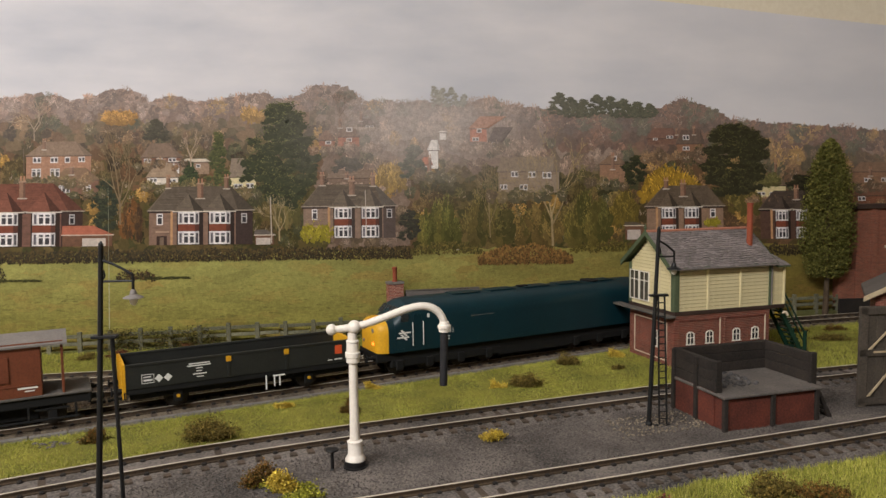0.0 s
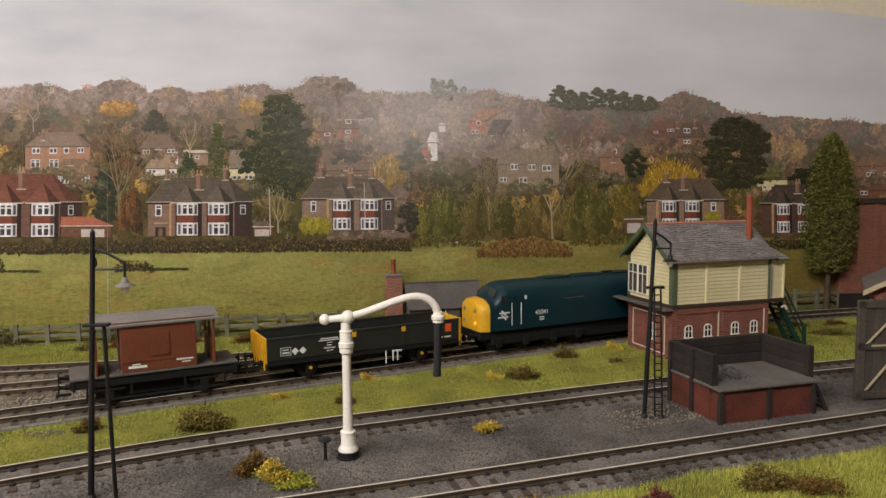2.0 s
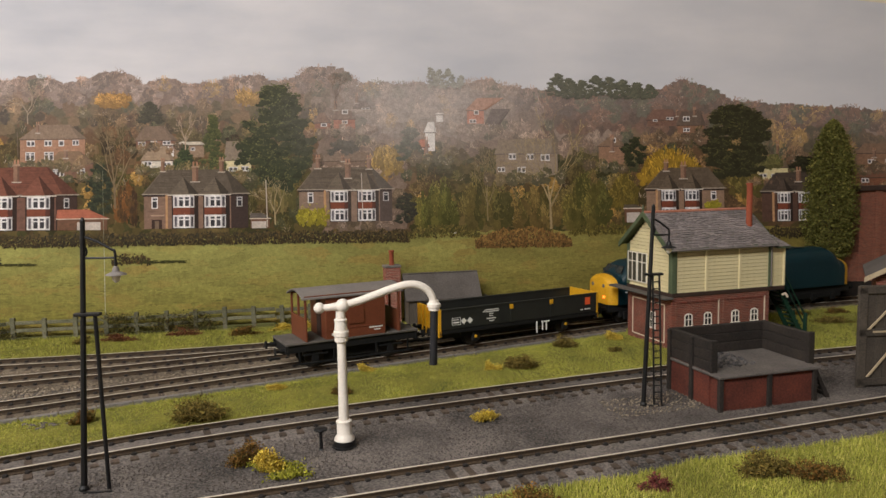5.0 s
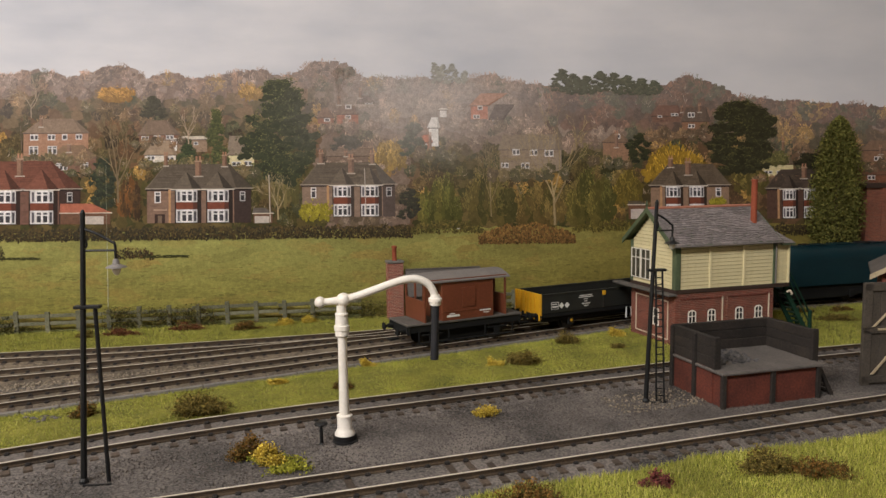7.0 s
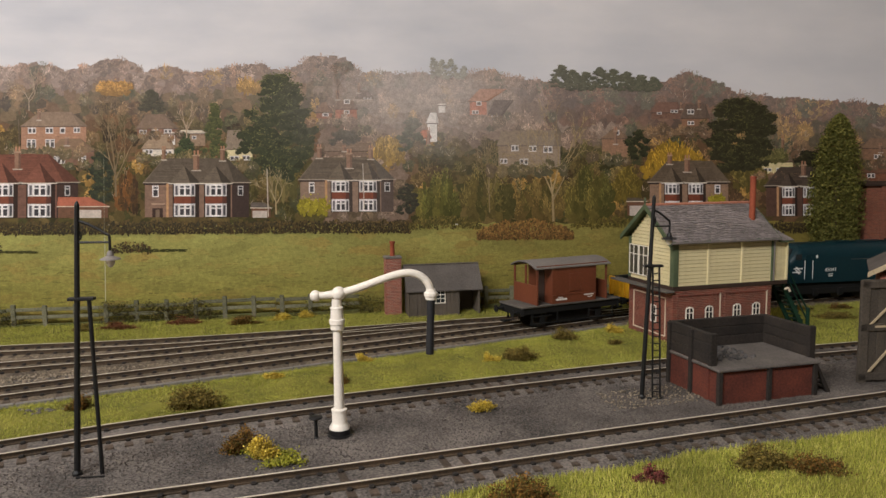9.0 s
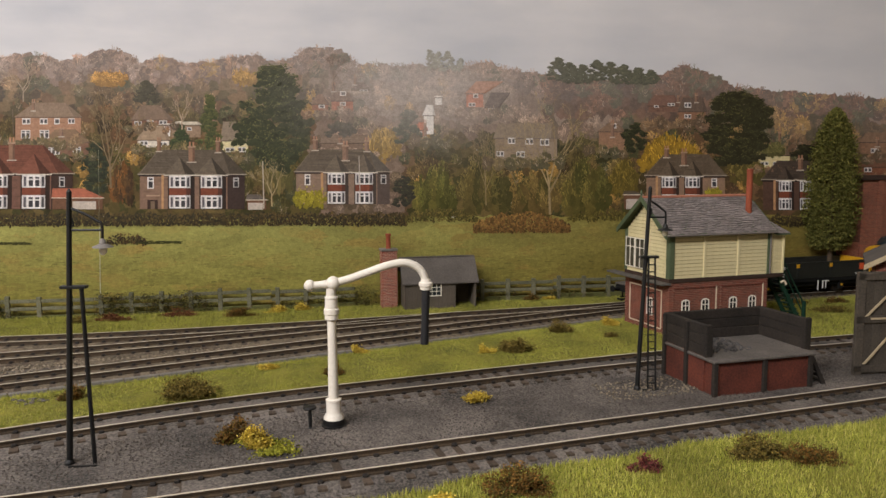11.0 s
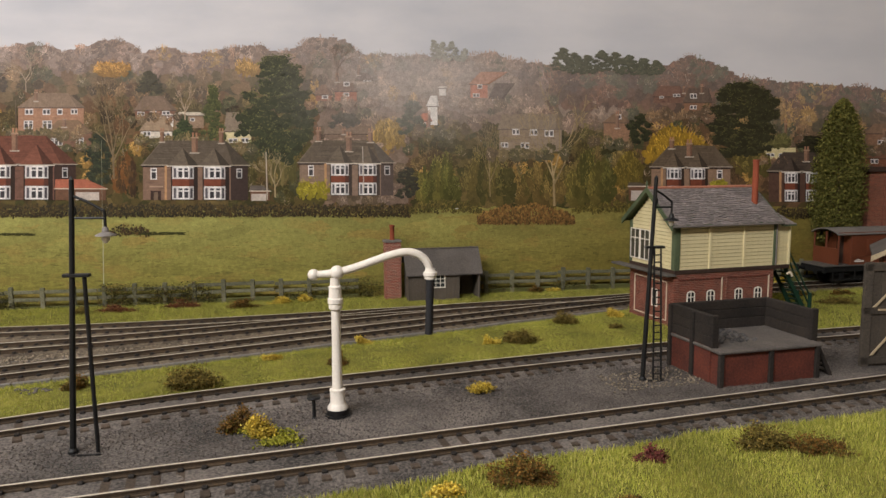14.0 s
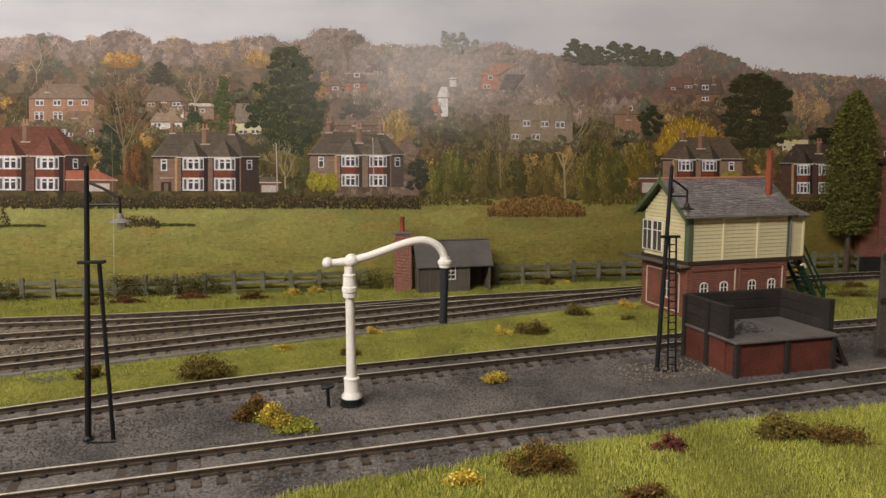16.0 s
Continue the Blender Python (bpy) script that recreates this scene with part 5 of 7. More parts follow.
def print_crown(press, rnd, x, base, w, h, tone, far, n, weep=0.0, fill=0.8, twig=None):
    """One crown of fine strokes that fan out and up from its foot; weep lets them hang."""
    c0 = ink(tone)
    for k in range(int(10 + w * 0.5)):
        a, q = rnd.uniform(0, 6.28), math.sqrt(rnd.random())
        px, py = x + math.cos(a) * q * w * 0.36, base - h * 0.44 + math.sin(a) * q * h * 0.36
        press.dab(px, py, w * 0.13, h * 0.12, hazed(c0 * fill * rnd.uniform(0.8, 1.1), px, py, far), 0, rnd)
    lobes = [(rnd.uniform(-1.2, 1.2), rnd.uniform(0.55, 1.0)) for k in range(7)]
    for k in range(n):
        la, lr = lobes[rnd.randrange(7)]
        a, q = la + rnd.gauss(0, 0.26), lr * (1.06 - 0.62 * rnd.random() ** 1.2)
        px, py = x + math.sin(a) * q * w * 0.52, base - h * 0.12 - math.cos(a * 0.85) * q * h * 0.88
        up = (base - py) / h
        light = 0.94 + 0.78 * up - 0.2 * math.sin(a) + rnd.uniform(-0.42, 0.5)
        s = 0.55 + w / 75
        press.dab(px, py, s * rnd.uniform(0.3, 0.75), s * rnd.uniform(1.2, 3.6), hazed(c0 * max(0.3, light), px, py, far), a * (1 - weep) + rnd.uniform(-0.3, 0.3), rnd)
    if twig:
        for k in range(14):
            a = rnd.uniform(-0.9, 0.9)
            q = rnd.uniform(0.3, 0.7)
            px, py = x + math.sin(a) * q * w * 0.45, base - h * 0.1 - math.cos(a) * q * h * 0.8
            press.dab(px, py, rnd.uniform(0.25, 0.45), h * rnd.uniform(0.08, 0.18), hazed(ink(twig), px, py, far), a, rnd)


def printed_woods(paper):
    rnd = random.Random(21)
    press = Press(0.40, 0.80, 170000)
    for x in range(-110, 1720, 10):
        top = skyline(x) + 12
        for y in np.arange(top, 382, 9):
            tones = wood_tones(x, y)
            c = ink(tones[rnd.randrange(len(tones))]) * rnd.uniform(0.65, 0.95)
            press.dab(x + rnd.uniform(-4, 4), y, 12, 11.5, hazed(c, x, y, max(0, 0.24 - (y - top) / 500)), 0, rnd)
    crowns = []
    for x in np.arange(-110, 1720, 13):
        x = x + rnd.uniform(-4, 4)
        h = rnd.uniform(28, 46)
        crowns.append((skyline(x) + h - 4 + rnd.uniform(-2, 7), x, h * rnd.uniform(0.8, 1.2), h))
    for k in range(620):
        x = rnd.uniform(-110, 1720)
        top = skyline(x) + 44
        y = top + (384 - top) * rnd.random() ** 0.9
        h = rnd.uniform(24, 50) * (0.75 + 0.4 * (y - top) / 280)
        crowns.append((y, x, h * rnd.uniform(0.65, 1.15), h))
    for y, x, w, h in sorted(crowns):
        tones = wood_tones(x, y - h * 0.5)
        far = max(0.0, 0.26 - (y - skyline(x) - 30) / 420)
        twig = ((172, 150, 130), (186, 166, 146), (74, 58, 46), None)[rnd.randrange(4)]
        tone = np.array(tones[rnd.randrange(len(tones))]) * rnd.uniform(0.78, 1.18)
        pick = rnd.random()
        if pick < 0.08:
            tone = (172, 134, 74)
        elif pick < 0.2:
            tone = (84, 82, 56)
        print_crown(press, rnd, x, y, w, h, tone, far, int(70 + w * 2.6), 0.0, 0.8, twig)
    press.make("printed_woodland", paper, 6, "hazy russet and olive winter woodland print", "stuff", grid=True)


def printed_tree(paper, x, top, foot, half, tones, label, seed, n=400, weep=0.0, far=0.0, lobes=6):
    """A loose leafy tree or bush: several crowns joined into one ragged outline."""
    rnd = random.Random(seed)
    press = Press(0.95, 1.10, n * 1.3)
    h = foot - top
    for k in range(lobes):
        q = (k + 0.5) / lobes * 2 - 1
        ch = h * (1 - 0.35 * q * q) * rnd.uniform(0.8, 1.0)
        print_crown(press, rnd, x + q * half * 0.68, foot - rnd.uniform(0, 0.12) * h, half * rnd.uniform(0.75, 1.05), ch, tones[k % len(tones)], far, n // lobes, weep, 0.82)
    press.make("printed_tree", paper, 6, label, grid=True)


def printed_evergreen(paper, x, top, foot, half, profile, light, dark, label, seed, pads=90, flat=0.42, far=0.0):
    """A dark evergreen of many overlapping pads of foliage, each lit along its upper edge; profile: half widths from top to foot."""
    rnd = random.Random(seed)
    press = Press(0.95, 1.16, pads * 42)
    light, dark = ink(light), ink(dark)
    h = foot - top
    heights = np.linspace(0, 1, len(profile))
    for k in range(pads):
        t = (k + rnd.random()) / pads
        wide = half * float(np.interp(t, heights, profile))
        side = rnd.uniform(-1, 1)
        pw = half * rnd.uniform(0.15, 0.32)
        px = x + side * max(0.0, wide - pw * 0.4) * rnd.uniform(0.75, 1.12)
        py = top + h * (0.03 + 0.94 * t) + abs(side) * h * 0.03
        ph = pw * flat * rnd.uniform(0.8, 1.3)
        for j in range(7):
            press.dab(px + rnd.uniform(-0.6, 0.6) * pw, py + rnd.uniform(-0.1, 0.8) * ph, pw * 0.42, ph * 0.62, hazed(dark * rnd.uniform(0.7, 1.2), px, py, far), rnd.uniform(-0.3, 0.3), rnd)
        sun = rnd.uniform(0.35, 1.0) * (1.0 - 0.35 * (side > 0.3))
        for j in range(34):
            q = rnd.uniform(-1, 1)
            r = rnd.random()
            dx, dy = q * pw * 1.05, -ph * math.sqrt(max(0.0, 1 - q * q)) * (0.9 - 1.3 * r) + rnd.gauss(0, 0.12) * ph
            c = dark + (light - dark) * max(0.0, sun * (1.05 - r * 1.1)) * rnd.uniform(0.5, 1.15)
            press.dab(px + dx, py + dy, rnd.uniform(0.9, 2.4), rnd.uniform(0.5, 1.3), hazed(c, px, py, far), rnd.uniform(-0.8, 0.8), rnd)
    press.make("printed_tree", paper, 6, label, grid=True)


def printed_bare_tree(paper, x, top, foot, spread, tone, seed, label, thick=2.0):
    rnd = random.Random(seed)
    press = Press(1.20, 1.25, 900)
    tone = ink(tone)

    def limb(x, y, ang, length, w, depth):
        if depth > 7 or length < 3:
            return
        x1, y1 = x + math.cos(ang) * length * spread, y - math.sin(ang) * length
        nx, ny = -math.sin(ang), -math.cos(ang)
        c = hazed(tone * rnd.uniform(0.75, 1.2), x, y)
        press.poly([(x + nx * w, y + ny * w), (x - nx * w, y - ny * w), (x1 - nx * w * 0.7, y1 - ny * w * 0.7), (x1 + nx * w * 0.7, y1 + ny * w * 0.7)], c)
        for k in range(2 if depth < 4 else rnd.choice((1, 2, 2))):
            limb(x1, y1, ang + rnd.uniform(-0.7, 0.7), length * rnd.uniform(0.62, 0.86), max(0.3, w * 0.62), depth + 1)
    h = foot - top
    limb(x, foot, math.pi / 2 + 0.04, h * 0.3, thick, 0)
    limb(x, foot - h * 0.25, math.pi / 2 + 0.5, h * 0.22, thick * 0.65, 1)
    limb(x, foot - h * 0.22, math.pi / 2 - 0.6, h * 0.24, thick * 0.65, 1)
    press.make("printed_tree", paper, 4, label, grid=True)


WHITE_INK, PANE_INK = (232, 226, 224), (62, 58, 62)


class HousePress(Press):
    """Ink for one house, with the haze of its distance."""

    def shape(self, pts, colour, k=1.0):
        m = pts[0]
        self.poly(pts, hazed(ink(colour) * k, m[0], m[1], self.far))

    def rect(self, a, b, c, d, colour, k=1.0):
        self.shape([(a, c), (b, c), (b, d), (a, d)], colour, k)

    def mottled(self, a, b, c, d, colour, n, k=1.0):
        self.rect(a, b, c, d, colour, k)
        for j in range(n):
            x, y = self.rnd.uniform(a, b - (b - a) * 0.12), self.rnd.uniform(c, d - 2.5)
            self.rect(x, x + (b - a) * self.rnd.uniform(0.05, 0.12), y, y + self.rnd.uniform(0.8, 2.4), colour, k * self.rnd.uniform(0.72, 1.25))

    def window(self, a, b, c, d, cols, k=1.0):
        """A white framed window with a row of top lights over taller panes."""
        self.rect(a, b, c, d, WHITE_INK, k)
        step = (b - a) / cols
        for j in range(cols):
            x0, x1 = a + step * (j + 0.18), a + step * (j + 0.84)
            if d - c > 12:
                self.rect(x0, x1, c + (d - c) * 0.10, c + (d - c) * 0.28, PANE_INK, k * 1.9)
                self.rect(x0, x1, c + (d - c) * 0.38, c + (d - c) * 0.92, PANE_INK, k * self.rnd.uniform(0.7, 1.5))
            else:
                self.rect(x0, x1, c + (d - c) * 0.2, c + (d - c) * 0.82, PANE_INK, k * 1.3)

    def chimney(self, x, w, top, foot, k=1.0):
        self.rect(x - w / 2, x + w / 2, top + (foot - top) * 0.2, foot, (146, 112, 92), k)
        self.rect(x + w * 0.15, x + w / 2, top + (foot - top) * 0.2, foot, (112, 84, 70), k)
        self.rect(x - w * 0.62, x + w * 0.62, top + (foot - top) * 0.2, top + (foot - top) * 0.28, (168, 138, 116), k)
        for j in (-0.28, 0.28):
            self.rect(x + w * (j - 0.15), x + w * (j + 0.15), top, top + (foot - top) * 0.2, (176, 128, 102), k)
        self.rect(x - w * 0.8, x + w * 0.8, foot - 2, foot, (190, 176, 162), k)


def printed_semi(paper, x0, x1, ve, vb, r0, r1, vr, bays, bw, apex, chimneys, wall, roof, dark, label, seed, lit_end=False, door=True):
    """A semi-detached house: eaves ve, foot vb, ridge r0 to r1 at vr, hipped bays with white windows and hung tiles between."""
    p = HousePress(1.30, 1.54, 260, 0.0, 0.0, seed)
    rnd = p.rnd
    h, w = vb - ve, x1 - x0
    p.mottled(x0, x1, ve, vb, wall, 60)
    end = bays[-1] + bw * 1.5
    p.mottled(end, x1, ve, vb, wall if lit_end else dark, 8, 1.0)
    p.shape([(x0 - 4, ve + 1), (r0, vr), (r1, vr), (x1 + 4, ve + 1)], roof)
    for k in range(54):
        q = rnd.random()
        a, b, y = x0 - 4 + (r0 - x0 + 4) * q, x1 + 4 + (r1 - x1 - 4) * q, ve + (vr - ve) * q
        s = rnd.uniform(a, b - (b - a) * 0.3)
        p.rect(s, s + (b - a) * rnd.uniform(0.12, 0.3), y - 1.0, y, roof, rnd.uniform(0.68, 1.32))
    p.shape([(r1 - 1, vr), (r1 + 1, vr), (x1 + 4, ve + 1), (x1 - w * 0.14, ve + 1)], roof, 0.62 if not lit_end else 1.15)
    p.shape([(x0 - 4, ve + 1), (r0 - 0.8, vr), (r0 + 0.8, vr), (x0 - 1, ve + 1)], roof, 1.35)
    for x, cw, top, foot in chimneys:
        p.chimney(x, cw, top, foot)
    p.rect(x0 - 4, x1 + 4, ve - 0.4, ve + 1.4, (178, 164, 150), 0.8)
    p.rect(x0 - 2, x1, ve + 1.4, ve + 4.5, dark, 0.6)
    for m in bays:
        p.rect(m - bw * 1.12, m + bw * 1.38, ve, vb, dark, 0.62)
        p.shape([(m - bw * 1.5, ve + 2), (m - 0.7, apex), (m + 0.7, apex), (m + bw * 1.5, ve + 2)], roof, 1.28)
        for k in range(7):
            q = rnd.uniform(0.1, 0.9)
            p.rect(m - bw * 1.35 * q, m + bw * 0.4 * q, apex + (ve - apex) * q, apex + (ve - apex) * q + 0.9, roof, rnd.uniform(0.85, 1.35))
        p.shape([(m - 0.3, apex), (m + 0.9, apex), (m + bw * 1.5, ve + 2), (m + bw * 0.55, ve + 2)], roof, 0.45)
        p.rect(m - bw * 1.55, m + bw * 1.55, ve + 1.2, ve + 3.2, (214, 202, 188))
        p.rect(m - bw, m + bw, ve + h * 0.40, ve + h * 0.62, (126, 70, 52))
        p.rect(m + bw * 0.6, m + bw, ve + h * 0.40, ve + h * 0.62, (88, 52, 42))
        for a, b in ((0.045, 0.40), (0.61, 0.985)):
            c, d = ve + h * a, ve + h * b
            p.rect(m - bw, m + bw, c, d, WHITE_INK)
            p.rect(m - bw, m - bw * 0.52, c, d, WHITE_INK, 0.86)
            p.rect(m + bw * 0.58, m + bw, c, d, WHITE_INK, 0.7)
            p.rect(m - bw * 0.86, m - bw * 0.64, c + 3, d - 2.5, PANE_INK, 2.6)
            p.rect(m + bw * 0.68, m + bw * 0.9, c + 3, d - 2.5, PANE_INK, 1.5)
            p.window(m - bw * 0.52, m + bw * 0.58, c + 1.4, d - 1.2, 2)
    a = x0 + (bays[0] - bw * 1.5 - x0) * 0.32
    if door:
        p.window(a - 0.2, a + w * 0.06, ve + h * 0.09, ve + h * 0.42, 1)
        p.rect(a - 2, a + w * 0.12, ve + h * 0.60, ve + h * 0.64, (176, 146, 124))
        p.shape([(a, vb), (a, ve + h * 0.74), (a + w * 0.10, ve + h * 0.74), (a + w * 0.10, vb)], (66, 48, 42))
        p.rect(a + w * 0.03, a + w * 0.07, ve + h * 0.78, vb, (120, 100, 84))
    p.rect(bays[0] - bw * 1.5 - 4, bays[0] - bw * 1.5, ve + 2, vb, (190, 146, 106))
    m = (end + x1) / 2
    p.window(m - 5, m + 5, ve + h * 0.1, ve + h * 0.38, 1, 0.62 if not lit_end else 1.0)
    p.make("printed_house", paper, 4, label, grid=True)


def printed_far_house(paper, x0, x1, ve, vb, r0, r1, vr, wall, roof, windows, chimneys, label, seed, far=0.08):
    """A house up the hill: plain walls, a pitched roof and small windows (x, y, width, height)."""
    p = HousePress(0.86, 1.10, 260, 0.0, far, seed)
    p.mottled(x0, x1, ve, vb, wall, 34)
    p.shape([(x0 - 3, ve + 1), (r0, vr), (r1, vr), (x1 + 3, ve + 1)], roof)
    for k in range(8):
        q = p.rnd.random()
        a, b, y = x0 + (r0 - x0) * q, x1 + (r1 - x1) * q, ve + (vr - ve) * q
        s = p.rnd.uniform(a, b - (b - a) * 0.3)
        p.rect(s, s + (b - a) * 0.25, y - 0.9, y, roof, p.rnd.uniform(0.82, 1.16))
    p.shape([(r1 - 0.5, vr), (r1 + 0.5, vr), (x1 + 3, ve + 1), (x1 - (x1 - x0) * 0.1, ve + 1)], roof, 0.76)
    p.rect(x0 - 2, x1 + 2, ve + 0.6, ve + 2.2, (86, 66, 54))
    for x, y, w, h in windows:
        p.window(x, x + w, y, y + h, max(1, int(w / 6)), 0.9)
    for x, cw, top, foot in chimneys:
        p.chimney(x, cw, top, foot, 0.95)
    p.make("printed_house", paper, 4, label, grid=True)


def printed_garage(paper, x0, x1, top, eave, foot, roof, d0, d1, label, seed):
    p = HousePress(1.58, 1.82, 260, 0.0, 0.0, seed)
    p.mottled(x0, x1, eave, foot, (112, 80, 62), 8)
    p.shape([(x0 - 2, eave + 1), (x0, top), (x0 + (x1 - x0) * 0.62, top), (x1 + 4, eave + 1)], roof)
    for k in range(6):
        y = top + (eave - top) * (k + 0.5) / 6
        p.rect(x0, x0 + (x1 - x0) * (0.6 + 0.06 * k), y, y + 0.7, roof, p.rnd.uniform(0.8, 1.2))
    p.rect(x0 - 2, x1 + 3, eave, eave + 1.6, (214, 198, 180))
    p.rect(d0, d1, eave + (foot - eave) * 0.32, foot, (196, 182, 172))
    p.make("printed_garage", paper, 4, label, grid=True)


def printed_field(paper):
    rnd = random.Random(8)
    press = Press(0.85, 1.05, 12500)

    def tone(u, v):
        k = min(1.0, max(0.0, (v - 362) / 150))
        c = ink((152, 148, 84)) * (1 - k) + ink((128, 120, 56)) * k
        r = max(0.0, min(1.0, (u - 620) / 700))
        c = c * (1 - 0.6 * r) + ink((158, 118, 44)) * (0.22 * r)
        n = noise.noise(Vector((u * 0.012, v * 0.05, 1.5)))
        dry = max(0.0, noise.noise(Vector((u * 0.02, v * 0.09, 4.5))) - 0.12)
        c = c * (1 + 0.26 * n)
        return c * (1 - dry) + ink((158, 128, 70)) * (1 - 0.4 * r) * dry
    for v in np.arange(360, 660, 6):
        for u in range(-100, 1700, 22):
            press.dab(u + rnd.uniform(-6, 6), v, 25, 10, tone(u, v) * rnd.uniform(0.94, 1.06), 0, rnd)
    for k in range(8000):
        u, v = rnd.uniform(-95, 1690), 362 + 170 * rnd.random()
        s = 0.6 + (v - 355) / 120
        press.dab(u, v, rnd.uniform(2, 6.5) * s, rnd.uniform(0.5, 1.5) * s, tone(u, v) * rnd.choice((0.87, 0.93, 1.06, 1.12)), rnd.uniform(-0.06, 0.06), rnd)
    for k in range(420):
        u, v = rnd.uniform(-95, 1690), 372 + 150 * rnd.random() ** 0.8
        s = 0.5 + (v - 355) / 130
        for j in range(3):
            press.dab(u + rnd.uniform(-5, 5) * s, v + rnd.uniform(-0.8, 0.8), rnd.uniform(2, 5) * s, rnd.uniform(0.6, 1.1) * s, tone(u, v) * rnd.uniform(0.62, 0.8), 0, rnd)
    press.make("printed_meadow", paper, 6, "bright green meadow print", "stuff")
    press = Press(1.65, 1.85, 5200)
    for u0, u1, va, vb, tones, n in ((-100, 745, 341, 366, ((58, 50, 34), (74, 62, 40), (88, 72, 42), (50, 46, 34)), 6500),
                                    (862, 1034, 338, 380, ((120, 88, 50), (104, 78, 44), (134, 102, 58), (84, 66, 38)), 2200),
                                    (1375, 1680, 348, 372, ((54, 46, 32), (70, 58, 38)), 1400),
                                    (740, 870, 332, 360, ((92, 84, 44), (74, 68, 38), (110, 96, 52)), 500),
                                    (1030, 1180, 338, 360, ((104, 92, 44), (84, 76, 38)), 450),
                                    (215, 285, 376, 400, ((64, 54, 34), (92, 72, 42), (46, 40, 30)), 200),
                                    (-60, 18, 345, 402, ((50, 44, 32), (64, 54, 36)), 200)):
        for k in range(n):
            u = rnd.uniform(u0, u1)
            e = 1 - 0.25 * noise.noise(Vector((u * 0.06, 4, 0))) - 0.2
            if u1 - u0 < 300:
                e *= max(0.1, 1 - ((u - (u0 + u1) / 2) / ((u1 - u0) / 2)) ** 2) ** 0.45
            v = vb - (vb - va) * e * rnd.random()
            c = ink(tones[rnd.randrange(len(tones))]) * (1.4 - 0.55 * (v - va) / (vb - va)) * rnd.uniform(0.7, 1.35)
            v += rnd.gauss(0, 1.2)
            press.dab(u, v, rnd.uniform(0.7, 2.2), rnd.uniform(1.0, 3.4), c, rnd.uniform(-0.7, 0.7), rnd)
    for k in range(90):
        u = rnd.uniform(255, 345)
        press.dab(u, 397 + rnd.uniform(-2, 2), 6, 1.1, ink((62, 62, 30)), 0, rnd)
        press.dab(rnd.uniform(-20, 80), 399 + rnd.uniform(-2, 2), 6, 1.0, ink((66, 64, 32)), 0, rnd)
    press.make("printed_hedge", paper, 6, "clipped dark hedge print", "stuff")


def sky_material():
    m, nt, bsdf = nodes_of("printed_sky")
    tex = nt.nodes.new("ShaderNodeTexCoord")
    mp = nt.nodes.new("ShaderNodeMapping")
    mp.inputs["Scale"].default_value = (3.2, 1.0, 10.0)
    nt.links.new(tex.outputs["Object"], mp.inputs["Vector"])
    noi = nt.nodes.new("ShaderNodeTexNoise")
    noi.inputs["Scale"].default_value, noi.inputs["Detail"].default_value, noi.inputs["Roughness"].default_value = 2.2, 5.0, 0.5
    nt.links.new(mp.outputs[0], noi.inputs["Vector"])
    ramp = nt.nodes.new("ShaderNodeValToRGB")
    ramp.color_ramp.elements[0].position, ramp.color_ramp.elements[0].color = 0.34, rgb(196, 197, 206)
    ramp.color_ramp.elements[1].position, ramp.color_ramp.elements[1].color = 0.66, rgb(228, 224, 228)
    nt.links.new(noi.outputs["Fac"], ramp.inputs[0])
    sep = nt.nodes.new("ShaderNodeSeparateXYZ")
    nt.links.new(tex.outputs["Object"], sep.inputs[0])
    # sky ink brightened to the right, offsetting the lamp's falloff in the colour
    rng = nt.nodes.new("ShaderNodeMapRange")
    rng.inputs["From Min"].default_value, rng.inputs["From Max"].default_value = -0.1, 0.5
    rng.inputs["To Min"].default_value, rng.inputs["To Max"].default_value = 0.0, 0.55
    nt.links.new(sep.outputs["X"], rng.inputs["Value"])
    mix = nt.nodes.new("ShaderNodeMix")
    mix.data_type = "RGBA"
    mix.inputs["B"].default_value = rgb(228, 225, 229)
    nt.links.new(rng.outputs["Result"], mix.inputs["Factor"])
    nt.links.new(ramp.outputs["Color"], mix.inputs["A"])
    nt.links.new(mix.outputs["Result"], bsdf.inputs["Base Color"])
    bsdf.inputs["Roughness"].default_value = 0.5
    bsdf.inputs["Specular IOR Level"].default_value = 0.25
    return m


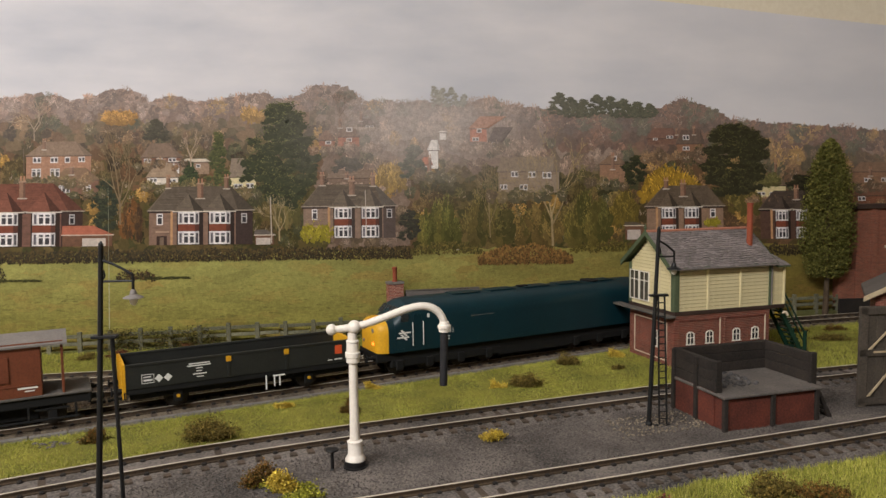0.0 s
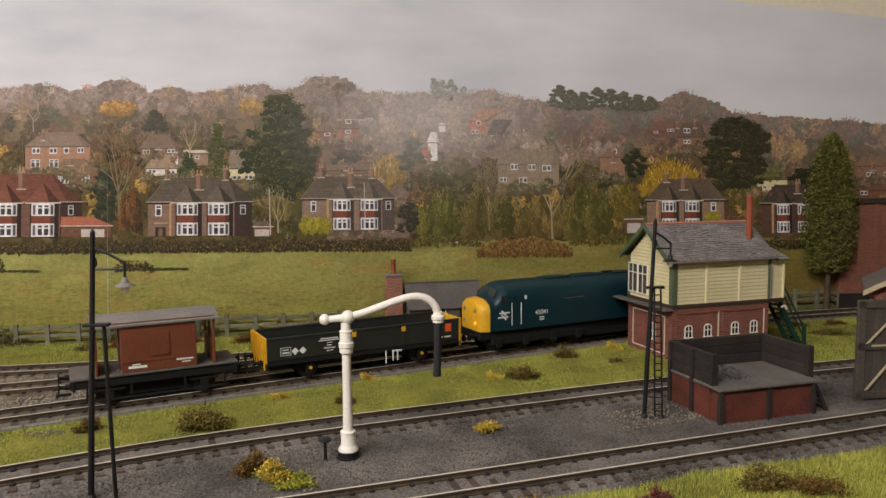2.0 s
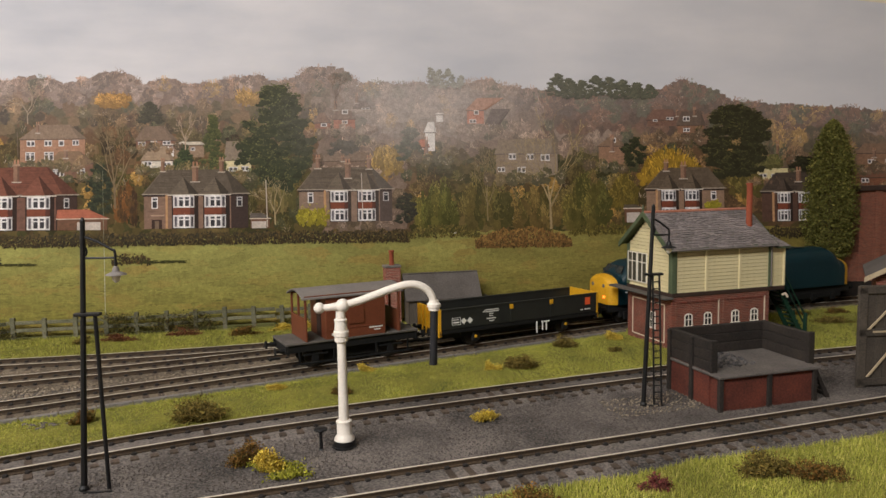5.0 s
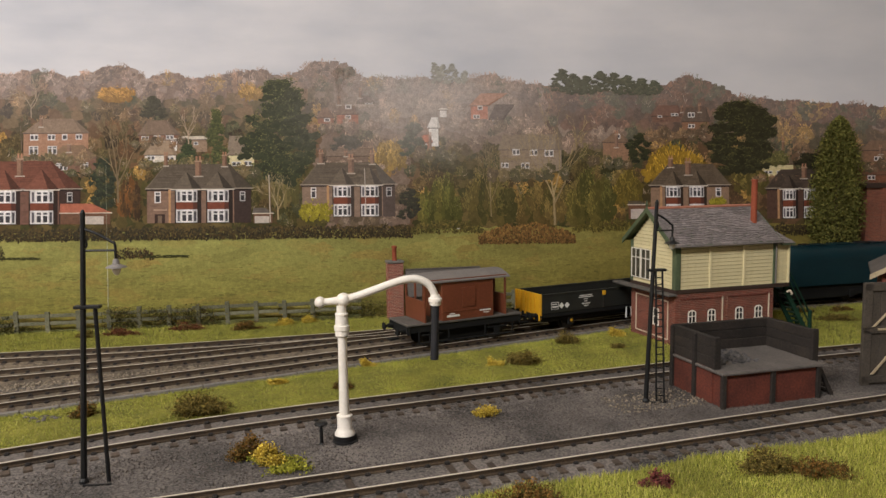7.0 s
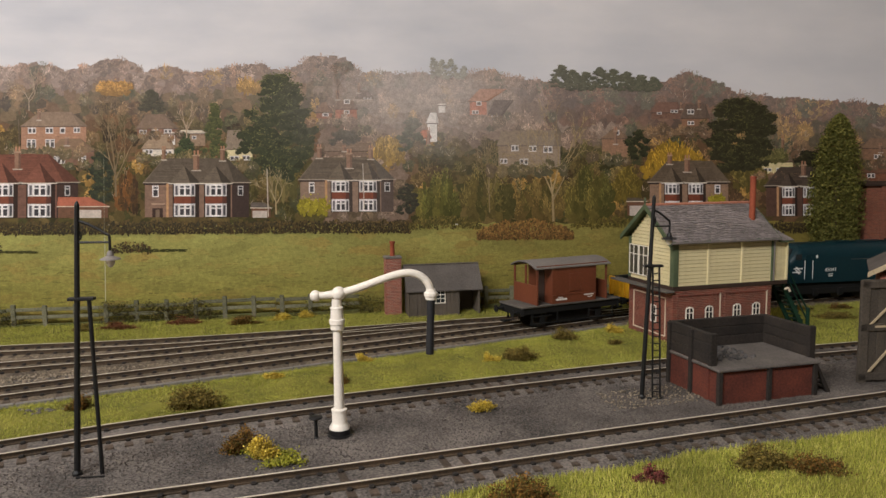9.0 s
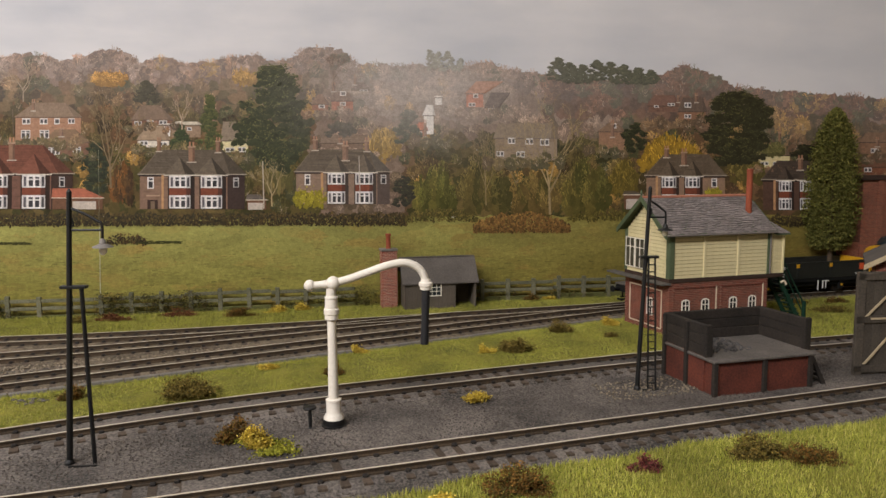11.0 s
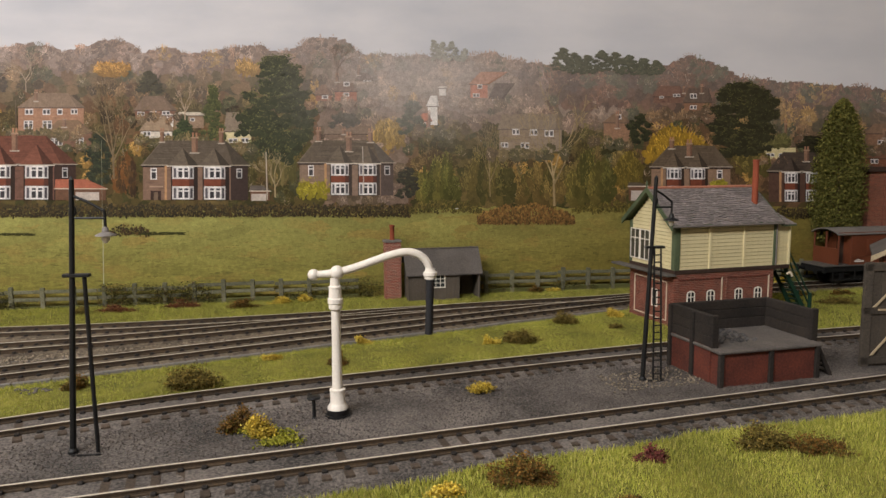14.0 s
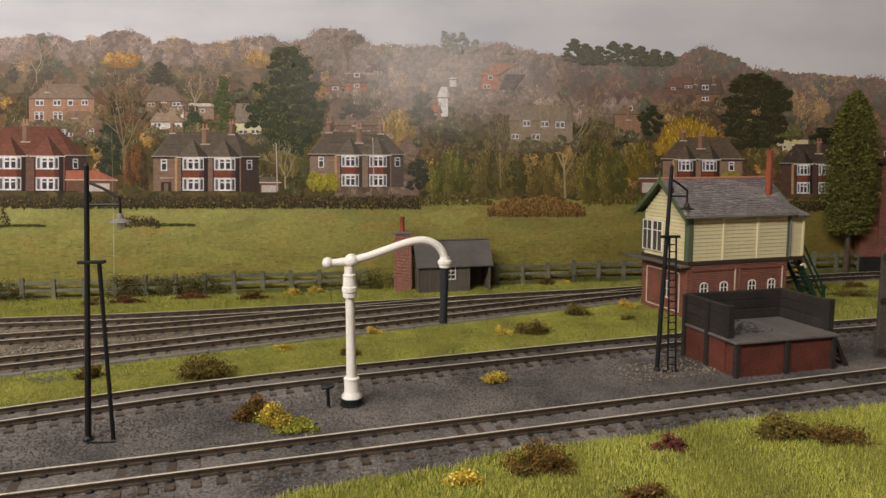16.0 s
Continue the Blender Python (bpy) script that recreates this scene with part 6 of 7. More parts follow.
def backdrop():
    paper = thing("backdrop", at_mm(0, 284.5, 0, math.degrees(math.atan(0.064))), "printed photographic paper backdrop of a village hillside", "backdrop", kind="structure")
    bm = prism(bmesh.new(), [(-760, -5), (960, -5), (960, 302.5 - 0.0686 * 960), (-760, 302.5 + 0.0686 * 760)], 0, 3, "y")
    part("sky_sheet", bm, sky_material(), paper, "pale cloudy sky print")
    printed_woods(paper)
    f = printed_far_house
    orange, tan = (170, 124, 96), (140, 116, 96)
    f(paper, 26, 144, 203, 246, 60, 116, 178, orange, tan, ((38, 206, 15, 11), (70, 206, 14, 11), (96, 206, 10, 11), (121, 206, 12, 10), (36, 227, 17, 15), (70, 227, 17, 15)), ((58, 6, 172, 194),), "far orange brick house print", 1)
    f(paper, 74, 158, 248, 274, 98, 134, 226, (120, 82, 60), (132, 102, 76), ((84, 258, 22, 13), (130, 257, 14, 14)), ((109, 7, 220, 240),), "far brown roofed house print", 2)
    f(paper, 236, 308, 208, 224, 252, 284, 183, (128, 84, 62), (128, 104, 86), ((240, 211, 13, 8), (262, 210, 12, 7), (284, 210, 14, 7)), (), "far hipped house print", 3)
    f(paper, 246, 302, 244, 258, 262, 290, 216, (222, 210, 196), (162, 136, 110), ((250, 246, 14, 8), (284, 248, 14, 8)), ((278, 5, 210, 222),), "far white rendered house print", 4)
    f(paper, 284, 304, 217, 238, 286, 302, 215, (240, 234, 230), (220, 208, 194), (), (), "far white gabled house print", 17)
    f(paper, 306, 358, 217, 240, 310, 352, 212, (150, 122, 98), (216, 202, 184), ((334, 222, 8, 6),), (), "far flat roofed house print", 18)
    f(paper, 396, 442, 245, 266, 398, 420, 212, (222, 206, 160), (140, 122, 104), ((402, 258, 16, 8), (424, 257, 14, 9)), ((382, 6, 180, 214),), "far cream walled house print", 19)
    f(paper, 556, 584, 180, 192, 566, 574, 163, (146, 92, 68), (132, 102, 84), ((567, 182, 11, 6),), (), "far brick house print", 5)
    f(paper, 590, 628, 174, 192, 594, 622, 160, (166, 98, 70), (120, 94, 78), ((605, 158, 11, 8), (605, 177, 10, 7)), ((594, 6, 142, 160),), "far brick house print", 6)
    f(paper, 627, 656, 155, 162, 634, 648, 142, (170, 150, 136), (110, 92, 82), ((640, 155, 14, 3),), ((632, 5, 128, 148),), "far dark roofed house print", 20)
    f(paper, 572, 660, 249, 262, 576, 652, 235, (122, 98, 82), (132, 112, 96), (), ((605, 6, 240, 252),), "far long brown roof print", 21, 0.02)
    f(paper, 828, 858, 161, 186, 846, 894, 140, (190, 108, 74), (176, 118, 86), ((840, 162, 9, 8), (832, 178, 12, 7)), (), "far red roofed house print", 7, 0.0)
    f(paper, 862, 884, 186, 198, 872, 906, 160, (170, 140, 116), (96, 82, 76), ((866, 188, 14, 8),), (), "far dark gabled house print", 22, 0.0)
    f(paper, 753, 770, 200, 234, 758, 769, 182, (250, 244, 240), (246, 240, 236), (), (), "far white gabled house print", 8, 0.0)
    f(paper, 773, 785, 168, 182, 773, 785, 166, (246, 240, 236), (240, 232, 226), (), (), "far white dormer print", 23, 0.0)
    f(paper, 735, 758, 226, 248, 744, 754, 213, (176, 112, 84), (190, 116, 88), ((736, 229, 14, 8),), ((755, 5, 208, 240),), "far small red roofed house print", 24, 0.0)
    f(paper, 878, 988, 240, 280, 884, 980, 214, (136, 112, 84), (130, 110, 86), ((901, 240, 13, 11), (932, 241, 14, 11), (958, 242, 16, 12), (881, 264, 13, 9), (916, 264, 15, 11)), (), "half hidden long house print", 9, 0.1)
    f(paper, 1062, 1108, 228, 262, 1082, 1092, 212, (148, 110, 84), (132, 104, 82), ((1086, 214, 7, 9), (1066, 258, 8, 10)), ((1086, 6, 208, 240),), "far small house print", 10, 0.05)
    f(paper, 1150, 1202, 182, 194, 1160, 1196, 164, (118, 84, 68), (122, 88, 74), ((1184, 178, 13, 5), (1160, 182, 8, 4)), (), "far russet roofed house print", 25, 0.06)
    f(paper, 1204, 1252, 192, 214, 1212, 1246, 168, (140, 100, 76), (104, 86, 74), ((1214, 177, 12, 9), (1214, 198, 12, 7)), ((1235, 5, 160, 178), (1203, 4, 164, 178)), "far dormered house print", 11, 0.04)
    f(paper, 1340, 1402, 270, 292, 1350, 1396, 258, (214, 198, 152), (126, 106, 88), ((1350, 282, 14, 6), (1372, 282, 12, 6)), ((1384, 5, 222, 256),), "far cream walled house print", 26, 0.0)
    f(paper, 1528, 1610, 246, 268, 1540, 1600, 230, (140, 104, 80), (132, 104, 84), ((1548, 258, 14, 8), (1580, 258, 14, 8)), ((1560, 6, 238, 256),), "far roadside house print", 27, 0.04)
    f(paper, 1512, 1600, 290, 306, 1524, 1592, 270, (128, 84, 64), (124, 88, 70), ((1536, 292, 14, 8),), (), "far brown roofed house print", 28, 0.0)
    front = Press(1.17, 1.28, 9000)
    rnd = random.Random(91)
    for a, b, foot, h in ((20, 152, 262, 24), (70, 165, 284, 20), (232, 310, 232, 18), (240, 362, 272, 24), (392, 446, 284, 24), (548, 660, 206, 22), (560, 668, 272, 14), (818, 910, 212, 26), (728, 792, 262, 26),
                          (868, 1000, 296, 30), (1050, 1116, 276, 24), (1144, 1258, 226, 24), (1334, 1410, 304, 18), (1520, 1620, 284, 24), (1508, 1610, 316, 18)):
        for x in np.arange(a, b, 15):
            x = x + rnd.uniform(-6, 6)
            y = foot + rnd.uniform(-3, 5)
            tones = wood_tones(x, y)
            print_crown(front, rnd, x, y, h * rnd.uniform(0.8, 1.3), h * rnd.uniform(0.8, 1.25), tones[rnd.randrange(len(tones))], 0.06, 110, 0.0, 0.85, (176, 156, 134))
    front.make("printed_hedgerow_trees", paper, 6, "garden trees print before the hillside houses", "stuff", grid=True)
    e = printed_evergreen
    cedar = (0.25, 0.42, 0.58, 0.4, 0.75, 0.58, 1.0, 0.72, 0.95, 0.62, 0.5, 0.35)
    e(paper, 490, 106, 292, 76, cedar, (134, 132, 82), (58, 62, 42), "tall dark conifer print", 31, 170)
    e(paper, 1306, 156, 284, 66, (0.45, 0.8, 0.95, 1.0, 1.0, 0.95, 0.85, 0.6), (112, 106, 62), (54, 52, 36), "broad dark evergreen print", 32, 150)
    e(paper, 170, 248, 342, 25, (0.4, 0.8, 1.0, 1.0, 0.9, 0.7), (84, 88, 60), (50, 54, 42), "dark rounded evergreen print", 33, 60, 0.7)
    e(paper, 322, 218, 262, 24, (0.1, 0.4, 0.7, 1.0), (96, 104, 66), (52, 60, 42), "small green conifer print", 36, 40, 0.6)
    e(paper, 374, 160, 268, 26, (0.15, 0.35, 0.6, 0.9, 1.0), (126, 124, 76), (74, 78, 50), "green feathery conifer print", 37, 50, 0.6)
    e(paper, 724, 192, 250, 24, (0.5, 0.9, 1.0, 0.8), (98, 106, 84), (64, 72, 58), "blue green conifer print", 34, 44, 0.6)
    e(paper, 1125, 214, 262, 22, (0.5, 1.0, 1.0, 0.8), (84, 84, 50), (44, 46, 32), "dark shrub print", 35, 44, 0.7)
    e(paper, 604, 214, 236, 26, (0.8, 1.0, 1.0), (90, 84, 62), (56, 52, 42), "dark shrub print", 38, 30, 0.6, 0.06)
    e(paper, 262, 140, 176, 26, (0.2, 0.5, 0.9, 1.0), (92, 88, 60), (60, 56, 42), "dark shrub print", 39, 34, 0.6, 0.08)
    e(paper, 716, 308, 362, 20, (0.5, 1.0, 1.0, 0.9), (84, 82, 62), (54, 52, 44), "dark shrub print", 45, 40, 0.7)
    e(paper, 1430, 252, 284, 24, (0.6, 1.0, 0.9), (74, 70, 44), (40, 38, 28), "dark shrub print", 46, 40, 0.6)
    for k, x in enumerate((990, 1012, 1034, 1058, 1082, 1106, 1132, 1154)):
        e(paper, x, (98, 106, 110, 102, 106, 110, 116, 120)[k], (138, 142, 144, 140, 142, 144, 144, 144)[k], (19, 16, 16, 17, 18, 18, 17, 14)[k], (0.3, 0.7, 1.0, 1.0, 1.0), (112, 112, 88), (74, 76, 60), "skyline pine print", 40 + k, 44, 0.5, 0.08)
    for k, x in enumerate((764, 780, 798, 816)):
        e(paper, x, (84, 88, 86, 100)[k], 122, (11, 12, 13, 11)[k], (0.3, 0.8, 1.0, 1.0), (140, 146, 126), (112, 120, 106), "hazy skyline conifer print", 50 + k, 18, 0.8, 0.22)
    t = printed_tree
    t(paper, 195, 112, 152, 36, ((178, 134, 72), (166, 124, 68)), "golden autumn tree print", 55, 700, 0.0, 0.08)
    t(paper, 436, 110, 152, 24, ((176, 138, 78), (160, 126, 76)), "golden autumn tree print", 56, 500, 0.0, 0.1)
    t(paper, 1190, 226, 312, 64, ((170, 134, 48), (150, 118, 44), (136, 108, 42)), "yellow willow print", 57, 1500, 0.6, 0.0, 9)
    t(paper, 682, 214, 286, 36, ((176, 142, 74), (156, 126, 64), (140, 114, 60)), "yellow willow print", 58, 1000, 0.6)
    t(paper, 1105, 268, 350, 30, ((120, 102, 46), (104, 90, 42)), "olive willow print", 63, 800, 0.6)
    t(paper, 770, 272, 388, 42, ((112, 104, 52), (94, 92, 44), (84, 82, 40)), "ivy covered trees print", 60, 1400, 0.7)
    t(paper, 860, 262, 386, 50, ((100, 88, 50), (112, 98, 54), (84, 78, 42)), "olive brown trees print", 61, 1500, 0.7)
    t(paper, 950, 282, 386, 46, ((104, 86, 48), (90, 80, 42), (118, 98, 56)), "olive brown trees print", 62, 1400, 0.7)
    t(paper, 1040, 268, 384, 50, ((110, 98, 50), (96, 88, 44), (84, 80, 40)), "olive trees print", 65, 1500, 0.7)
    t(paper, 496, 212, 352, 28, ((128, 114, 72), (112, 102, 62), (98, 92, 54)), "slim olive tree print", 64, 1100, 0.8)
    t(paper, 1325, 248, 330, 36, ((112, 98, 54), (98, 88, 48)), "olive tree print", 68, 900, 0.4)
    t(paper, 1368, 240, 276, 30, ((112, 106, 66), (98, 94, 56)), "grey green tree print", 69, 500)
    t(paper, 218, 270, 366, 26, ((126, 84, 46), (96, 70, 42), (78, 58, 40)), "russet shrub print", 66, 700, 0.4)
    b = printed_bare_tree
    b(paper, 975, 196, 376, 0.75, (164, 142, 106), 71, "bare pale branched tree print", 2.2)
    b(paper, 198, 184, 330, 0.7, (140, 120, 92), 72, "bare branched tree print")
    b(paper, 594, 92, 150, 0.9, (134, 112, 98), 73, "bare skyline tree print", 0.8)
    b(paper, 484, 280, 362, 0.8, (158, 140, 106), 74, "bare slender tree print", 1.4)
    b(paper, 862, 236, 360, 0.6, (140, 122, 90), 75, "bare branched tree print", 1.0)
    b(paper, 40, 104, 176, 1.0, (176, 156, 138), 76, "bare pale skyline tree print", 1.2)
    b(paper, 325, 166, 226, 0.8, (178, 154, 132), 77, "bare pale tree print", 1.2)
    s = printed_semi
    s(paper, -52, 130, 304, 368, -20, 76, 254, (-8, 60), 21, 270, ((20, 11, 240, 282),), (116, 84, 72), (118, 74, 60), (66, 48, 42), "red roofed semi-detached house print", 12, False, False)
    s(paper, 250, 436, 305, 367, 284, 396, 262, (321, 377), 19, 276, ((284, 7, 240, 266), (342, 11, 248, 285), (389, 8, 240, 268)), (136, 108, 92), (100, 88, 76), (64, 50, 46), "brown roofed semi-detached house print", 13)
    s(paper, 527, 692, 300, 358, 556, 656, 261, (598, 647), 15.5, 270, ((561, 8, 238, 264), (614, 10, 246, 282), (652, 8, 240, 266)), (142, 118, 102), (104, 92, 80), (84, 70, 64), "brown roofed semi-detached house print", 14)
    s(paper, 1146, 1286, 306, 362, 1178, 1256, 269, (1186, 1228), 13, 281, ((1182, 8, 254, 276), (1213, 10, 258, 290)), (146, 118, 98), (98, 84, 70), (74, 58, 50), "dark roofed semi-detached house print", 15, True, False)
    s(paper, 1354, 1470, 313, 368, 1380, 1446, 280, (1394, 1432), 11.5, 292, ((1421, 9, 270, 298),), (92, 68, 58), (78, 66, 58), (58, 46, 42), "dark roofed semi-detached house print", 16, False, False)
    printed_garage(paper, 94, 184, 331, 347, 368, (176, 104, 82), 130, 172, "red tiled garage print", 80)
    printed_garage(paper, 440, 474, 341, 350, 368, (104, 94, 88), 442, 468, "small flat roofed garage print", 81)
    printed_garage(paper, 1106, 1138, 334, 340, 366, (92, 82, 70), 1110, 1134, "small pale garage print", 82)
    bush = Press(1.70, 1.80, 900)
    rnd = random.Random(59)
    for x in (532, 545, 558, 570, 1258, 1270):
        print_crown(bush, rnd, x, 366 if x < 600 else 346, 24, 40 if x < 600 else 20, (150, 138, 48), 0.0, 110, 0.0, 0.85)
    bush.make("printed_bush", paper, 6, "yellow green bush print", grid=True)
    printed_field(paper)
    press = Press(1.96, 2.0, 10)
    # the first two strips draw a vertical join in the paper, the rest poles
    for x, top, foot, w, tone in ((178.5, 400, 520, 0.5, (190, 190, 166)), (176, 262, 400, 0.25, (150, 150, 130)), (468, 282, 366, 0.9, (196, 182, 166)), (638, 272, 352, 0.7, (196, 184, 172)), (21, 190, 236, 0.6, (120, 104, 92))):
        press.poly([(x - w, top), (x + w, top), (x + w + 2, foot), (x - w + 2, foot)], ink(tone))
    press.make("printed_poles_and_seam", paper, 4, "thin pale poles print and vertical paper seam", grid=True)


# ---- plants and loose material ----
def near_edge(x):
    return float(np.interp(x, (-60, -8, 37, 59, 108, 148, 215, 420), (-112, -84, -73, -61, -54, -41, -31, 18))) + 2.5 * noise.noise(Vector((x * 0.08, 0, 0)))


MID_XY = None


def mid_y(x):
    global MID_XY
    if MID_XY is None:
        MID_XY = smooth_path(MID, 4.0)
    return float(np.interp(x, MID_XY[:, 0], MID_XY[:, 1]))


BACK_XY = None


def back_y(x):
    global BACK_XY
    if BACK_XY is None:
        BACK_XY = smooth_path(BACK, 4.0)
    return float(np.interp(x, BACK_XY[:, 0], BACK_XY[:, 1])) if x < 275 else main_y(x)


def turf_regions():
    """Name, x range, lower and upper edge, blades a square millimetre, blade height."""
    wob = lambda x, k: 1.8 * noise.noise(Vector((x * 0.07, k, 0))) + 1.0 * noise.noise(Vector((x * 0.3, k, 5)))
    return [
        ("verge", -330, 206, lambda x: mid_y(x) + 15 + wob(x, 1), lambda x: main_y(x) - 24.5 + wob(x, 2), 3.0, 1.5),
        ("verge", 206, 500, lambda x: mid_y(x) + 17 + wob(x, 1), lambda x: main_y(x) - 19 + wob(x, 2), 1.3, 2.4),
        ("foreground", -60, 420, lambda x: -186.0, near_edge, 3.0, 2.5),
        ("lineside", -420, 500, lambda x: back_y(x) + 17 + wob(x, 3), lambda x: backdrop_y(x) - 4.2, 1.3, 2.4),
    ]


def grass():
    rs = np.random.RandomState(3)
    for name, x0, x1, low, high, density, tall in turf_regions():
        cells, quads = [], []
        step = 3.0
        V, F = [], []
        for x in np.arange(x0, x1, step):
            a, b, a2, b2 = low(x), high(x), low(x + step), high(x + step)
            if b - a < 1 or b2 - a2 < 1:
                continue
            n = 8
            base = len(V)
            for k in range(n + 1):
                t = k / n
                bulge = 0.55 + 1.0 * math.sin(math.pi * min(1, max(0, t))) ** 0.5
                V += [(x, a + (b - a) * t, bulge + 0.5 * noise.noise(Vector((x * 0.05, t * 4, 0)))), (x + step, a2 + (b2 - a2) * t, bulge + 0.5 * noise.noise(Vector(((x + step) * 0.05, t * 4, 0))))]
            for k in range(n):
                F.append((base + 2 * k, base + 2 * k + 1, base + 2 * k + 3, base + 2 * k + 2))
            cells.append((x, a, b))
        me = bpy.data.meshes.new("turf")
        me.from_pydata([(p[0] * MM, p[1] * MM, p[2] * MM) for p in V], [], F)
        me.materials.append(M_TURF)
        tagged(new("turf", me), "olive green turf mat of the " + name, "turf", kind="structure")
        ends, P, C = [], [], []
        tones = np.array([ink(c) for c in ((126, 126, 52), (144, 142, 62), (110, 112, 46), (160, 152, 82), (132, 134, 54))])
        for x, a, b in cells:
            n = rs.poisson(density * step * (b - a))
            if not n:
                continue
            px, py = x + step * rs.rand(n), a - 0.6 + (b - a + 1.2) * rs.rand(n)
            patch = 1 + 0.35 * noise.noise(Vector((x * 0.04, a * 0.04, 9)))
            hgt = tall * (0.55 + 0.6 * rs.rand(n))
            lean = rs.randn(n, 2) * 0.75
            ang = rs.rand(n) * math.pi
            wx, wy = np.cos(ang) * 0.2, np.sin(ang) * 0.2
            P.append(np.stack([np.stack([px - wx, py - wy, np.full(n, 0.6)], 1), np.stack([px + wx, py + wy, np.full(n, 0.6)], 1),
                               np.stack([px + lean[:, 0], py + lean[:, 1], 0.9 + hgt], 1)], 1))
            C.append(tones[rs.randint(0, 5, n)] * 1.42 * (patch * (0.8 + 0.4 * rs.rand(n)))[:, None])
        P, C = np.concatenate(P), np.concatenate(C)
        ob = flat_mesh("grass", P.reshape(-1, 3), np.arange(len(P) * 3).reshape(-1, 3), C, M_GRASS)
        tagged(ob, "short static grass blades on the " + name, "grass", kind="stuff")


def chips(name, P, S, mat, label, rs):
    n = len(P)
    unit = np.array([(1, 0, 0), (-1, 0, 0), (0, 1, 0), (0, -1, 0), (0, 0, 1), (0, 0, -1)], float)
    V = unit[None] * (S[:, None] * rs.uniform(0.7, 1.3, (n, 6)))[:, :, None] * np.array([1, 1, 0.75])
    ang = rs.rand(n) * 6.28
    c, s = np.cos(ang)[:, None], np.sin(ang)[:, None]
    V = np.stack([V[:, :, 0] * c - V[:, :, 1] * s, V[:, :, 0] * s + V[:, :, 1] * c, V[:, :, 2]], 2) + P[:, None]
    tri = np.array([(0, 2, 4), (2, 1, 4), (1, 3, 4), (3, 0, 4), (2, 0, 5), (1, 2, 5), (3, 1, 5), (0, 3, 5)])
    F = (tri[None] + (np.arange(n) * 6)[:, None, None]).reshape(-1, 3)
    me = bpy.data.meshes.new(name)
    me.from_pydata((V.reshape(-1, 3) * MM).tolist(), [], F.tolist())
    me.materials.append(mat)
    tagged(new(name, me), label, name, kind="stuff")


def stones():
    """Loose ballast chips among the running lines, and finer grit in the yard."""
    rs = np.random.RandomState(12)
    pts, size = [], []
    for x in np.arange(-330, 480, 1.0):
        m, b = main_y(x), back_y(x)
        for lo, hi, n in ((m - 19, m + 19, 16), (m + 19, b + 17, 16)):
            if hi - lo > 2:
                k = int(n * (hi - lo) / 38)
                pts.append(np.stack([x + rs.rand(k), lo + (hi - lo) * rs.rand(k), np.full(k, 1.5)], 1))
                size.append(rs.uniform(0.35, 0.85, k))
    for x in np.arange(132, 205, 1.0):
        k = 9
        pts.append(np.stack([x + rs.rand(k), 20 + 30 * rs.rand(k) + (x - 150) * 0.2, np.full(k, 0.5)], 1))
        size.append(rs.uniform(0.3, 0.75, k))
    chips("ballast", np.concatenate(pts), np.concatenate(size), M_STONE, "loose grey-brown ballast chips between the rails", rs)
    pts, size = [], []
    for x in np.arange(-230, 420, 1.0):
        lo, hi = near_edge(x) if x > -60 else -130, mid_y(x) + 15
        k = int(0.6 * (hi - lo))
        pts.append(np.stack([x + rs.rand(k), lo + (hi - lo) * rs.rand(k), np.full(k, 0.3)], 1))
        size.append(rs.uniform(0.15, 0.5, k))
    chips("grit", np.concatenate(pts), np.concatenate(size), M_GRIT, "fine dark grey ash grit over the yard", rs)


def leaves(rnd, n, place, tones, size):
    """Small bent leaf quads; place(rnd) gives a point and the shade painted into its colour."""
    V, C = [], []
    tones = [ink(t) for t in tones]
    for k in range(n):
        (x, y, z), shade = place(rnd)
        a = Vector((rnd.uniform(-1, 1), rnd.uniform(-1, 1), rnd.uniform(-0.6, 1))).normalized()
        b = a.orthogonal().normalized()
        b = (b * math.cos(k) + a.cross(b) * math.sin(k))
        s = size * rnd.uniform(0.55, 1.3)
        o = Vector((x, y, z))
        V += [o - a * s, o + b * s * 0.5, o + a * s, o - b * s * 0.5]
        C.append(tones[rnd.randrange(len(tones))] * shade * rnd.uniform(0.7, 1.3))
    return [tuple(v) for v in V], C


YELLOW = ((208, 180, 66), (190, 162, 56), (220, 194, 90), (166, 140, 54))
OLIVE = ((104, 92, 42), (122, 106, 50), (84, 72, 34), (134, 112, 54))
BROWN = ((112, 78, 34), (92, 70, 32), (128, 94, 42), (80, 74, 32))
RUSSET = ((112, 66, 42), (96, 60, 40), (124, 80, 48))
REDS = ((120, 58, 58), (104, 50, 50), (132, 74, 66), (92, 62, 44))
LIME = ((142, 140, 44), (122, 124, 36), (156, 150, 56))


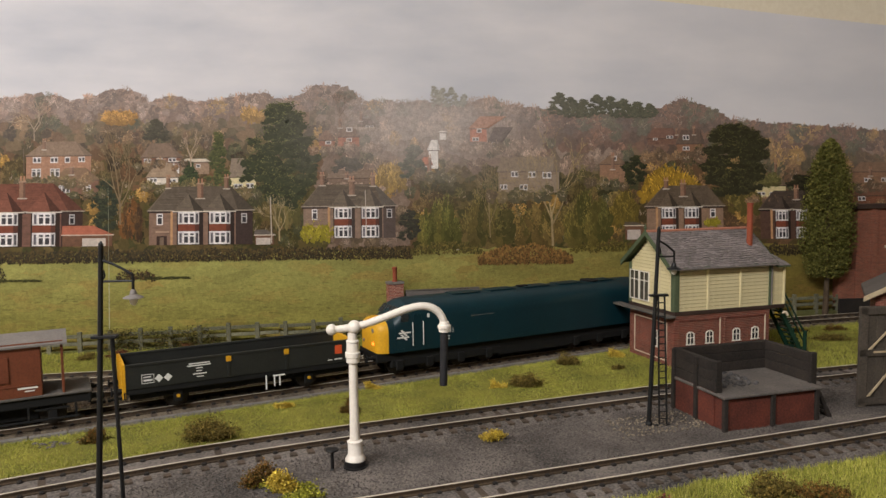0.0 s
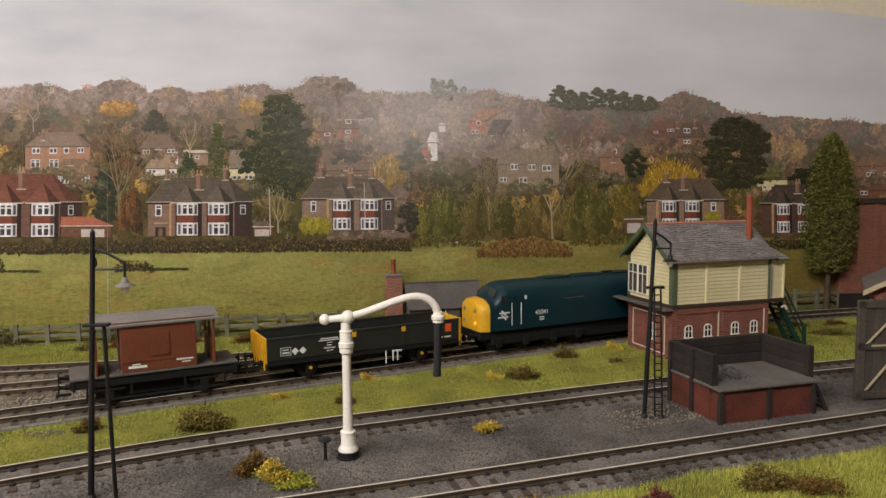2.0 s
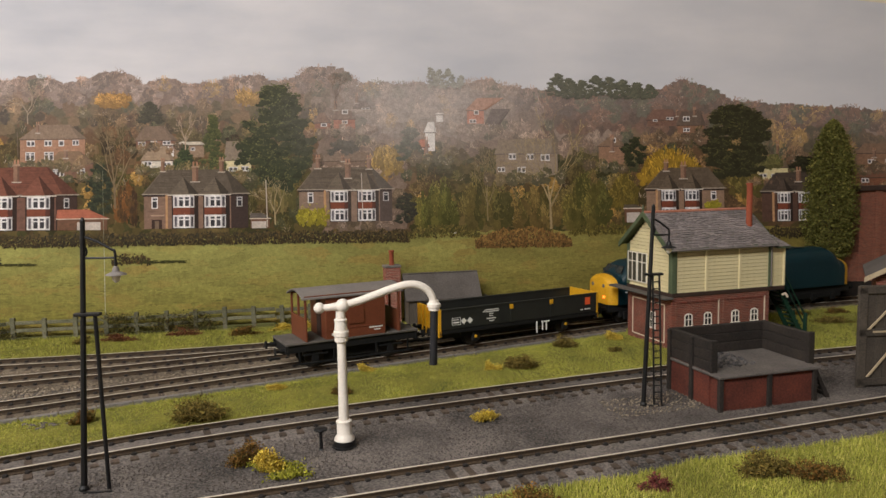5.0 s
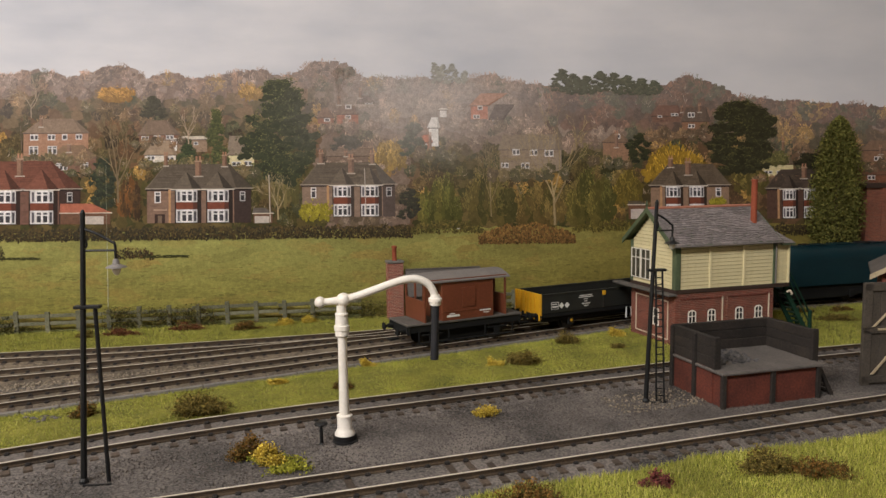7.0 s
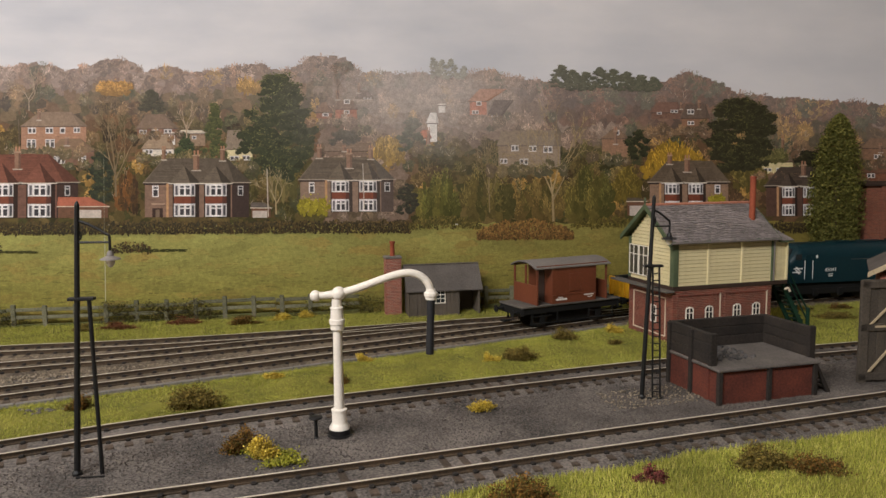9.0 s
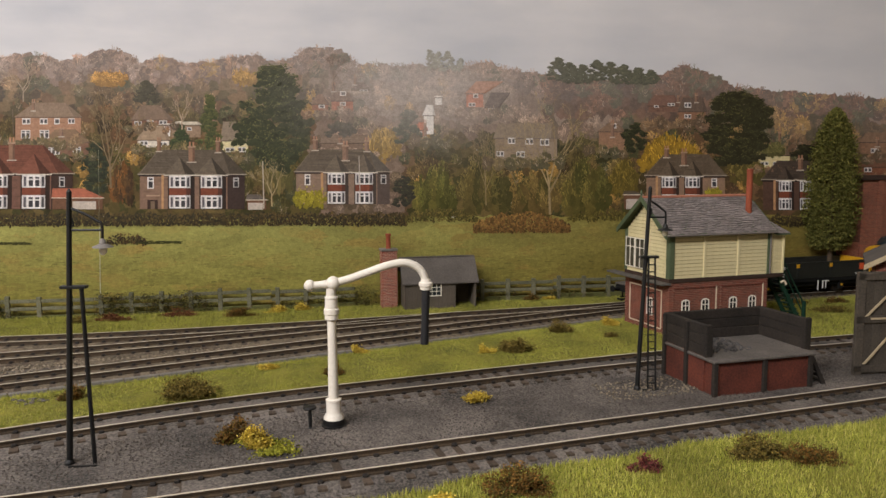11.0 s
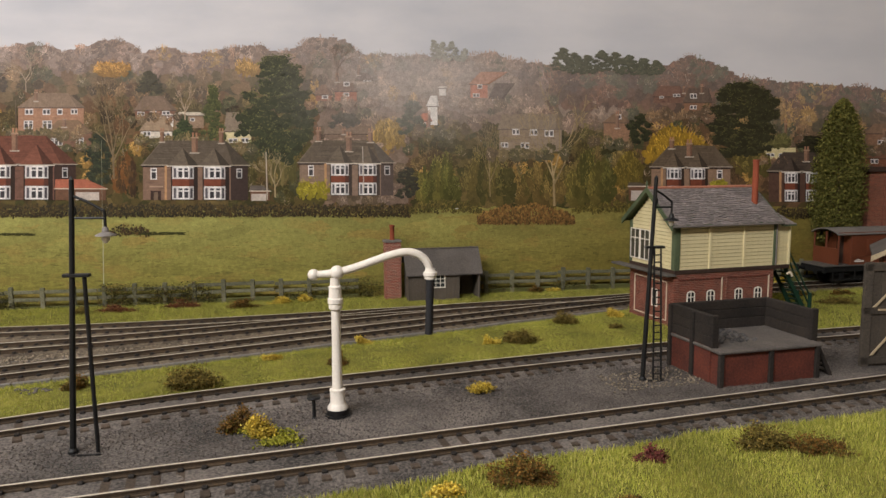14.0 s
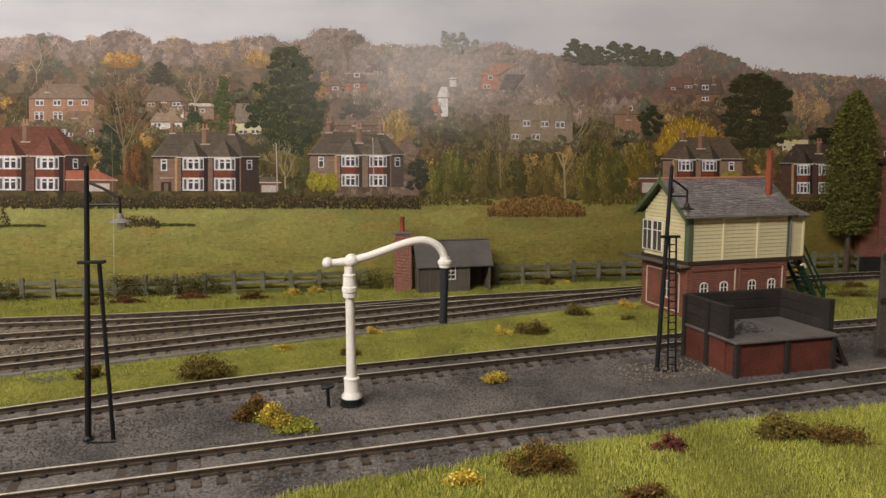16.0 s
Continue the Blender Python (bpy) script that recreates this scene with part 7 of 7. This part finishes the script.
def shrub(x, y, w, d, h, tones, label, seed, name="shrub", n=None, size=0.6):
    rnd = random.Random(seed)
    heads = [(rnd.uniform(-0.8, 0.8) * w / 2, rnd.uniform(-0.8, 0.8) * d / 2, rnd.uniform(0.35, 0.95) * h) for k in range(max(5, int(w / 2.2)))]

    def place(r):
        hx, hy, hz = heads[r.randrange(len(heads))]
        edge = max(0.25, 1 - (abs(hx) / (w / 2)) ** 2)
        q = r.random() ** 0.6
        px, py = hx * (0.4 + 0.6 * q) + r.gauss(0, 0.09) * w, hy * (0.4 + 0.6 * q) + r.gauss(0, 0.09) * d
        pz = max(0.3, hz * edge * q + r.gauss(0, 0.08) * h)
        # leaf colour darkens toward the foot, standing in for shade within the shrub
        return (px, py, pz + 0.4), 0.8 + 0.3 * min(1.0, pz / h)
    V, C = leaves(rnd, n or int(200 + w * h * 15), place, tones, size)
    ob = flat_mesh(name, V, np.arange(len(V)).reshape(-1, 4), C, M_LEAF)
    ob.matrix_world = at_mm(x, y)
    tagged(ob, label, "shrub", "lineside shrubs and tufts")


def plants():
    grass()
    stones()
    yellow, olive, brown = "yellow flowering tuft of scatter foliage", "low olive brown shrub on the grass", "dry brown bushy shrub"
    for k, (x, y, w, d, h, tones, label) in enumerate((
            (-31, -24, 12.5, 10, 8.5, YELLOW, yellow), (-40, -15, 17, 13, 10, BROWN, brown), (68, 24, 14, 12, 5, YELLOW, yellow), (-41.5, 93, 10, 8, 5.5, YELLOW, yellow),
            (186, 180, 14, 10, 6.5, YELLOW, yellow), (-77, 44, 30, 20, 11, OLIVE, olive), (-5, 76, 12, 10, 10, BROWN, brown), (10, 124, 11, 8, 5, YELLOW, yellow),
            (88, 114, 11, 9, 6.5, YELLOW, yellow), (106, 112, 22, 16, 10, OLIVE, olive), (145, 164, 19, 14, 8.5, OLIVE, olive), (176, 145, 10, 8, 5, OLIVE, olive), (-130, 47, 15, 10, 8, BROWN, brown),
            (168, -62, 24, 15, 11, OLIVE, olive), (184, -66, 24, 14, 8, BROWN, brown), (66, -80, 26, 17, 9.5, BROWN, brown), (119, -67, 13, 10, 7, REDS, "small dull red flowering tuft"),
            (39, -86, 14, 10, 5, YELLOW, yellow), (-57, 258, 16, 8, 7, YELLOW, yellow), (-39, 265, 15, 8, 6.5, YELLOW, yellow), (-82, 244, 24, 12, 8, BROWN, brown), (-130, 252, 24, 9, 7, RUSSET, "low russet heather clump"),
            (-176, 240, 26, 10, 7, RUSSET, "low russet heather clump"), (-196, 236, 18, 9, 7, OLIVE, olive), (168, 284, 11, 7, 6, YELLOW, yellow), (152, 282, 14, 8, 7, BROWN, brown),
            (372, 205, 30, 16, 7, OLIVE, olive), (362, 238, 20, 10, 6, BROWN, brown), (398, 240, 20, 10, 6, BROWN, brown), (376, 292, 12, 8, 8, YELLOW, yellow), (96, -104, 18, 12, 6, BROWN, brown))):
        grow = 1.3 if tones is YELLOW else 1.1
        shrub(x, y, w * 1.1, d, h * grow, tones, label, 100 + k)
    shrub(-24, -27, 25, 24, 3.0, LIME, "low lime green moss patch under the flowers", 300, "moss_patch", 1600, 0.7)
    shrub(-34, -20, 24, 14, 2.4, LIME, "low lime green moss patch under the flowers", 301, "moss_patch", 400, 0.6)
    # ivy over the fence
    rnd = random.Random(77)
    spots = [(rnd.uniform(-190, -112), rnd.uniform(3, 16), rnd.uniform(4, 10)) for k in range(60)] + [(rnd.uniform(-330, 24), rnd.uniform(0, 5), rnd.uniform(3, 7)) for k in range(60)] + [(rnd.uniform(-36, 24), rnd.uniform(3, 15), rnd.uniform(4, 8)) for k in range(26)] + [(rnd.uniform(-330, -258), rnd.uniform(3, 16), rnd.uniform(4, 9)) for k in range(34)] + [(rnd.uniform(118, 225), rnd.uniform(2, 9), rnd.uniform(3, 6)) for k in range(16)]

    def place(r):
        x, z, q = spots[r.randrange(len(spots))]
        x, z = x + r.gauss(0, 0.55) * q, max(0.5, z + r.gauss(0, 0.36) * q)
        # low ivy leaves are coloured darker as painted shade
        return (x, backdrop_y(x) - 7.5 + r.gauss(0, 1.4) - 1.0, min(z, 19)), 0.55 + 0.5 * min(1, z / 16)
    V, C = leaves(rnd, 12000, place, ((86, 84, 40), (68, 68, 34), (110, 104, 52), (130, 122, 66), (98, 78, 46)), 0.75)
    tagged(flat_mesh("ivy", V, np.arange(len(V)).reshape(-1, 4), C, M_IVY), "dark green ivy and bramble climbing the fence", "ivy", kind="stuff")
    # the tall evergreen
    tree = thing("evergreen_tree", at_mm(430, 300), "tall green columnar evergreen tree by the main line", "tree")
    part("trunk", tube(bmesh.new(), [(0, 0, -1), (0.5, 0, 30), (0, 0, 70), (0, 0, 140)], [3.0, 2.2, 1.6, 0.5], 10), M_BARK, tree, "brown tapering trunk")
    bm = bmesh.new()
    for k in range(26):
        z = 44 + k * 4.2
        a = k * 2.4
        r = 16 * (1 - (k / 27.0) ** 1.6)
        tube(bm, [(0, 0, z), (math.cos(a) * r, math.sin(a) * r * 0.5, z + 6)], [0.6, 0.2], 5)
    part("limb", bm, M_BARK, tree)

    def crown(r):
        t = r.random()
        rad = 28.5 * (1 - t ** 5) ** 0.6 * min(1.0, 0.62 + 1.6 * t) * (1 - 0.22 * t) * (0.88 + 0.16 * math.sin(t * 31 + r.randrange(5) * 1.3)) 
        a, q = r.uniform(0, 6.28), 0.55 + 0.5 * r.random()
        x, y = math.cos(a) * rad * q, math.sin(a) * rad * q * 0.55
        # inner leaves tend darker, the crown's own shade put into their colour
        return (x, min(y, 9.0), 40 + 122 * t + r.uniform(-3, 3)), 0.9 + 0.4 * q * r.random()
    V, C = leaves(random.Random(9), 30000, crown, ((98, 98, 44), (110, 106, 52), (88, 88, 40), (120, 114, 58), (92, 90, 44)), 1.1)
    flat_mesh("crown", V, np.arange(len(V)).reshape(-1, 4), C, M_LEAF, tree, "dense mottled green foliage")
    # pale stones in the verge
    rnd = random.Random(3)
    bm = bmesh.new()
    for k in range(16):
        made = bmesh.ops.create_icosphere(bm, subdivisions=1, radius=rnd.uniform(0.5, 1.5))
        for v in made["verts"]:
            v.co = Vector((v.co.x * 1.4, v.co.y, v.co.z * 0.6)) + Vector((0, 0, 0))
        off = Vector((rnd.gauss(0, 5), rnd.gauss(0, 2.5), 1.6))
        for v in made["verts"]:
            v.co += off
    rocks = part("rubble", bm, M_DECK)
    rocks.matrix_world = at_mm(-148, 48)
    tagged(rocks, "few pale rubble stones lying in the grass", "rubble", kind="stuff")


# ---- build ----
room()
ground()
tracks()
conduit()
water_crane()
yard_lamp((-101.3, -31.7), (-95.2, -31.7, 106.5), (-91.6, -32.2), 70.2, 11.5, "black yard lamp post with thin ladder strut", False)
yard_lamp((153.3, 35.4), (157.8, 35.7, 103.5), (160.5, 33.8), 68.8, 8.6, "black yard lamp post with rung ladder", True)
coal_stage()
signal_box()
platelayers_hut()
fence_panels()
engine_shed()
warehouse()
backdrop()
plants()
VAN, WAGON, LOCO = brake_van(), open_wagon(), locomotive()
motions()
